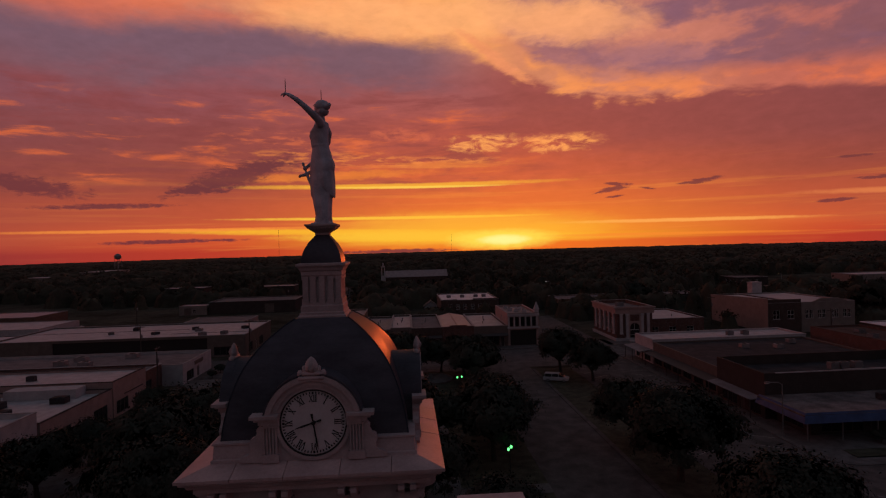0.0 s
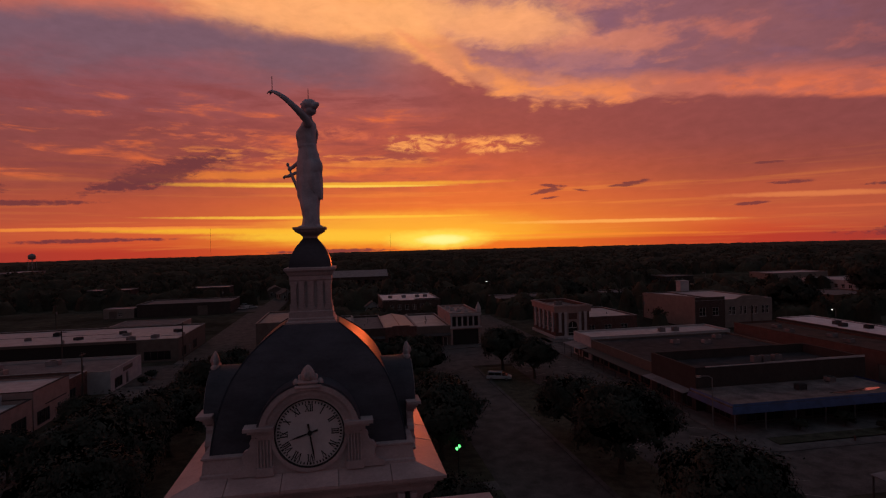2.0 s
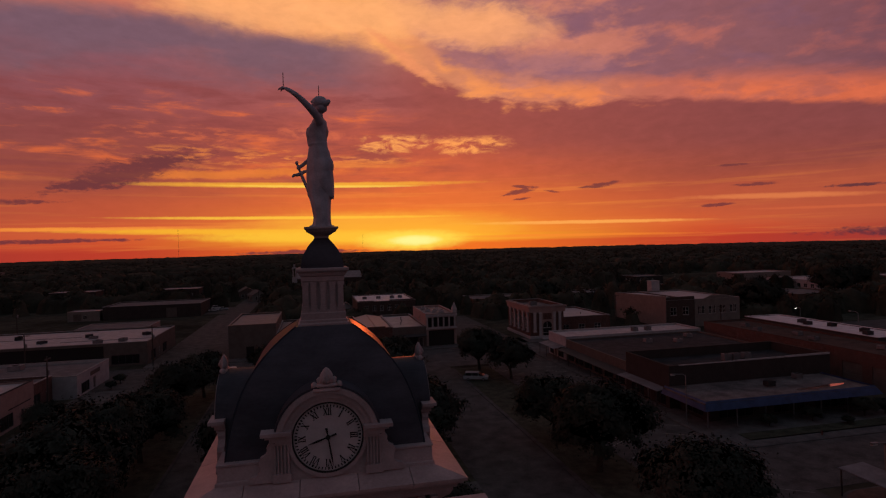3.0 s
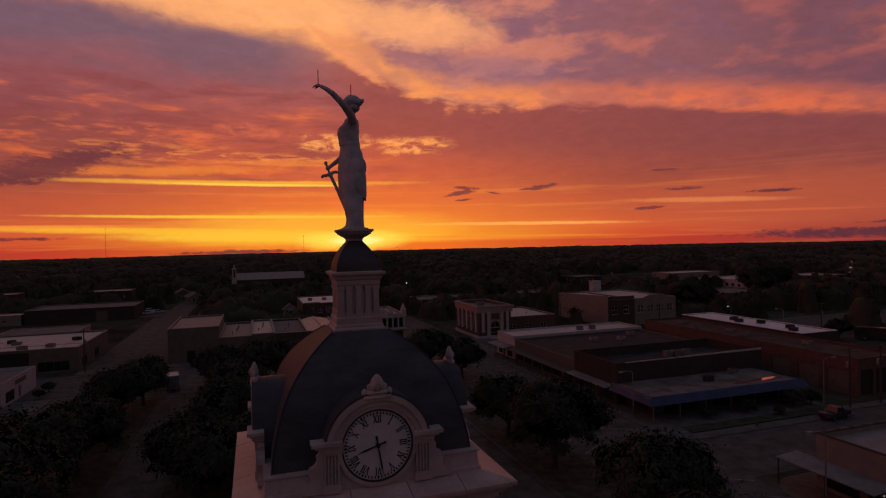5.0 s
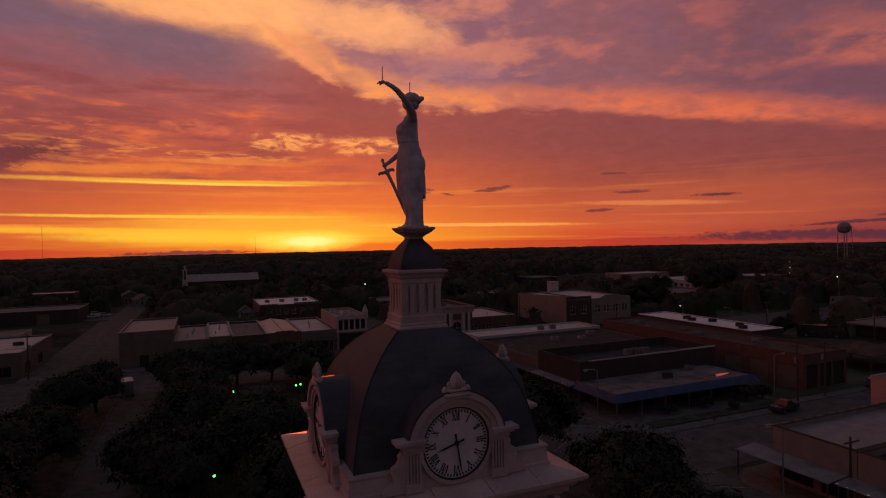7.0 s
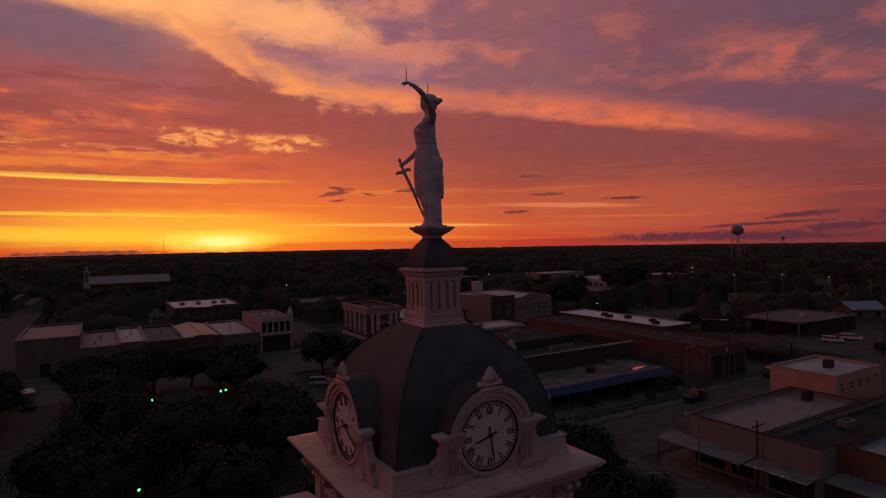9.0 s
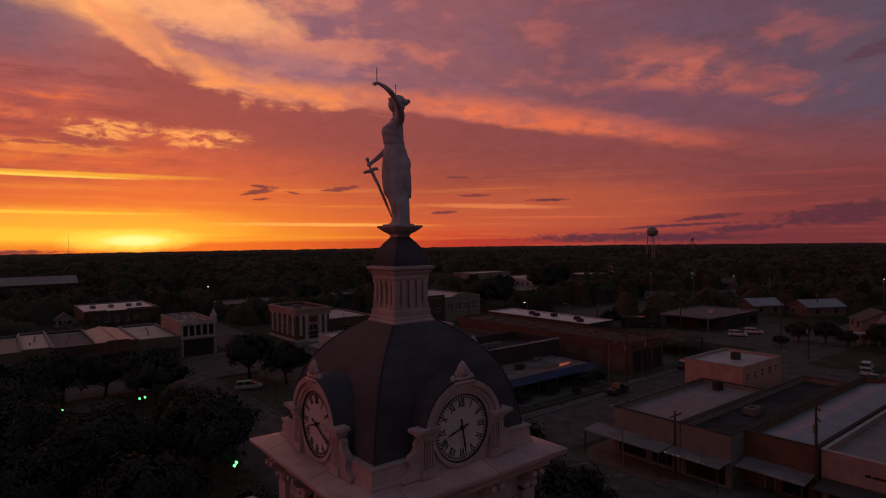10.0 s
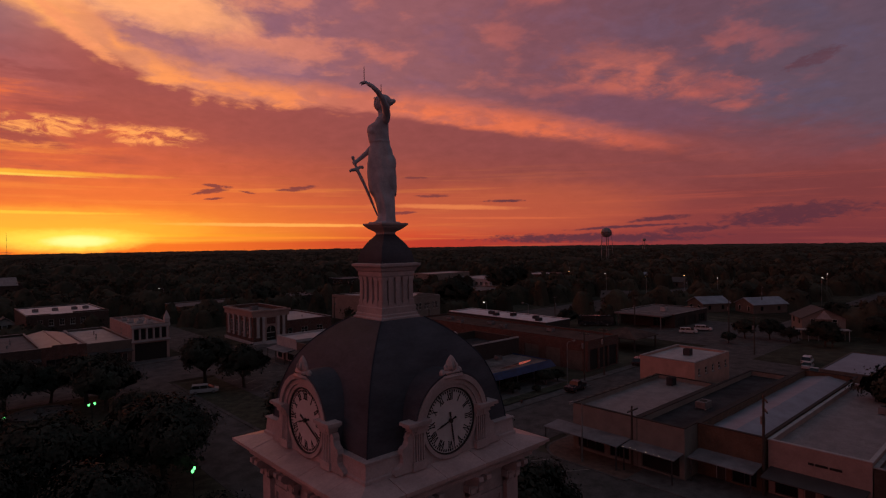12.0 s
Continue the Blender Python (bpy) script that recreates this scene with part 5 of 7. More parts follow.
def house(x, y, w, d, h, rise, turn, wallm, roofm, label, porch=False, ridge="x", name="house", group="houses"):
    """A gabled house with windows, door and chimney."""
    hs = thing(name, label, "house", (x, y, 0), group, turn)
    M = pose(x, y, 0, 0, 0, turn)
    TAKEN.append((x - max(w, d) / 2, x + max(w, d) / 2, y - max(w, d) / 2, y + max(w, d) / 2))
    part("wall", prism([(-w / 2, 0), (w / 2, 0), (w / 2, h), (0, h + rise), (-w / 2, h)], -d / 2, d / 2), wallm, hs, at=M)
    o, q = 0.45, 0.14
    s = rise / (w / 2)
    for sg in (-1, 1):
        part("roof_slope", prism([(0, h + rise + 0.02), (sg * (w / 2 + o), h - o * s + 0.02), (sg * (w / 2 + o), h - o * s + q + 0.02), (0, h + rise + q + 0.06)], -d / 2 - o, d / 2 + o), roofm, hs, at=M)
    floors = (1.0,) if h < 4.2 else (1.0, 3.9)
    for z in floors:
        for i in (-1, 1):
            for yy in (-d / 2 - 0.03, d / 2 + 0.03):
                wi = part("window", boxes((i * w * 0.25 - 0.5, i * w * 0.25 + 0.5, yy - 0.02, yy + 0.02, z, z + 1.4)), GLASS, hs, at=M)
                part("window_frame", boxes((i * w * 0.25 - 0.6, i * w * 0.25 - 0.5, yy - 0.04, yy + 0.04, z - 0.1, z + 1.5), (i * w * 0.25 + 0.5, i * w * 0.25 + 0.6, yy - 0.04, yy + 0.04, z - 0.1, z + 1.5),
                                           (i * w * 0.25 - 0.5, i * w * 0.25 + 0.5, yy - 0.04, yy + 0.04, z + 1.4, z + 1.5), (i * w * 0.25 - 0.5, i * w * 0.25 + 0.5, yy - 0.04, yy + 0.04, z + 0.66, z + 0.72)), FRAME, wi, at=M)
            for xx in (-w / 2 - 0.03, w / 2 + 0.03):
                part("side_window", boxes((xx - 0.03, xx + 0.03, i * d * 0.25 - 0.5, i * d * 0.25 + 0.5, z, z + 1.4)), GLASS, hs, at=M)
    part("door", boxes((-0.5, 0.5, -d / 2 - 0.06, -d / 2, 0.1, 2.2)), AWNING_DARK, hs, at=M)
    return hs, M


TAKEN.append((3, 19, 200, 226))
house(11.2, 221, 5.2, 5.4, 2.7, 1.9, 0, STUCCO_WHITE, SHINGLE, "small white gabled house with a dark roof")

# ---- church far behind the row
ch = thing("church", "long brick church with a pale roof and a small bell tower", "church", (7, 350, 0))
TAKEN.append((-15, 29, 330, 368))
part("nave", boxes((-11, 26.4, 341, 359, 0, 8.2)), BRICK_DARK, ch)
bm = bmesh.new()
A0 = [bm.verts.new(p) for p in ((-11.6, 340.4, 8.2), (27.0, 340.4, 8.2), (27.0, 359.6, 8.2), (-11.6, 359.6, 8.2))]
B0 = [bm.verts.new(p) for p in ((-11.6, 350, 11.9), (27.0, 350, 11.9))]
for f in ((A0[0], A0[1], B0[1], B0[0]), (A0[2], A0[3], B0[0], B0[1]), (A0[1], A0[2], B0[1]), (A0[3], A0[0], B0[0]), tuple(A0[::-1])):
    bm.faces.new(f)
part("church_roof", bm, ROOF_PINK, ch, "pale gabled roof")
part("bell_tower", boxes((-14.0, -11.3, 340, 342.7, 0, 9.4), (-13.7, -13.2, 340.3, 340.8, 9.4, 14.6), (-12.1, -11.6, 340.3, 340.8, 9.4, 14.6), (-13.7, -13.2, 341.9, 342.4, 9.4, 14.6), (-12.1, -11.6, 341.9, 342.4, 9.4, 14.6), (-13.9, -11.4, 340.1, 342.6, 14.6, 15.2), (-13.1, -12.2, 340.9, 341.8, 15.2, 17.2)), STUCCO_WHITE, ch, "open pale bell tower")
part("end_gable", prism([(26.4, 0), (29.0, 0), (29.0, 8.2), (28.0, 9.4), (26.4, 9.4)], 343, 357), BRICK_DARK, ch)
for i in range(6):
    part("window", boxes((-1 + i * 4.6, 0.3 + i * 4.6, 340.9, 341.05, 2.6, 6.2)), GLASS, ch)
part("entrance", prism([(-6.6, 0), (-4.0, 0), (-4.0, 4.2), (-5.3, 5.4), (-6.6, 4.2)], 340.2, 341.0), STUCCO_WHITE, ch, "small white gabled entrance")

# ---- west side of the square
b = building("white_shop", "white painted shop with a tall plain parapet", -66, -47.2, 46, 65.7, 6.6, STUCCO_WHITE, ROOF_WHITE, 0.6, category="shop", east=[(50, 56, 0.4, 3.0, "s"), (58, 59.2, 0.15, 2.5, "d"), (61, 64, 0.4, 3.0, "s")])
roof_unit(-55, 60, 6.0)
b = building("pink_shop", "low pinkish stucco shop with a cluttered white roof", -92, -47.0, 66, 84.6, 5.0, STUCCO_PINK, ROOF_WHITE, 0.6, STUCCO_DARK, category="shop", east=[(68, 73, 0.4, 2.9, "s"), (76, 77.2, 0.15, 2.5, "d"), (79, 83, 0.4, 2.9, "s")])
for x, y in ((-60, 77), (-63, 80), (-52, 79), (-56, 72)):
    roof_unit(x, y, 4.4, 2.2, 1.6, 1.0, ROOF_DARK)
part("roof_box", boxes((-62, -51, 81.5, 84.4, 4.4, 5.9)), STUCCO_WHITE, b, "white roof bulkhead")
b = building("pink_shop", "pinkish stucco shop with a plain side wall and white roof", -92, -47.0, 85, 96.8, 6.0, STUCCO_PINK, ROOF_WHITE, 0.35, STUCCO_DARK, category="shop", east=[(86, 90, 0.4, 2.6, "s"), (92.5, 93.6, 0.15, 2.4, "d")])
roof_unit(-63, 90, 5.65, 1.3, 1.0, 0.9, ROOF_DARK)
# near-black bar on the wall face paints a slot's shade; nothing is cut
part("wall_slot", boxes((-46.98, -46.93, 88.5, 95.5, 3.15, 3.3)), SHADE, b)
building("brick_shop", "small dark red brick shop between paler fronts", -80, -48.2, 97, 106.6, 4.7, BRICK_RED, ROOF_GREY, 0.4, category="shop", east=[(98, 102, 0.4, 2.8, "s"), (104, 105, 0.15, 2.4, "d")])
b = building("white_shop", "low white shop with a brown sign panel and grey roof", -92, -44.2, 107, 124, 4.25, STUCCO_WHITE, ROOF_GREY, 0.5, category="shop", east=[(109, 113, 0.4, 2.4, "s"), (115, 116.2, 0.15, 2.4, "d")])
part("sign_panel", boxes((-44.18, -44.1, 113.5, 118.5, 2.9, 3.7)), STUCCO_TAN, b, "plain brown sign panel")
for x, y in ((-70, 118), (-72, 114), (-66, 112), (-60, 120)):
    roof_unit(x, y, 3.75, 2.4, 1.8, 1.0, ROOF_PINK)
b = building("white_roof_store", "broad low store with a bright white roof and tan walls", -104, -40.2, 138, 166, 5.5, STUCCO_TAN, ROOF_WHITE, 0.3, category="store",
             south=[(-88, -49.8, 0.4, 4.9, "o"), (-48.2, -42, 0.4, 2.6, "s")], east=[(141, 145, 0.4, 2.8, "s"), (148, 149.2, 0.15, 2.5, "d"), (152, 156, 0.4, 2.8, "s")])
for i, (x, y) in enumerate(((-56, 150), (-58, 153), (-52, 141), (-66, 146), (-47, 143), (-75, 155), (-79, 149), (-44, 152))):
    roof_unit(x, y, 5.2, 1.8, 1.4, 0.7 + 0.1 * (i % 3), ROOF_DARK if i % 2 else ROOF_GREY, i * 20)
part("roof_seam", boxes((-62, -40.6, 145.9, 146.1, 5.2, 5.28), (-103, -60, 153.9, 154.1, 5.2, 5.28)), ROOF_GREY, b)
b = building("warehouse", "long dark brown warehouse with a plain wall", -83.4, -46.8, 240, 262, 5.3, STUCCO_DARK, ROOF_GREY, 0.3, category="warehouse", south=[(-60, -56, 0.1, 4, "g")])
for (x0, x1, y0, y1, h, wm, rmat, lab) in ((-160, -134, 205, 226, 5.0, BRICK_BROWN, ROOF_METAL, "low brick shed with a pale metal roof"), (-140, -112, 172, 194, 4.6, STUCCO_WHITE, ROOF_WHITE, "low white workshop with a pale roof"),
                                        (-130, -104, 140, 160, 4.4, STUCCO_TAN, ROOF_WHITE, "low tan workshop with a white roof"), (-129, -108, 306, 318, 7.6, STUCCO_DARK, ROOF_METAL, "open shed under a pale flat roof"),
                                        (-76, -58, 297, 309, 7.8, STUCCO_DARK, ROOF_METAL, "dark shed with a pale metal roof"), (-96, -84.5, 240, 248, 3.9, STUCCO_CREAM, ROOF_METAL, "low cream shed with a metal roof"),
                                        (-98, -80, 360, 374, 5.0, STUCCO_CREAM, ROOF_WHITE, "distant low hall with a pale roof"), (-400, -372, 720, 790, 6.0, STUCCO_CREAM, ROOF_WHITE, "distant long hall with a pale roof"),
                                        (-366, -336, 560, 585, 6.5, STUCCO_CREAM, ROOF_WHITE, "distant low hall with a pale roof"), (-70, -50, 176, 190, 4.5, STUCCO_PINK, ROOF_GREY, "small pinkish stucco workshop")):
    building("shed" if "shed" in lab else "hall", lab, x0, x1, y0, y1, h, wm, rmat, 0.15, category="shed" if "shed" in lab else "hall", south=[(x0 + 2, x0 + 5, 0.1, 3, "g"), (x1 - 6, x1 - 4.6, 1, 2.4, "w")])

# ---- east side: bank with pilasters and an arched door
FLOOR = Matrix.Translation((0.2, -2.3, 0)) @ Matrix.Diagonal((1, 1, 1.07, 1))
b = building("bank", "two-storey temple-like brick bank with white pilasters and an arched doorway", 57.3, 67.2, 140, 158.5, 8.6, BRICK_RED, ROOF_GREY, 0.9, category="bank",
             south=[(60.9, 63.6, 0.3, 4.3, "o")],
             west=[(143.0 + i * 3.6, 144.2 + i * 3.6, 2.6, 5.6, "w") for i in range(4)])
part("plinth", boxes((56.9, 67.6, 139.5, 158.9, 0.05, 0.75), (60.3, 64.2, 137.8, 139.5, 0.05, 0.3)), STUCCO_WHITE, b, "pale stone plinth")
part("entablature", boxes((56.9, 67.6, 139.6, 140.0, 6.9, 8.2), (56.9, 57.3, 140.0, 158.6, 6.9, 8.2), (56.6, 67.9, 139.3, 140.0, 8.2, 8.55), (56.6, 57.3, 140.0, 158.8, 8.2, 8.55)), STUCCO_PINK, b, "pale moulded entablature")
part("door_surround", prism([(60.5, 0.7), (60.9, 0.7), (60.9, 3.2)] + [(62.25 + 1.35 * math.cos(radians(a)), 3.2 + 1.35 * math.sin(radians(a))) for a in range(170, 5, -15)] + [(63.6, 3.2), (63.6, 0.7), (64.0, 0.7), (64.0, 6.9), (60.5, 6.9)], 139.7, 139.98), STUCCO_PINK, b, "tall pale arched door surround")
part("fanlight", boxes((61.0, 63.5, 139.99, 140.1, 2.7, 2.85), (62.2, 62.3, 139.99, 140.1, 2.85, 4.3), (61.0, 63.5, 139.99, 140.1, 1.5, 1.56)), FRAME, b)
part("tablet", boxes((61.0, 63.5, 139.62, 139.69, 5.0, 6.6)), BRICK_RED, b, "dark panel over the door")
for x, w in ((58.55, 0.36), (60.15, 0.34), (64.35, 0.34), (65.95, 0.36)):
    part("column", boxes((x - w, x + w, 139.62, 139.98, 0.75 if 60 < x < 65 else 2.0, 6.9), (x - w - 0.1, x + w + 0.1, 139.55, 139.98, 6.5, 6.88), (x - w - 0.1, x + w + 0.1, 139.55, 139.98, 0.75 if 60 < x < 65 else 1.75, 1.05 if 60 < x < 65 else 2.0)), STUCCO_WHITE, b, "white pilaster")
for i in range(5):
    y = 141.6 + i * 3.6
    part("pilaster", boxes((56.95, 57.3, y - 0.48, y + 0.48, 2.0, 6.5), (56.85, 57.3, y - 0.58, y + 0.58, 6.5, 6.9), (56.82, 57.3, y - 0.6, y + 0.6, 1.75, 2.0)), STUCCO_WHITE, b, "white pilaster")
FLOOR = Matrix.Identity(4)
roof_unit(62.2, 147.7, 8.24, 2.0, 1.5, 1.2)
b = building("bank_annexe", "low brick annexe with a white roof", 67.2, 84, 142, 165, 5.0, BRICK_RED, ROOF_WHITE, 0.35, category="annexe", south=[(69, 71, 1, 2.8, "w"), (74, 76, 1, 2.8, "w"), (79, 81, 1, 2.8, "w")])
roof_unit(73, 156, 4.65, 1.6, 1.2, 0.9, ROOF_DARK)
vent(78, 149, 4.65)
b = building("white_shop", "white-fronted shop with a bright roof and metal awning", 54.4, 89, 108, 117.6, 5.35, STUCCO_WHITE, ROOF_WHITE, 0.3, STUCCO_WHITE, category="shop", west=[(109.3, 112.2, 0.4, 2.6, "s"), (113.2, 114.3, 0.15, 2.5, "d"), (115.0, 117.0, 0.4, 2.6, "s")])
awning(b, (51.6, 54.4, 108.4, 117.4), 3.2, AWNING, 0.35, "W", [(51.8, 108.8), (51.8, 113.0), (51.8, 117.0)])
roof_unit(74, 112, 5.05)
roof_unit(77.5, 112, 5.05)
b = building("long_shop", "long low tan shop with a dark flat roof and dark awnings", 54.5, 88, 81.4, 107.9, 4.8, STUCCO_TAN, ROOF_DARK, 0.25, STUCCO_TAN, category="shop",
             west=[(83 + i * 4.2, 86.4 + i * 4.2, 0.4, 2.5, "s") for i in range(6)])
awning(b, (52.0, 54.5, 81.6, 107.6), 3.1, AWNING_DARK, 0.25, "W", [(52.2, 82 + i * 5.0) for i in range(6)], "dark sheet awning")
for x, y in ((70, 100), (76, 98), (82, 103)):
    roof_unit(x, y, 4.55, 1.6, 1.3, 0.8, ROOF_PINK)
b = building("brick_shop", "tall-parapet brown brick shop with a sunken black roof", 53.9, 84.5, 68.4, 81.4, 6.8, STUCCO_DARK, ROOF_DARK, 1.5, STUCCO_DARK, category="shop", west=[(69.5, 72.5, 0.3, 2.7, "s"), (73.5, 74.7, 0.15, 2.5, "d"), (75.6, 79.8, 0.3, 2.7, "s")])
awning(b, (51.9, 53.9, 68.8, 81.2), 3.2, AWNING, 0.2, "W", [(52.1, 69.2), (52.1, 75), (52.1, 80.8)])
for x0, x1, z in ((55.6, 66.0, 6.90), (66.2, 75.4, 6.98), (75.6, 84.4, 7.06)):
    part("front_coping", boxes((x0, x1, 68.33, 68.52, 6.8, z + 0.04)), STUCCO_WHITE, b, "pale stepped coping line")
for x in (70, 71.8, 74):
    roof_unit(x, 75.5, 5.3, 1.4, 1.1, 1.2, ROOF_GREY)
# blue-fronted shop with a deep canopy
b = building("blue_front_shop", "low shop with a bright blue fascia and stained flat roof", 55.5, 82.0, 61.0, 68.2, 3.5, STUCCO_DARK, ROOF_PINK, 0.1, category="shop", cap=False,
             south=[(57, 63, 0.4, 2.7, "s"), (64, 65.2, 0.15, 2.5, "d"), (66.5, 72, 0.4, 2.7, "s"), (74, 81, 0.4, 2.7, "s")], west=[(62.5, 66.5, 0.4, 2.7, "s")])
part("canopy_deck", boxes((52.6, 82.4, 58.2, 68.2, 3.51, 3.72)), ROOF_STAINED, b, "stained pale flat roof deck")
bm = bmesh.new()
lo = [bm.verts.new(p) for p in ((52.2, 57.6, 2.80), (82.8, 57.6, 2.80), (82.8, 68.2, 2.80), (52.2, 68.2, 2.80))]
hi = [bm.verts.new(p) for p in ((52.9, 58.4, 3.98), (82.1, 58.4, 3.98), (82.1, 68.2, 3.98), (52.9, 68.2, 3.98))]
for i in (0, 1, 3):
    bm.faces.new((lo[i], lo[(i + 1) % 4], hi[(i + 1) % 4], hi[i]))
bmesh.ops.solidify(bm, geom=list(bm.faces), thickness=0.08)
part("fascia", bm, BLUE_PANEL, b, "sloping blue painted metal fascia")
for i in range(7):
    part("canopy_post", boxes((53.2 + i * 4.8, 53.33 + i * 4.8, 58.5, 58.63, 0.0, 3.52)), STEEL, b)
roof_unit(68, 63.5, 3.72, 1.4, 1.1, 0.9, ROOF_DARK)
roof_unit(76, 66.5, 3.72, 1.2, 1.2, 0.8)
# puddle outline, filled with orange-tinted metal that stands in for reflected sunset
blob = bmesh.new()
ring = [blob.verts.new((75.2 + (4.6 + 0.7 * math.sin(3 * t)) * math.cos(t), 61.0 + 0.45 * math.cos(t) + (0.75 + 0.25 * math.sin(2 * t + 1)) * math.sin(t), 3.726)) for t in [2 * math.pi * i / 28 for i in range(28)]]
blob.faces.new(ring)
solo("puddle", blob, PUDDLE_GLINT, "shallow rain puddle on the canopy roof, tinted for the sunset glint", "puddle", kind="stuff")
# red-brown garage block and the long white roof behind
b = building("garage_block", "long red-brown brick garage with a rusty roof and roll-up doors", 93.0, 104.6, 57.3, 112, 6.3, BRICK_RED, ROOF_RED, 0.35, BRICK_DARK, category="garage",
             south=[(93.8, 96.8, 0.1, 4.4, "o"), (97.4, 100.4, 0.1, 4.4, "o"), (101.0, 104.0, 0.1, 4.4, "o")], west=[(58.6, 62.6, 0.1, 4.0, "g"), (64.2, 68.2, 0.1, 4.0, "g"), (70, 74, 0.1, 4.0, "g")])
for x, y in ((97, 84), (99, 90), (96, 98), (100, 72), (98, 104)):
    roof_unit(x, y, 5.95, 1.8, 1.4, 0.7, ROOF_GREY, 15)
b = building("white_roof_store", "long low store under a bright white roof with a ragged edge", 104.8, 114.6, 77.0, 112, 6.9, STUCCO_DARK, ROOF_BRIGHT, 0.12, ROOF_BRIGHT, category="store", south=[(106, 110, 0.1, 3.6, "g")])
for x, y in ((107.6, 96), (109, 99), (109.6, 84), (107, 81), (110, 92)):
    roof_unit(x, y, 6.78, 1.5, 1.2, 0.8, ROOF_DARK)
b = building("brick_hall", "two-storey brick hall with a pale painted side wall and pale roof", 102, 111.6, 141, 171, 8.3, BRICK_DARK, ROOF_WHITE, 0.3, category="hall", south=[(103.4, 105.4, 3.8, 6.2, "w"), (107.6, 109.6, 3.8, 6.2, "w")])
part("side_wall_render", prism([(141.0, 0.1), (171.0, 0.1), (171.0, 8.4), (141.0, 9.6)], -101.98, -101.85), STUCCO_CREAM, b, "pale painted side wall", at=Matrix.Rotation(math.pi / 2, 4, "Z"))
part("front_parapet", boxes((102, 111.6, 141.0, 141.3, 8.39, 9.3)), BRICK_DARK, b)
b = building("stone_hall", "two-storey pale stone hall with paired windows and a raised parapet", 111.7, 127.4, 141, 171, 8.3, STUCCO_CREAM, ROOF_WHITE, 0.3, category="hall",
             south=[(x + k * 1.3, x + 1.05 + k * 1.3, 3.8, 6.2, "w") for x in (112.8, 116.5, 120.2, 123.9) for k in (0, 1)])
part("raised_parapet", prism([(115, 8.39), (125, 8.39), (122.6, 9.3), (117.4, 9.3)], 140.9, 141.3), STUCCO_CREAM, b)
solo("stair_tower", boxes((116.4, 119.6, 171.2, 174, 0, 11.7), (116.2, 119.8, 171.1, 174.2, 11.7, 11.9)), STUCCO_WHITE, "pale square stair tower behind the hall", "tower")
TAKEN.append((115, 121, 170, 175))

# ---- the block of shops to the south-east
b = building("corner_shop", "cream stucco corner shop with a pale roof and long awning", 55.0, 77.5, 25.2, 34.2, 5.9, STUCCO_CREAM, ROOF_PINK, 0.55, STUCCO_DARK, category="shop", west=[(26.2, 28.8, 0.5, 2.6, "s"), (29.6, 33.4, 0.5, 2.6, "s")], north=[(60 + i * 4, 62 + i * 4, 0.6, 2.6, "w") for i in range(4)])
awning(b, (51.9, 55.0, 26.0, 36.6), 3.25, AWNING, 0.25, "W", [(52.1, 26.2), (52.1, 31), (52.1, 36.4)])
for i in range(11):
    part("parapet_cap", boxes((56.2 + i * 2.0, 57.3 + i * 2.0, 33.85, 34.25, 5.99, 6.08)), STUCCO_TAN, b)
for i in range(6):
    part("tie_bar", boxes((58 + i * 3.1, 59.0 + i * 3.1, 25.0, 25.9, 5.5, 5.62)), STEEL, b)
roof_unit(74.5, 30.5, 5.35, 1.2, 1.0, 1.2, ROOF_DARK)
roof_unit(67, 22.5, 5.2, 2.0, 1.3, 0.9, ROOF_GREY)
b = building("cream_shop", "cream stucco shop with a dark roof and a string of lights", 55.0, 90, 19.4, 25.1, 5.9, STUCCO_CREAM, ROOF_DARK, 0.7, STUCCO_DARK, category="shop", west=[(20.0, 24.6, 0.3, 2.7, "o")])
awning(b, (52.6, 55.0, 19.5, 25.9), 3.15, AWNING, 0.2, "W", [(52.8, 19.8), (52.8, 25.6)])
for i in range(7):
    y = 20.0 + i * 0.95 + (0.3 if i % 3 == 1 else 0)
    solo("string_light", lathe([(0.015, 2.93), (0.036, 2.95), (0.036, 2.99), (0.015, 3.02)], 8, (52.75, y)), LAMP_WARM, "tiny warm bulb under the shop awning", "string light", "string of lights")
b = building("rear_hall", "tall pink stucco rear hall with a white roof and small windows", 77.6, 90.2, 28.4, 37.2, 8.45, STUCCO_SALMON, ROOF_WHITE, 0.3, category="hall", south=[(78.8 + i * 2.4, 79.6 + i * 2.4, 6.3, 7.4, "w") for i in range(5)])
roof_unit(84.0, 32.4, 8.15, 1.1, 1.1, 1.1, ROOF_DARK)
b = building("brick_shop", "brown brick shop with a low pale metal roof", 58.1, 96, 12.2, 19.3, 5.9, BRICK_BROWN, ROOF_METAL, 0.9, STUCCO_DARK, category="shop", west=[(13, 15.6, 0.3, 2.6, "s"), (16.2, 17.3, 0.15, 2.5, "d")])
bm = bmesh.new()
P = [bm.verts.new(p) for p in ((58.5, 12.55, 5.02), (95.6, 12.55, 5.02), (95.6, 15.8, 5.6), (58.5, 15.8, 5.6), (58.5, 19.0, 5.02), (95.6, 19.0, 5.02))]
bm.faces.new((P[0], P[1], P[2], P[3]))
bm.faces.new((P[3], P[2], P[5], P[4]))
part("roof_sheet", bm, ROOF_METAL, b, "pale ridged metal roof sheet")
awning(b, (55.2, 58.1, 12.4, 19.2), 3.1, AWNING, 0.3, "W", [(55.4, 12.7), (55.4, 18.9)])
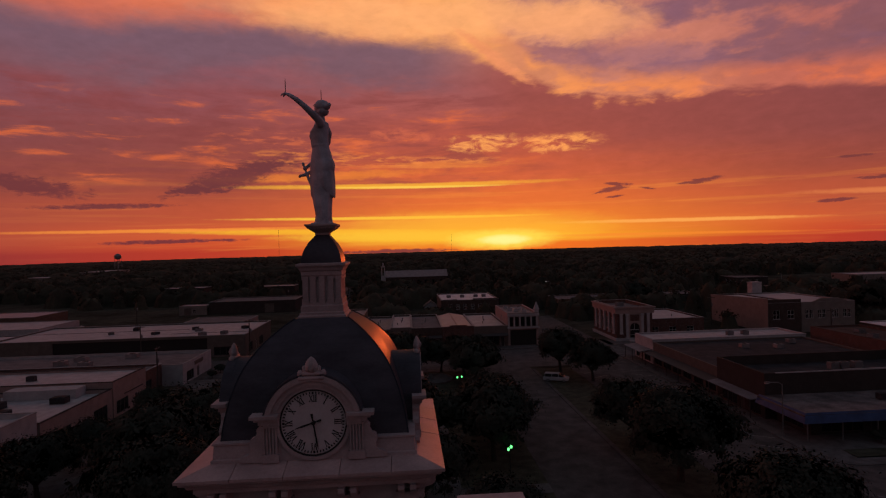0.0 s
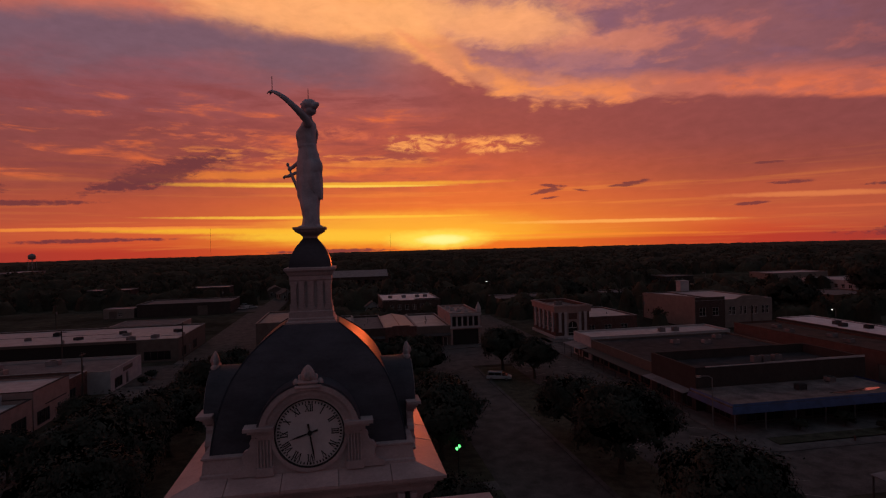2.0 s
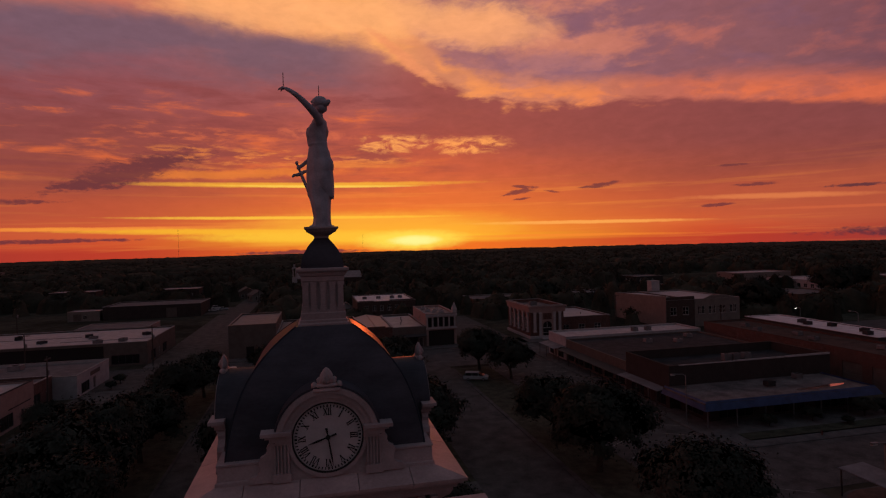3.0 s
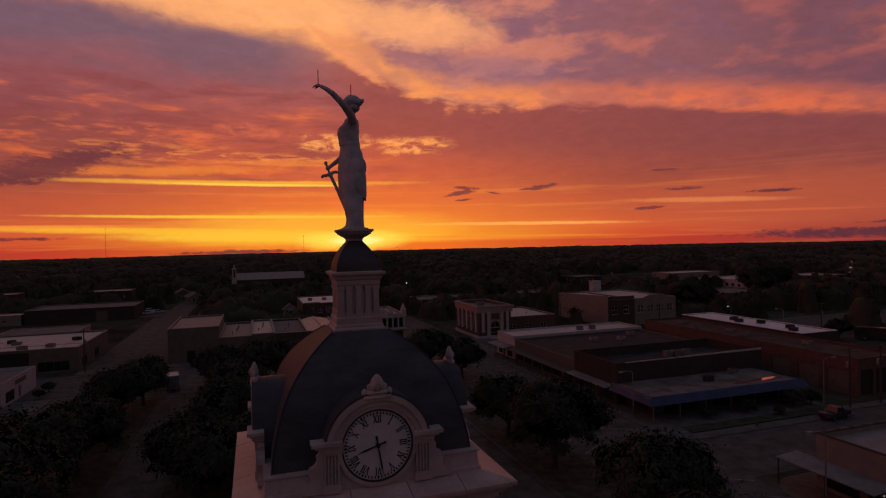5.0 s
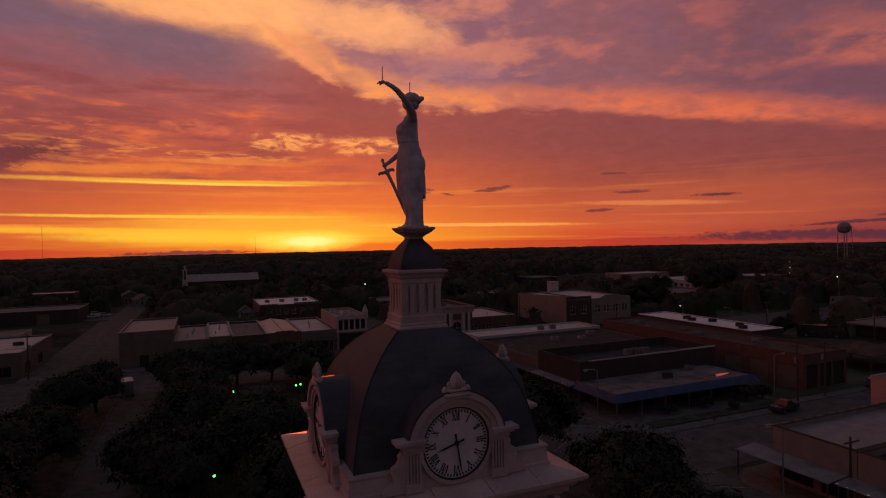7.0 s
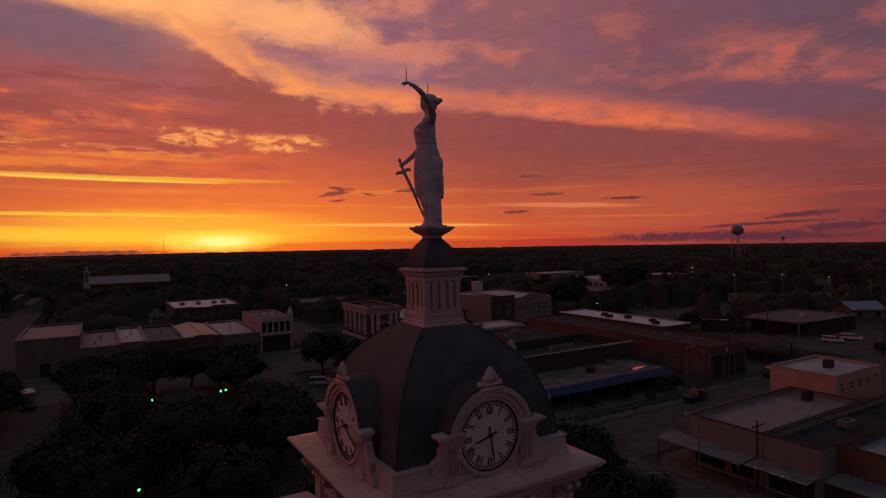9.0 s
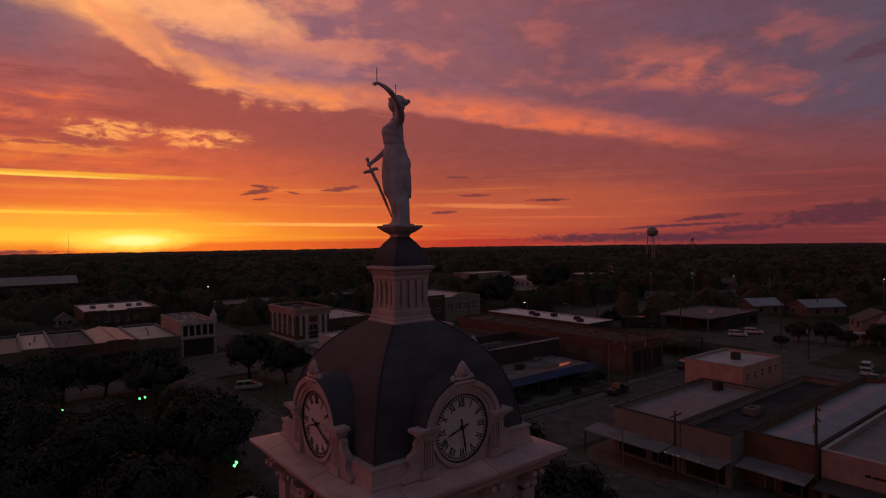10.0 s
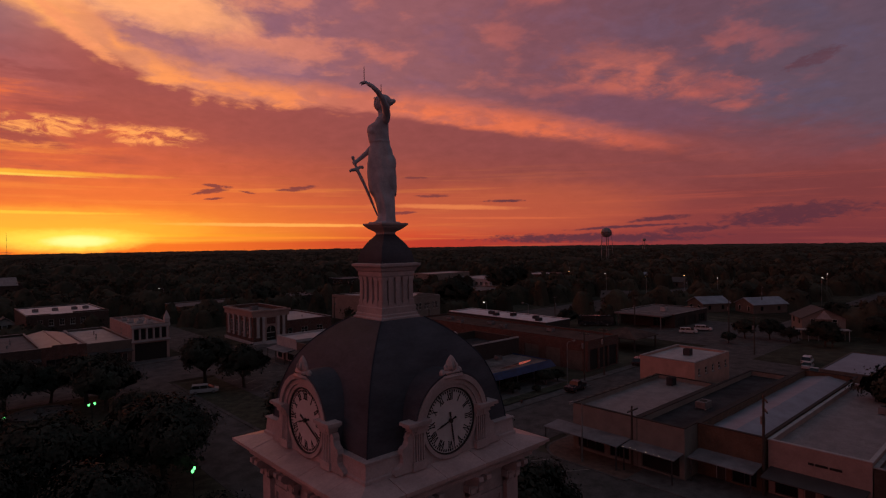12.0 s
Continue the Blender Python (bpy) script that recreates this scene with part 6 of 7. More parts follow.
b = building("white_parapet_shop", "pinkish shop with white parapets and lettering on its front", 58.4, 92, 3.0, 12.0, 5.75, STUCCO_PINK, ROOF_PINK, 0.6, STUCCO_WHITE, category="shop", west=[(4, 7, 0.3, 2.6, "s"), (7.6, 8.7, 0.15, 2.5, "d"), (9.2, 11.4, 0.3, 2.6, "s")])
for y0, y1 in ((6.0, 6.5), (6.62, 7.7), (7.85, 8.9)):
    part("sign_bar", boxes((58.34, 58.40, 14.3 - y1, 14.3 - y0, 4.15, 4.38)), SHADE, b, "dark unreadable sign lettering")
awning(b, (55.4, 58.4, 3.2, 11.8), 3.0, AWNING_DARK, 0.3, "W")
roof_unit(80, 6, 5.15)
b = building("end_shop", "dark brick shop at the end of the block", 58.4, 92, -8, 2.9, 5.3, BRICK_DARK, ROOF_GREY, 0.5, category="shop", west=[(-6, 1.5, 0.3, 2.7, "s")])
b = building("metal_building", "low metal building with a pale sheet roof", 107, 128, 2, 20, 4.2, STUCCO_TAN, ROOF_METAL, 0.1, category="shed", cap=False, west=[(6, 10, 0.1, 3.2, "g")])
b = building("filling_station", "low station building with a wide pale flat roof", 159, 181, 71, 89, 4.2, STUCCO_DARK, ROOF_GREY, 0.2, category="station", south=[(161, 166, 0.3, 3, "o"), (168, 173, 0.3, 3, "o"), (175, 179.5, 0.3, 3, "s")], west=[(74, 78, 0.3, 2.8, "s")])
part("canopy_roof", boxes((153.5, 159.0, 72, 88, 3.75, 4.15)), ROOF_GREY, b, "flat pale canopy roof")
for x, y in ((154.2, 73), (154.2, 87)):
    part("canopy_post", boxes((x - 0.12, x + 0.12, y - 0.12, y + 0.12, 0, 3.76)), STEEL, b)
roof_unit(166, 78, 4.0, 1.6, 1.6, 1.4, ROOF_WHITE)
hs, M = house(170.5, 37, 10, 9, 5.6, 2.4, -58, STUCCO_CREAM, SHINGLE, "two-storey cream Victorian house with a porch and dark roof")
part("porch_roof", boxes((-6.8, 5.4, -7.2, -4.5, 2.75, 2.95)), STUCCO_WHITE, hs, at=M)
part("front_gable", prism([(-1.8, 5.4), (1.8, 5.4), (0, 7.6)], -5.1, -1.0), STUCCO_WHITE, hs, at=M)
for i in range(6):
    part("porch_post", boxes((-6.6 + i * 2.3, -6.45 + i * 2.3, -7.0, -6.85, 0, 2.75)), STUCCO_WHITE, hs, at=M)
gz = thing("pavilion", "open pavilion with a brown hipped roof on posts", "pavilion", (123, 66, 0))
part("pavilion_roof", square_loft([(5.6, 3.0), (5.6, 3.15), (0.6, 4.9)], shift=(123, 66)), ROOF_RED, gz)
for dx, dy in ((-5, -5), (5, -5), (5, 5), (-5, 5)):
    part("post", boxes((123 + dx - 0.15, 123 + dx + 0.15, 66 + dy - 0.15, 66 + dy + 0.15, 0, 3.05)), WOOD_POLE, gz)
TAKEN.append((119, 133, 57, 71))
for x0, x1, y0, y1, h, wm, rmat, lab in ((174, 196, 167, 187, 5.0, BRICK_BROWN, ROOF_GREY, "low brown brick hall with a grey roof"),
                                         (235, 268, 218, 250, 4.6, STUCCO_WHITE, ROOF_WHITE, "distant white store with a bright roof"), (228, 262, 262, 280, 6.5, STUCCO_CREAM, ROOF_WHITE, "distant pale store with a bright roof"),
                                         (268, 290, 205, 225, 6.2, BRICK_RED, ROOF_WHITE, "distant red brick store"), (60, 90, 205, 222, 5.0, BRICK_BROWN, ROOF_GREY, "low brown brick store with a grey roof"),
                                         (98, 122, 216, 230, 4.4, STUCCO_DARK, ROOF_GREY, "low tan store with a grey roof"), (152, 170, 240, 252, 4.0, BRICK_BROWN, ROOF_PINK, "distant brown brick hall with a pale roof"),
                                         (188, 206, 300, 318, 4.2, STUCCO_DARK, ROOF_GREY, "distant dark hall with a grey roof")):
    building("store" if "store" in lab else "hall", lab, x0, x1, y0, y1, h, wm, rmat, 0.3, category="store" if "store" in lab else "hall", south=[(x0 + 2 + i * 4, x0 + 4 + i * 4, 1, 2.8, "w") for i in range(3)], west=[(y0 + 2 + i * 4, y0 + 4 + i * 4, 1, 2.8, "w") for i in range(3)])
for x, y, w, d, h, rise, turn, wm, rmat, lab in ((217, 67, 9, 14, 3.2, 2.0, 60, STUCCO_TAN, ROOF_METAL, "tan cottage with a pale metal roof"), (208, 82, 9, 11, 3.2, 2.0, 60, STUCCO_TAN, ROOF_METAL, "tan cottage with a pale metal roof"),
                                                 (-38, 322, 9, 12, 3.4, 2.4, 10, STUCCO_TAN, SHINGLE, "tan cottage with a dark roof"), (-30, 300, 8, 10, 3.2, 2.2, 20, STUCCO_CREAM, SHINGLE, "cream cottage with a dark roof"),
                                                 (205, 118, 9, 12, 3.2, 2.3, 30, STUCCO_TAN, SHINGLE, "tan cottage with a dark roof"), (60, 330, 10, 12, 3.2, 2.2, 0, STUCCO_TAN, SHINGLE, "tan cottage with a dark roof"),
                                                 (100, 300, 9, 12, 3.2, 2.2, 40, STUCCO_CREAM, ROOF_METAL, "cream cottage with a pale roof"), (-170, 340, 9, 12, 3.2, 2.2, 20, STUCCO_CREAM, SHINGLE, "cream cottage with a dark roof"),
                                                 (-210, 260, 9, 12, 3.2, 2.2, 70, STUCCO_TAN, SHINGLE, "tan cottage with a dark roof"), (300, 140, 10, 12, 3.2, 2.2, 10, STUCCO_TAN, SHINGLE, "tan cottage with a dark roof"),
                                                 (270, 30, 10, 12, 3.2, 2.2, 100, STUCCO_CREAM, SHINGLE, "cream cottage with a dark roof"), (330, 180, 10, 14, 3.4, 2.2, 10, STUCCO_WHITE, ROOF_METAL, "white cottage with a pale roof")):
    house(x, y, w, d, h, rise, turn, wm, rmat, lab)

# ---------------------------------------------------------------- vehicles
def vehicle(kind, paint, x, y, turn, label):
    """A parked car, van or pickup, built from its side outline; it points along its own +x."""
    v = thing({"van": "minivan", "car": "car", "pickup": "pickup_truck", "suv": "car", "bus": "coach"}[kind], label, "vehicle", (x, y, 0.03), "parked vehicles", turn)
    M = pose(x, y, 0.03, 0, 0, turn)
    L, W, H, lower, cabin = {
        "van": (4.9, 1.9, 1.75, [(-2.4, 0.35), (2.35, 0.35), (2.45, 0.6), (2.35, 0.85), (1.5, 1.02), (-2.42, 1.02), (-2.45, 0.6)], [(1.75, 0.94), (0.62, 1.52), (0.2, 1.60), (-1.75, 1.60), (-2.1, 1.48), (-2.42, 0.98)]),
        "car": (4.5, 1.75, 1.42, [(-2.2, 0.32), (2.15, 0.32), (2.25, 0.55), (2.1, 0.78), (1.0, 0.90), (-1.6, 0.92), (-2.2, 0.85), (-2.25, 0.55)], [(1.0, 0.88), (0.25, 1.36), (-0.2, 1.42), (-0.9, 1.40), (-1.6, 0.9)]),
        "suv": (4.6, 1.85, 1.72, [(-2.2, 0.4), (2.2, 0.4), (2.3, 0.65), (2.2, 0.95), (1.2, 1.05), (-2.25, 1.05), (-2.3, 0.6)], [(1.2, 1.03), (0.55, 1.66), (0.3, 1.72), (-1.9, 1.70), (-2.2, 1.03)]),
        "pickup": (5.4, 1.9, 1.78, [(-2.65, 0.5), (2.6, 0.5), (2.7, 0.75), (2.6, 1.02), (1.4, 1.12), (-2.65, 1.12), (-2.7, 0.7)], [(1.35, 1.1), (0.75, 1.68), (0.5, 1.76), (-0.5, 1.76), (-0.75, 1.1)]),
        "bus": (11.0, 2.5, 3.2, [(-5.4, 0.4), (5.4, 0.4), (5.5, 0.9), (5.45, 1.5), (-5.5, 1.5), (-5.5, 0.9)], [(5.42, 1.48), (5.2, 3.0), (4.9, 3.2), (-5.3, 3.2), (-5.48, 3.0), (-5.48, 1.48)])}[kind]
    bm = prism(lower, -W / 2, W / 2)
    bmesh.ops.bevel(bm, geom=[e for e in bm.edges], offset=0.06, segments=2, affect="EDGES")
    part("body", bm, paint, v, at=M, shade=False)
    bm = prism(cabin, -W / 2 + 0.08, W / 2 - 0.08)
    top = max(z for _, z in cabin)
    for vert in bm.verts:
        if vert.co.z > top - 0.25:
            vert.co.y *= 0.86
    part("window_band", bm, GLASS, v, at=M)
    roofpts = [(px, pz) for px, pz in cabin if pz > top - 0.2]
    x0, x1 = min(p[0] for p in roofpts), max(p[0] for p in roofpts)
    part("car_roof", boxes((x0, x1, -W / 2 + 0.2, W / 2 - 0.2, top - 0.05, top + 0.03), bevel=0.02), paint, v, at=M)
    for px in (x0 + 0.05, (x0 + x1) / 2, x1 - 0.05):
        for s in (-1, 1):
            part("pillar", tube(bmesh.new(), [(px * 1.02, s * (W / 2 - 0.07), lower[3][1] + 0.05), (px, s * (W / 2 - 0.2), top)], [0.05, 0.05], 4), paint, v, at=M)
    r = 0.33 if kind != "bus" else 0.48
    for px in (L * 0.31, -L * 0.30):
        for s in (-1, 1):
            T = M @ Matrix.Translation((px, s * (W / 2 - 0.1), r)) @ Matrix.Rotation(math.pi / 2, 4, "X")
            wheel = part("wheel", lathe([(r * 0.8, -0.11), (r, -0.09), (r, 0.09), (r * 0.8, 0.11)], 14), TYRE, v, at=T)
            part("rim", lathe([(r * 0.6, -0.12), (r * 0.6, 0.12)], 10), STEEL, wheel, at=T)
    for s in (-1, 1):
        part("headlight", boxes((L / 2 - 0.14, L / 2 - 0.03, s * W * 0.36 - 0.16, s * W * 0.36 + 0.16, 0.62, 0.76)), FRAME, v, at=M)
        part("tail_light", boxes((-L / 2 + 0.0, -L / 2 + 0.1, s * W * 0.40 - 0.1, s * W * 0.40 + 0.1, 0.7, 0.92)), BRICK_RED, v, at=M)


vehicle("van", CAR_SILVER, 30.2, 97.0, -22, "silver minivan parked beside the grass strip")
vehicle("pickup", CAR_DARK, 79.0, 50.6, 8, "dark pickup parked by the kerb")
vehicle("suv", CAR_DARK, 106.0, 53.4, 20, "dark grey car parked by the garage")
for x, y, k, paint, turn in ((153.2, 64.3, "van", CAR_WHITE, -62), (160.4, 63.2, "van", CAR_WHITE, -62), (121.5, 24.6, "car", CAR_SILVER, 8), (126.5, 27.2, "car", CAR_SILVER, 8), (131.5, 28.6, "suv", CAR_WHITE, 8),
                             (-44.4, 256, "car", CAR_WHITE, 10), (-41, 259.5, "car", CAR_SILVER, 12), (-44.6, 264, "suv", CAR_WHITE, 15), (-126, 205, "car", CAR_SILVER, 30), (-120, 207, "car", CAR_WHITE, 30)):
    vehicle(k, paint, x, y, turn, {"van": "pale minivan", "car": "pale saloon car", "suv": "pale estate car"}[k] + " standing in a car park")

truck = thing("box_truck", "pale box truck parked at the roadside under a tree", "truck", (-17.4, 110.0, 0.03), "parked vehicles", 100)
M = pose(-17.4, 110.0, 0.03, 0, 0, 100)
part("cargo_box", boxes((-2.6, 1.3, -1.1, 1.1, 0.75, 3.2), bevel=0.04), CAR_SILVER, truck, at=M)
cab = part("cab", prism([(1.35, 0.5), (3.0, 0.5), (3.0, 1.15), (2.65, 1.3), (2.2, 2.1), (1.35, 2.15)], -0.98, 0.98), CAR_WHITE, truck, at=M)
part("windscreen", prism([(2.68, 1.34), (2.72, 1.34), (2.30, 2.06), (2.26, 2.06)], -0.85, 0.85), GLASS, cab, at=M)
part("chassis", boxes((-2.5, 2.8, -0.45, 0.45, 0.45, 0.75)), ROD, truck, at=M)
part("rear_door", boxes((-2.66, -2.605, -1.0, 1.0, 0.85, 3.1)), AWNING, truck, at=M)
for px in (-1.7, 2.1):
    for sd in (-1, 1):
        T = M @ Matrix.Translation((px, sd * 0.92, 0.42)) @ Matrix.Rotation(math.pi / 2, 4, "X")
        part("wheel", lathe([(0.34, -0.13), (0.42, -0.11), (0.42, 0.11), (0.34, 0.13)], 14), TYRE, truck, at=T)
vehicle("bus", CAR_DARK, 148.5, 91.5, -52, "dark coach standing beside the station")

# ---------------------------------------------------------------- poles, lamps, tanks
def utility_pole(x, y, h, turn=0, arms=1):
    p = thing("utility_pole", "dark wooden utility pole with a crossarm and insulators", "utility pole", (x, y, 0), "utility poles", turn)
    M = pose(x, y, 0, 0, 0, turn)
    part("shaft", lathe([(0.17, -0.3), (0.15, h * 0.5), (0.10, h)], 10), WOOD_POLE, p, at=M)
    for i in range(arms):
        z = h - 0.5 - i * 1.1
        arm = part("crossarm", boxes((-1.15, 1.15, -0.17, -0.07, z - 0.07, z + 0.07)), WOOD_POLE, p, at=M)
        for k in (-1.0, -0.5, 0.5, 1.0):
            part("insulator", lathe([(0.03, z + 0.07), (0.06, z + 0.12), (0.03, z + 0.22)], 8, (k, -0.12)), STEEL, arm, at=M)
    part("transformer", lathe([(0.05, h - 3.3), (0.24, h - 3.2), (0.24, h - 2.4), (0.1, h - 2.3)], 12, (0.32, 0)), STEEL, p, at=M)


for x, y, h, turn, arms in ((57.4, 12.1, 10.7, 30, 2), (-38.3, 135.0, 9.8, 0, 1), (-45.6, 98.5, 9.6, 90, 1), (104.0, 119.8, 9.2, 0, 1), (86.0, 53.4, 9.5, 90, 1), (92.5, 53.2, 9.5, 90, 1), (-64, 132.8, 9.5, 0, 1), (-88, 104, 9.5, 90, 1),
                            (150, 79, 9.5, 40, 1), (163, 57, 9.5, 40, 1), (96.0, 160.0, 9.0, 0, 1), (139, 100, 9.5, 0, 1), (215, 66, 9.5, 30, 1), (-26, 262, 9.0, 0, 1), (-58, 280, 9.0, 0, 1), (-100, 210, 9.0, 0, 1), (55, 25.8, 7.2, 0, 1), (134, 40, 9.0, 90, 1)):
    utility_pole(x, y, h, turn, arms)


def street_lamp(x, y, h, turn, lit=None):
    p = thing("street_lamp", "slim metal street lamp with a bent arm" + (", lit" if lit else ", unlit"), "street lamp", (x, y, 0), "street lamps", turn)
    M = pose(x, y, 0, 0, 0, turn)
    part("mast", lathe([(0.14, -0.2), (0.12, 0.5), (0.09, 0.6), (0.06, h)], 8), STEEL, p, at=M)
    part("arm", tube(bmesh.new(), [(0, 0, h - 0.1), (0.5, 0, h + 0.25), (1.9, 0, h + 0.3)], [0.05, 0.045, 0.04], 6), STEEL, p, at=M)
    head = part("lamp_head", boxes((1.7, 2.45, -0.15, 0.15, h + 0.22, h + 0.38), bevel=0.03), STEEL, p, at=M)
    part("lens", boxes((1.85, 2.4, -0.12, 0.12, h + 0.14, h + 0.215)), lit or FRAME, head, at=M)


street_lamp(80.4, 53.3, 8.0, 0)
street_lamp(51.6, 61.0, 7.2, 180)
street_lamp(51.6, 30.5, 7.5, 180)
street_lamp(126, 100, 8.0, 90)
for x, y, h, lit in ((216.1, 110.9, 11, LAMP_AMBER), (234.6, 103.3, 11, LAMP_AMBER), (225, 85.5, 11, LAMP_WHITE), (273.5, 60.7, 11, LAMP_WHITE), (249.1, 56.3, 11, LAMP_WHITE), (226.5, 136.4, 11, LAMP_WHITE), (269.6, 187.4, 11, LAMP_WHITE),
                     (233.3, 161.2, 11, LAMP_AMBER), (129.9, 120.8, 6.8, LAMP_WHITE), (70.4, 259.1, 8, LAMP_WHITE), (335, 235, 11, LAMP_AMBER), (180, 250, 9, LAMP_AMBER)):
    street_lamp(x, y, h, 200, lit)


def garden_lamp(x, y, globes, z=4.0, turn=0.0):
    p = thing("garden_lamp", "dark post lamp on the lawn with glowing green glass", "garden lamp", (x, y, 0.1), "garden lamps", turn)
    M = pose(x, y, 0.1, 0, 0, turn)
    part("post", lathe([(0.16, 0), (0.14, 0.4), (0.06, 0.5), (0.05, z - 0.15)], 10), ROD, p, at=M)
    for i in range(globes):
        dx = (i - (globes - 1) / 2) * 0.85
        part("arm", tube(bmesh.new(), [(0, 0, z - 0.4), (dx * 0.6, 0, z - 0.45), (dx, 0, z - 0.2)], [0.03, 0.03, 0.03], 6), ROD, p, at=M)
        part("globe", lathe([(0.06, z - 0.18), (0.13, z - 0.1), (0.155, z), (0.12, z + 0.11), (0.04, z + 0.17)], 12, (dx, 0)), LAMP_GREEN, p, "glowing green glass globe", at=M)


garden_lamp(12.85, 51.2, 2, 3.9, 60)
garden_lamp(-3.5, 52.4, 2, 3.9, -60)
garden_lamp(10.5, 87.0, 2, 3.9, 20)
garden_lamp(0.3, 87.3, 1, 3.9, 0)
hy = thing("hydrant", "small dark fire hydrant at the kerb", "hydrant", (65.6, 51.8, 0.0))
part("barrel", lathe([(0.17, 0.0), (0.17, 0.06), (0.12, 0.1), (0.12, 0.62), (0.15, 0.66), (0.10, 0.8), (0.03, 0.86)], 12, (65.6, 51.8)), BRICK_RED, hy)
part("outlet", tube(bmesh.new(), [(65.38, 51.8, 0.45), (65.82, 51.8, 0.45)], [0.06, 0.06], 8), BRICK_RED, hy)


def water_tower(x, y, z0, h, r, legs=5):
    """A round tank on splayed legs with a centre riser and braces."""
    w = thing("water_tower", "pale round water tank on tall legs above the trees", "water tower", (x, y, z0), "water towers")
    M = pose(x, y, z0)
    part("tank", lathe([(r * 0.15, h - r * 0.95), (r * 0.65, h - r * 0.8), (r * 0.95, h - r * 0.45), (r, h), (r * 0.95, h + r * 0.3), (r * 0.7, h + r * 0.62), (r * 0.3, h + r * 0.82), (r * 0.05, h + r * 0.9)], 24), TANK, w, at=M, shade=True)
    part("catwalk", lathe([(r * 1.12, h - 0.3), (r * 1.12, h + 0.5), (r * 0.99, h + 0.5), (r * 0.99, h - 0.3)], 24), STEEL, w, at=M)
    part("riser", lathe([(0.5, 0), (0.4, h - r * 0.9)], 10), TANK, w, at=M)
    for i in range(legs):
        a = 2 * math.pi * i / legs + 0.3
        b2 = 2 * math.pi * (i + 1) / legs + 0.3
        part("leg", tube(bmesh.new(), [(r * 1.25 * math.cos(a), r * 1.25 * math.sin(a), 0), (r * 0.97 * math.cos(a), r * 0.97 * math.sin(a), h)], [0.26, 0.22], 8), TANK, w, at=M)
        part("brace", tube(bmesh.new(), [(r * 1.12 * math.cos(a), r * 1.12 * math.sin(a), h * 0.45), (r * 1.12 * math.cos(b2), r * 1.12 * math.sin(b2), h * 0.45)], [0.14, 0.14], 6), STEEL, w, at=M)


water_tower(585, 360, -1.5, 36.2, 6.1)
water_tower(-465, 950, -3.5, 27.0, 5.2)
water_tower(1150, 620, -5.0, 29.0, 3.6)
for x, y, h in ((120, 1480, 62), (-316, 1450, 84)):
    tm = thing("radio_mast", "thin dark lattice radio mast far off", "radio mast", (x, y, -6), "radio masts")
    M = pose(x, y, -6)
    for i in range(3):
        a = 2.1 * i
        part("leg", tube(bmesh.new(), [(0.5 * math.cos(a), 0.5 * math.sin(a), 0), (0.35 * math.cos(a), 0.35 * math.sin(a), h)], [0.12, 0.1], 4), ROD, tm, at=M)
    for i in range(int(h / 6)):
        part("ring_brace", lathe([(0.55, i * 6 + 3), (0.55, i * 6 + 3.25)], 3), ROD, tm, at=M)


# ---------------------------------------------------------------- trees
def leaf_quads(centres, sizes, rng2, per, leaf=(0.22, 0.42), hearts=None):
    """Many small leaf sprays scattered round clump centres, turned outwards: vertices, faces and normals."""
    n = len(centres) * per
    c = np.repeat(centres, per, axis=0) + rng2.normal(0, 1, (n, 3)) * np.repeat(sizes, per)[:, None] * np.array([0.55, 0.55, 0.42])
    out = (c - np.repeat(centres, per, axis=0)) / np.repeat(sizes, per)[:, None] + np.array([0, 0, 0.25])
    if hearts is not None:
        far = c - np.repeat(hearts, per, axis=0)
        out = out * 0.6 + 1.2 * far / np.linalg.norm(far, axis=1)[:, None]
    out += rng2.normal(0, 0.14, (n, 3))
    out /= np.linalg.norm(out, axis=1)[:, None]
    face = out + rng2.normal(0, 0.38, (n, 3))
    face /= np.linalg.norm(face, axis=1)[:, None]
    u = np.cross(face, rng2.normal(0, 1, (n, 3)))
    u /= np.linalg.norm(u, axis=1)[:, None]
    w = np.cross(u, face)
    s = (np.repeat(sizes, per) * rng2.uniform(leaf[0], leaf[1], n))[:, None]
    p = np.stack([c - u * s, c + w * s * 0.55, c + u * s, c - w * s * 0.55], axis=1).reshape(-1, 3)
    return p, np.arange(n * 4).reshape(-1, 4), np.repeat(out, 4, axis=0)


def mesh_from(name, verts, faces, normals, mat):
    me = bpy.data.meshes.new(name)
    me.vertices.add(len(verts))
    me.vertices.foreach_set("co", np.asarray(verts, dtype=np.float32).ravel())
    me.loops.add(faces.size)
    me.loops.foreach_set("vertex_index", faces.ravel().astype(np.int32))
    me.polygons.add(len(faces))
    me.polygons.foreach_set("loop_start", (np.arange(len(faces)) * faces.shape[1]).astype(np.int32))
    me.materials.append(mat)
    me.update(calc_edges=True)
    me.normals_split_custom_set_from_vertices(normals.tolist())
    return me


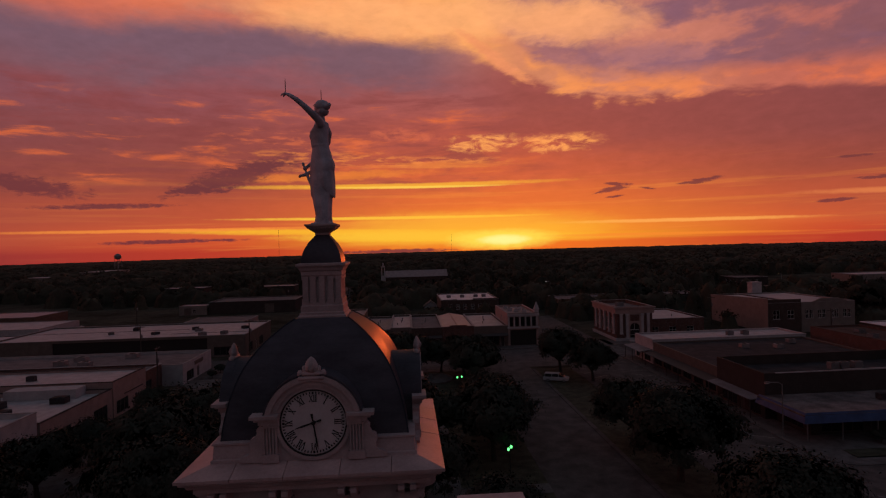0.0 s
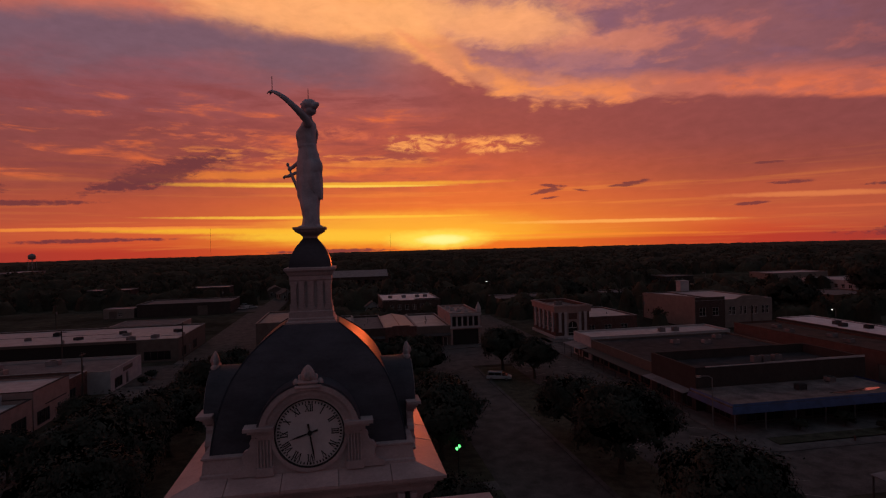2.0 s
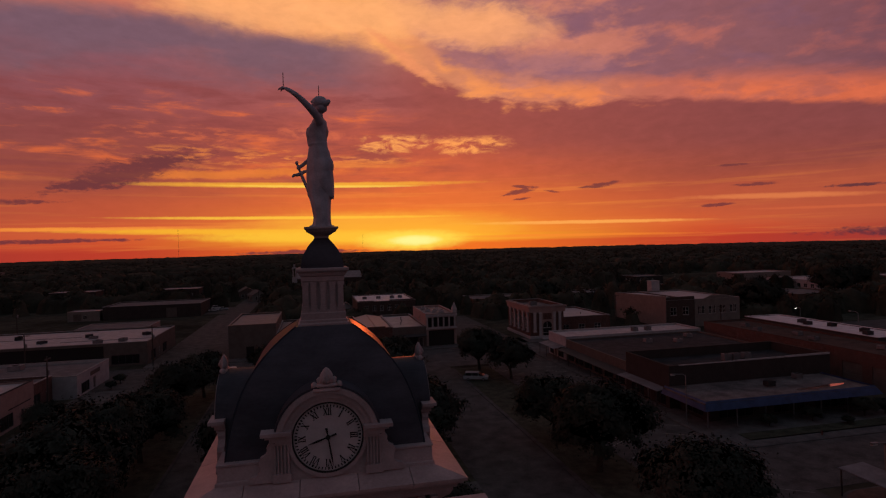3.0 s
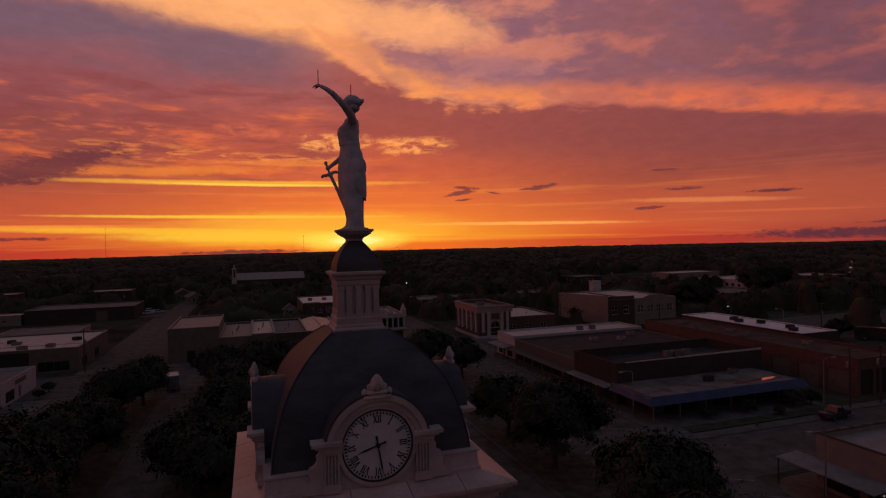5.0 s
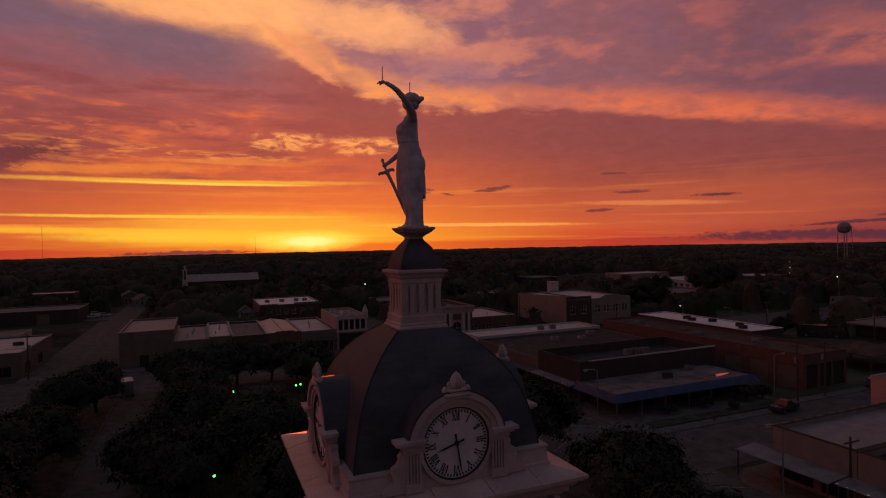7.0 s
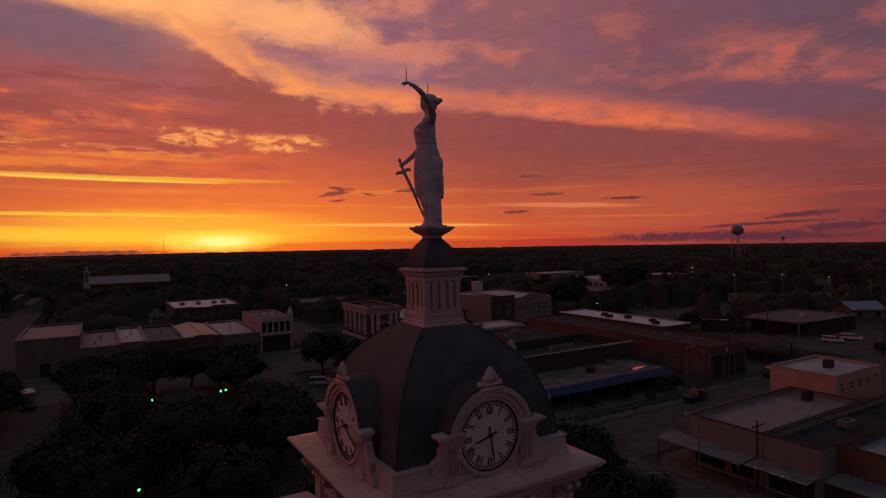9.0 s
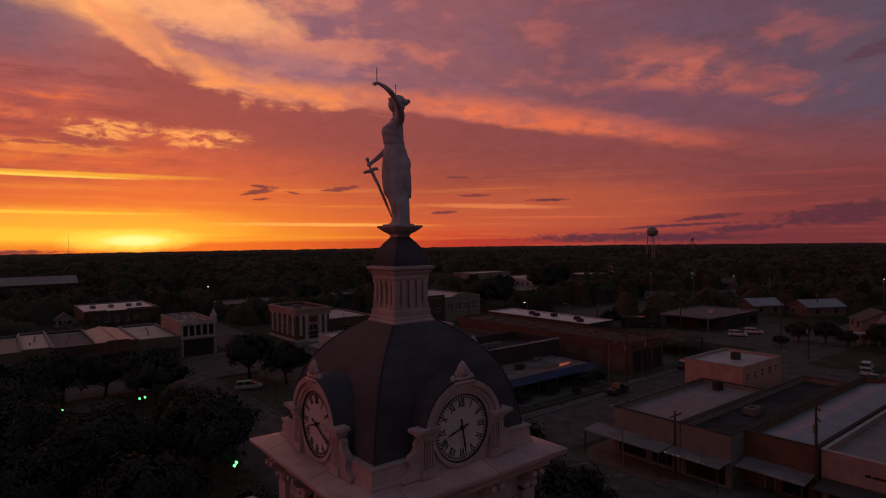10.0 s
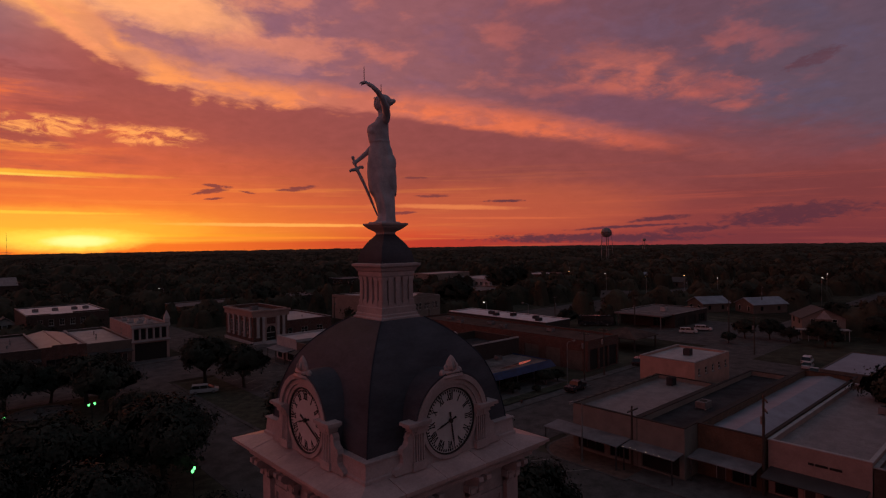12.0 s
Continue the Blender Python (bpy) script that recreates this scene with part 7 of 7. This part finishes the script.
def oak_meshes(seed):
    """Trunk with limbs and a wide uneven crown, for a tree about 9.5 m high and 12 m across."""
    r = random.Random(seed)
    rng2 = np.random.default_rng(seed)
    bm = bmesh.new()
    lean = (r.uniform(-0.3, 0.3), r.uniform(-0.3, 0.3))
    tube(bm, [(0, 0, -0.3), (lean[0] * 0.4, lean[1] * 0.4, 1.2), (lean[0], lean[1], 2.6)], [0.42, 0.32, 0.27], 10)
    heads = []
    for i in range(7):
        a = 2 * math.pi * i / 7 + r.uniform(-0.3, 0.3)
        R0 = r.uniform(2.6, 4.3)
        z = r.uniform(4.8, 7.2)
        tip = (R0 * math.cos(a), R0 * math.sin(a), z)
        tube(bm, [(lean[0], lean[1], 2.3), (tip[0] * 0.45, tip[1] * 0.45, z * 0.68), tip], [0.2, 0.13, 0.05], 7)
        heads.append(tip)
        for k in range(2):
            b2 = a + r.uniform(-0.7, 0.7)
            t2 = (tip[0] * 0.55 + 1.9 * math.cos(b2), tip[1] * 0.55 + 1.9 * math.sin(b2), z * 0.8 + r.uniform(0.3, 1.6))
            tube(bm, [(tip[0] * 0.45, tip[1] * 0.45, z * 0.68), t2], [0.09, 0.03], 5)
            heads.append(t2)
    trunk = mesh_of(bm, "trunk")
    trunk.materials.append(BARK)
    pts = []
    while len(pts) < 120:
        a = r.uniform(0, 2 * math.pi)
        q = math.sqrt(r.random())
        rad = 5.2 * (0.86 + 0.16 * math.sin(3 * a + seed) + 0.10 * math.sin(5 * a + 2.1 * seed))
        zt = 5.6 + 3.2 * math.sqrt(max(0, 1 - q * q)) * (1 + 0.15 * math.sin(2 * a + seed))
        zb = 3.4 + 1.0 * (1 - q)
        z = zt - (zt - zb) * r.random() ** 2.2
        pts.append((rad * q * math.cos(a), rad * q * math.sin(a), z))
    c = np.array(pts + [(h[0], h[1], h[2] + 0.4) for h in heads])
    v, f, nrm = leaf_quads(c, rng2.uniform(0.75, 1.25, len(c)), rng2, 108, (0.085, 0.19), np.tile([0, 0, 4.2], (len(c), 1)))
    v2, f2, nrm2 = leaf_quads(c, np.full(len(c), 0.72), rng2, 16, (0.40, 0.62), np.tile([0, 0, 4.2], (len(c), 1)))
    # leafy mass inside, so that the gaps between the sprays show leaves and not a hollow
    core, ncol = [], 40
    for i in range(15):
        p = math.pi * (0.04 + 0.92 * i / 14)
        for j in range(ncol):
            a = 2 * math.pi * j / ncol
            q = math.sin(p)
            lump = 1 + 0.09 * math.sin(6 * a + 4 * p + seed) + 0.07 * math.sin(9 * a - 7 * p + 2 * seed) + r.uniform(-0.05, 0.05)
            rad = 4.75 * (0.86 + 0.16 * math.sin(3 * a + seed) + 0.10 * math.sin(5 * a + 2.1 * seed)) * lump
            core.append((rad * q * math.cos(a), rad * q * math.sin(a), (5.4 + 2.9 * math.cos(p) * lump) if p < math.pi / 2 else 5.4 + 1.5 * math.cos(p)))
    v3 = np.array(core)
    f3 = np.array([(i * ncol + j, i * ncol + (j + 1) % ncol, (i + 1) * ncol + (j + 1) % ncol, (i + 1) * ncol + j) for i in range(14) for j in range(ncol)])
    n3 = v3 - np.array([0, 0, 4.2])
    n3 /= np.linalg.norm(n3, axis=1)[:, None]
    return trunk, mesh_from("crown", np.concatenate([v, v2, v3]), np.concatenate([f, f2 + len(v), f3 + len(v) + len(v2)]), np.concatenate([nrm, nrm2, n3]), LEAF)


OAKS = [oak_meshes(s) for s in (3, 8, 14, 21)]


def oak(x, y, size, kind, turn, label="broad dark live oak with a dense rounded crown", squash=1.0):
    t = thing("oak_tree", label, "tree", (x, y, 0.0), "oak trees", turn)
    M = pose(x, y, 0.0, 0, 0, turn) @ Matrix.Diagonal((size, size, size * squash, 1))
    trunk, crown = OAKS[kind]
    part("trunk", trunk, BARK, t, at=M)
    part("crown", crown, LEAF, t, at=M)


for i, (x, y, s) in enumerate(((33.2, 105.0, 1.0), (37.2, 96.0, 0.86), (31.0, 61.0, 0.96), (31.6, 49.2, 1.14), (12.0, 58.0, 1.1), (13.0, 67.0, 0.9), (14.2, 96.0, 0.92), (14.5, 77.0, 0.75), (32.0, 30.6, 1.05), (29.6, 21.8, 0.92),
                               (-39.4, 53.0, 0.82), (-25.6, 52.0, 1.15), (-24.8, 60.0, 1.12), (-44.0, 44.0, 0.82), (-22.8, 68.0, 1.0), (-20.8, 100.0, 0.9), (-2.0, 104.0, 1.0), (8.5, 109.5, 0.72), (-22.6, 43.0, 1.08), (-5.8, 69.0, 1.05), (1.5, 60.0, 1.08), (-4.5, 86.0, 0.95),
                               (-22.8, 90.0, 0.98), (-39.2, 63.0, 0.66), (-6.0, 52.0, 1.0), (3.0, 45.0, 0.95), (87.0, 3.2, 1.2), (-39.4, 82.0, 0.6), (9.5, 36.0, 0.75), (-40.0, 42.0, 1.0), (-6.0, 96.0, 0.9), (155.5, 50, 0.55), (157.5, 44.5, 0.6), (157.0, 39.5, 0.42), (155.5, 31.5, 0.72), (172, 24, 0.7), (186, 36, 0.9), (156, 30, 0.45), (140, 96, 0.6), (-24.0, 78.0, 0.8), (-8.6, 57.0, 0.98), (-8.5, 105.0, 0.95), (13.0, 104.5, 0.95), (142, 150, 1.42), (148, 154, 1.15), (87, 199, 1.25), (81.5, 201.5, 0.95), (202, 178, 1.5), (223, 191, 1.55), (1.8, 107.6, 0.98), (15.6, 107.5, 0.85))):
    oak(x, y, s, i % 4, (i * 77) % 360)
for x, y, s in ((62.0, 57.0, 0.22), (69.5, 57.2, 0.26), (78.5, 57.0, 0.34), (82.0, 56.8, 0.30), (73.0, 54.6, 0.16), (-40.2, 118, 0.24), (-40.4, 113, 0.2), (145, 50.0, 0.35), (168, 45, 0.3)):
    oak(x, y, s, int(x) % 4, int(y * 9) % 360, "small dark shrub beside the kerb", 0.9)

# far woods, with open ground before the distant stores and cottages
TAKEN += [(198, 240, 174, 226), (182, 214, 56, 80), (118, 150, 70, 110)]
rng3 = np.random.default_rng(11)


def free(x, y, gap):
    for x0, x1, y0, y1 in TAKEN + ROADS:
        if x0 - gap < x < x1 + gap and y0 - gap < y < y1 + gap:
            return False
    return True


def woods(name, label, r0, r1, count, spread, tall, cell, per, leaf, sprays):
    """Far trees as one canopy of rounded crowns with leaf sprays on them, open where houses and streets lie."""
    x0, x1, y0, y1 = -r1 * 0.76, r1, -r1 * 0.11, r1
    nx, ny = int((x1 - x0) / cell), int((y1 - y0) / cell)
    H = np.full((nx, ny), -20.0)
    cs, ss, made = [], [], 0
    while made < count:
        az = radians(rng3.uniform(-48, 96))
        r = math.sqrt(rng3.uniform(r0 * r0, r1 * r1))
        x, y = r * math.sin(az), r * math.cos(az)
        if x > -120 and x < 135 and y < 180 and r < 240 and rng3.random() < 0.75:
            continue
        if noise.noise(Vector((x * 0.006, y * 0.006, 3.0))) < -0.22 and r < 900:
            continue
        s = spread * (0.5 + 1.3 * rng3.random() ** 2)
        if not free(x, y, s * 0.9 + 1.0):
            continue
        made += 1
        base = 0.0 if r < 300 else -(r - 300) * 0.0042
        hgt = tall * (rng3.uniform(0.65, 1.25) if r < 1400 else rng3.uniform(0.9, 1.1))
        i0, i1 = max(0, int((x - s - x0) / cell)), min(nx, int((x + s - x0) / cell) + 2)
        j0, j1 = max(0, int((y - s - y0) / cell)), min(ny, int((y + s - y0) / cell) + 2)
        gx, gy = np.meshgrid(x0 + cell * np.arange(i0, i1) - x, y0 + cell * np.arange(j0, j1) - y, indexing="ij")
        q2 = (gx * gx + gy * gy) / (s * s)
        dome_z = np.where(q2 < 1, base + hgt * (0.30 + 0.62 * np.sqrt(np.clip(1 - q2, 0, 1))), -20.0)
        H[i0:i1, j0:j1] = np.maximum(H[i0:i1, j0:j1], dome_z)
        for k in range(per):
            a = rng3.uniform(0, 2 * math.pi)
            q = math.sqrt(rng3.random())
            cs.append((x + s * q * math.cos(a), y + s * q * math.sin(a), base + hgt * (0.28 + 0.62 * math.sqrt(max(0.0, 1 - q * q)))))
            ss.append(leaf * rng3.uniform(0.7, 1.3))
    ragged = rng3.normal(0, 0.05 * tall, H.shape)
    lumps = rng3.normal(0, 1.0, (nx + 8, ny + 8))
    for k in range(2):
        lumps = (lumps[:-2, :-2] + lumps[1:-1, :-2] + lumps[2:, :-2] + lumps[:-2, 1:-1] + lumps[1:-1, 1:-1] + lumps[2:, 1:-1] + lumps[:-2, 2:] + lumps[1:-1, 2:] + lumps[2:, 2:]) / 4.2
    ragged += lumps[:nx, :ny] * 0.07 * tall
    solid = H > -19
    gx, gy = np.meshgrid(x0 + cell * np.arange(nx), y0 + cell * np.arange(ny), indexing="ij")
    floor_z = -np.clip(np.hypot(gx, gy) - 300, 0, None) * 0.0042 - 0.6
    Z = np.where(solid, H + ragged, floor_z)
    dx, dy = np.gradient(Z, cell)
    nrm0 = np.stack([-dx, -dy, np.ones_like(Z)], axis=-1)
    nrm0 /= np.linalg.norm(nrm0, axis=-1)[..., None]
    keep = solid[:-1, :-1] | solid[1:, :-1] | solid[1:, 1:] | solid[:-1, 1:]
    ii, jj = np.nonzero(keep)
    quads = np.stack([ii * ny + jj, (ii + 1) * ny + jj, (ii + 1) * ny + jj + 1, ii * ny + jj + 1], axis=1)
    used, quads = np.unique(quads, return_inverse=True)
    quads = quads.reshape(-1, 4)
    v0 = np.stack([gx + rng3.normal(0, cell * 0.16, gx.shape), gy + rng3.normal(0, cell * 0.16, gx.shape), Z], axis=-1).reshape(-1, 3)[used]
    n0 = nrm0.reshape(-1, 3)[used]
    v, f, nrm = leaf_quads(np.array(cs), np.array(ss), rng3, sprays, (0.30, 0.52))
    ob = new(name, mesh_from(name, np.concatenate([v0, v]), np.concatenate([quads, f + len(v0)]), np.concatenate([n0, nrm]), WOODS))
    return tagged(ob, label, "trees", kind="stuff")


woods("near_woods", "dark tree crowns among the houses beyond the square", 175, 520, 3000, 4.6, 8.6, 1.3, 9, 1.3, 12)
woods("far_woods", "unbroken dark woodland canopy", 500, 1500, 8500, 8.5, 9.0, 4.0, 4, 2.2, 8)
woods("horizon_woods", "low dark wooded horizon", 1400, 3050, 6000, 20.0, 7.4, 13.0, 2, 2.4, 6)
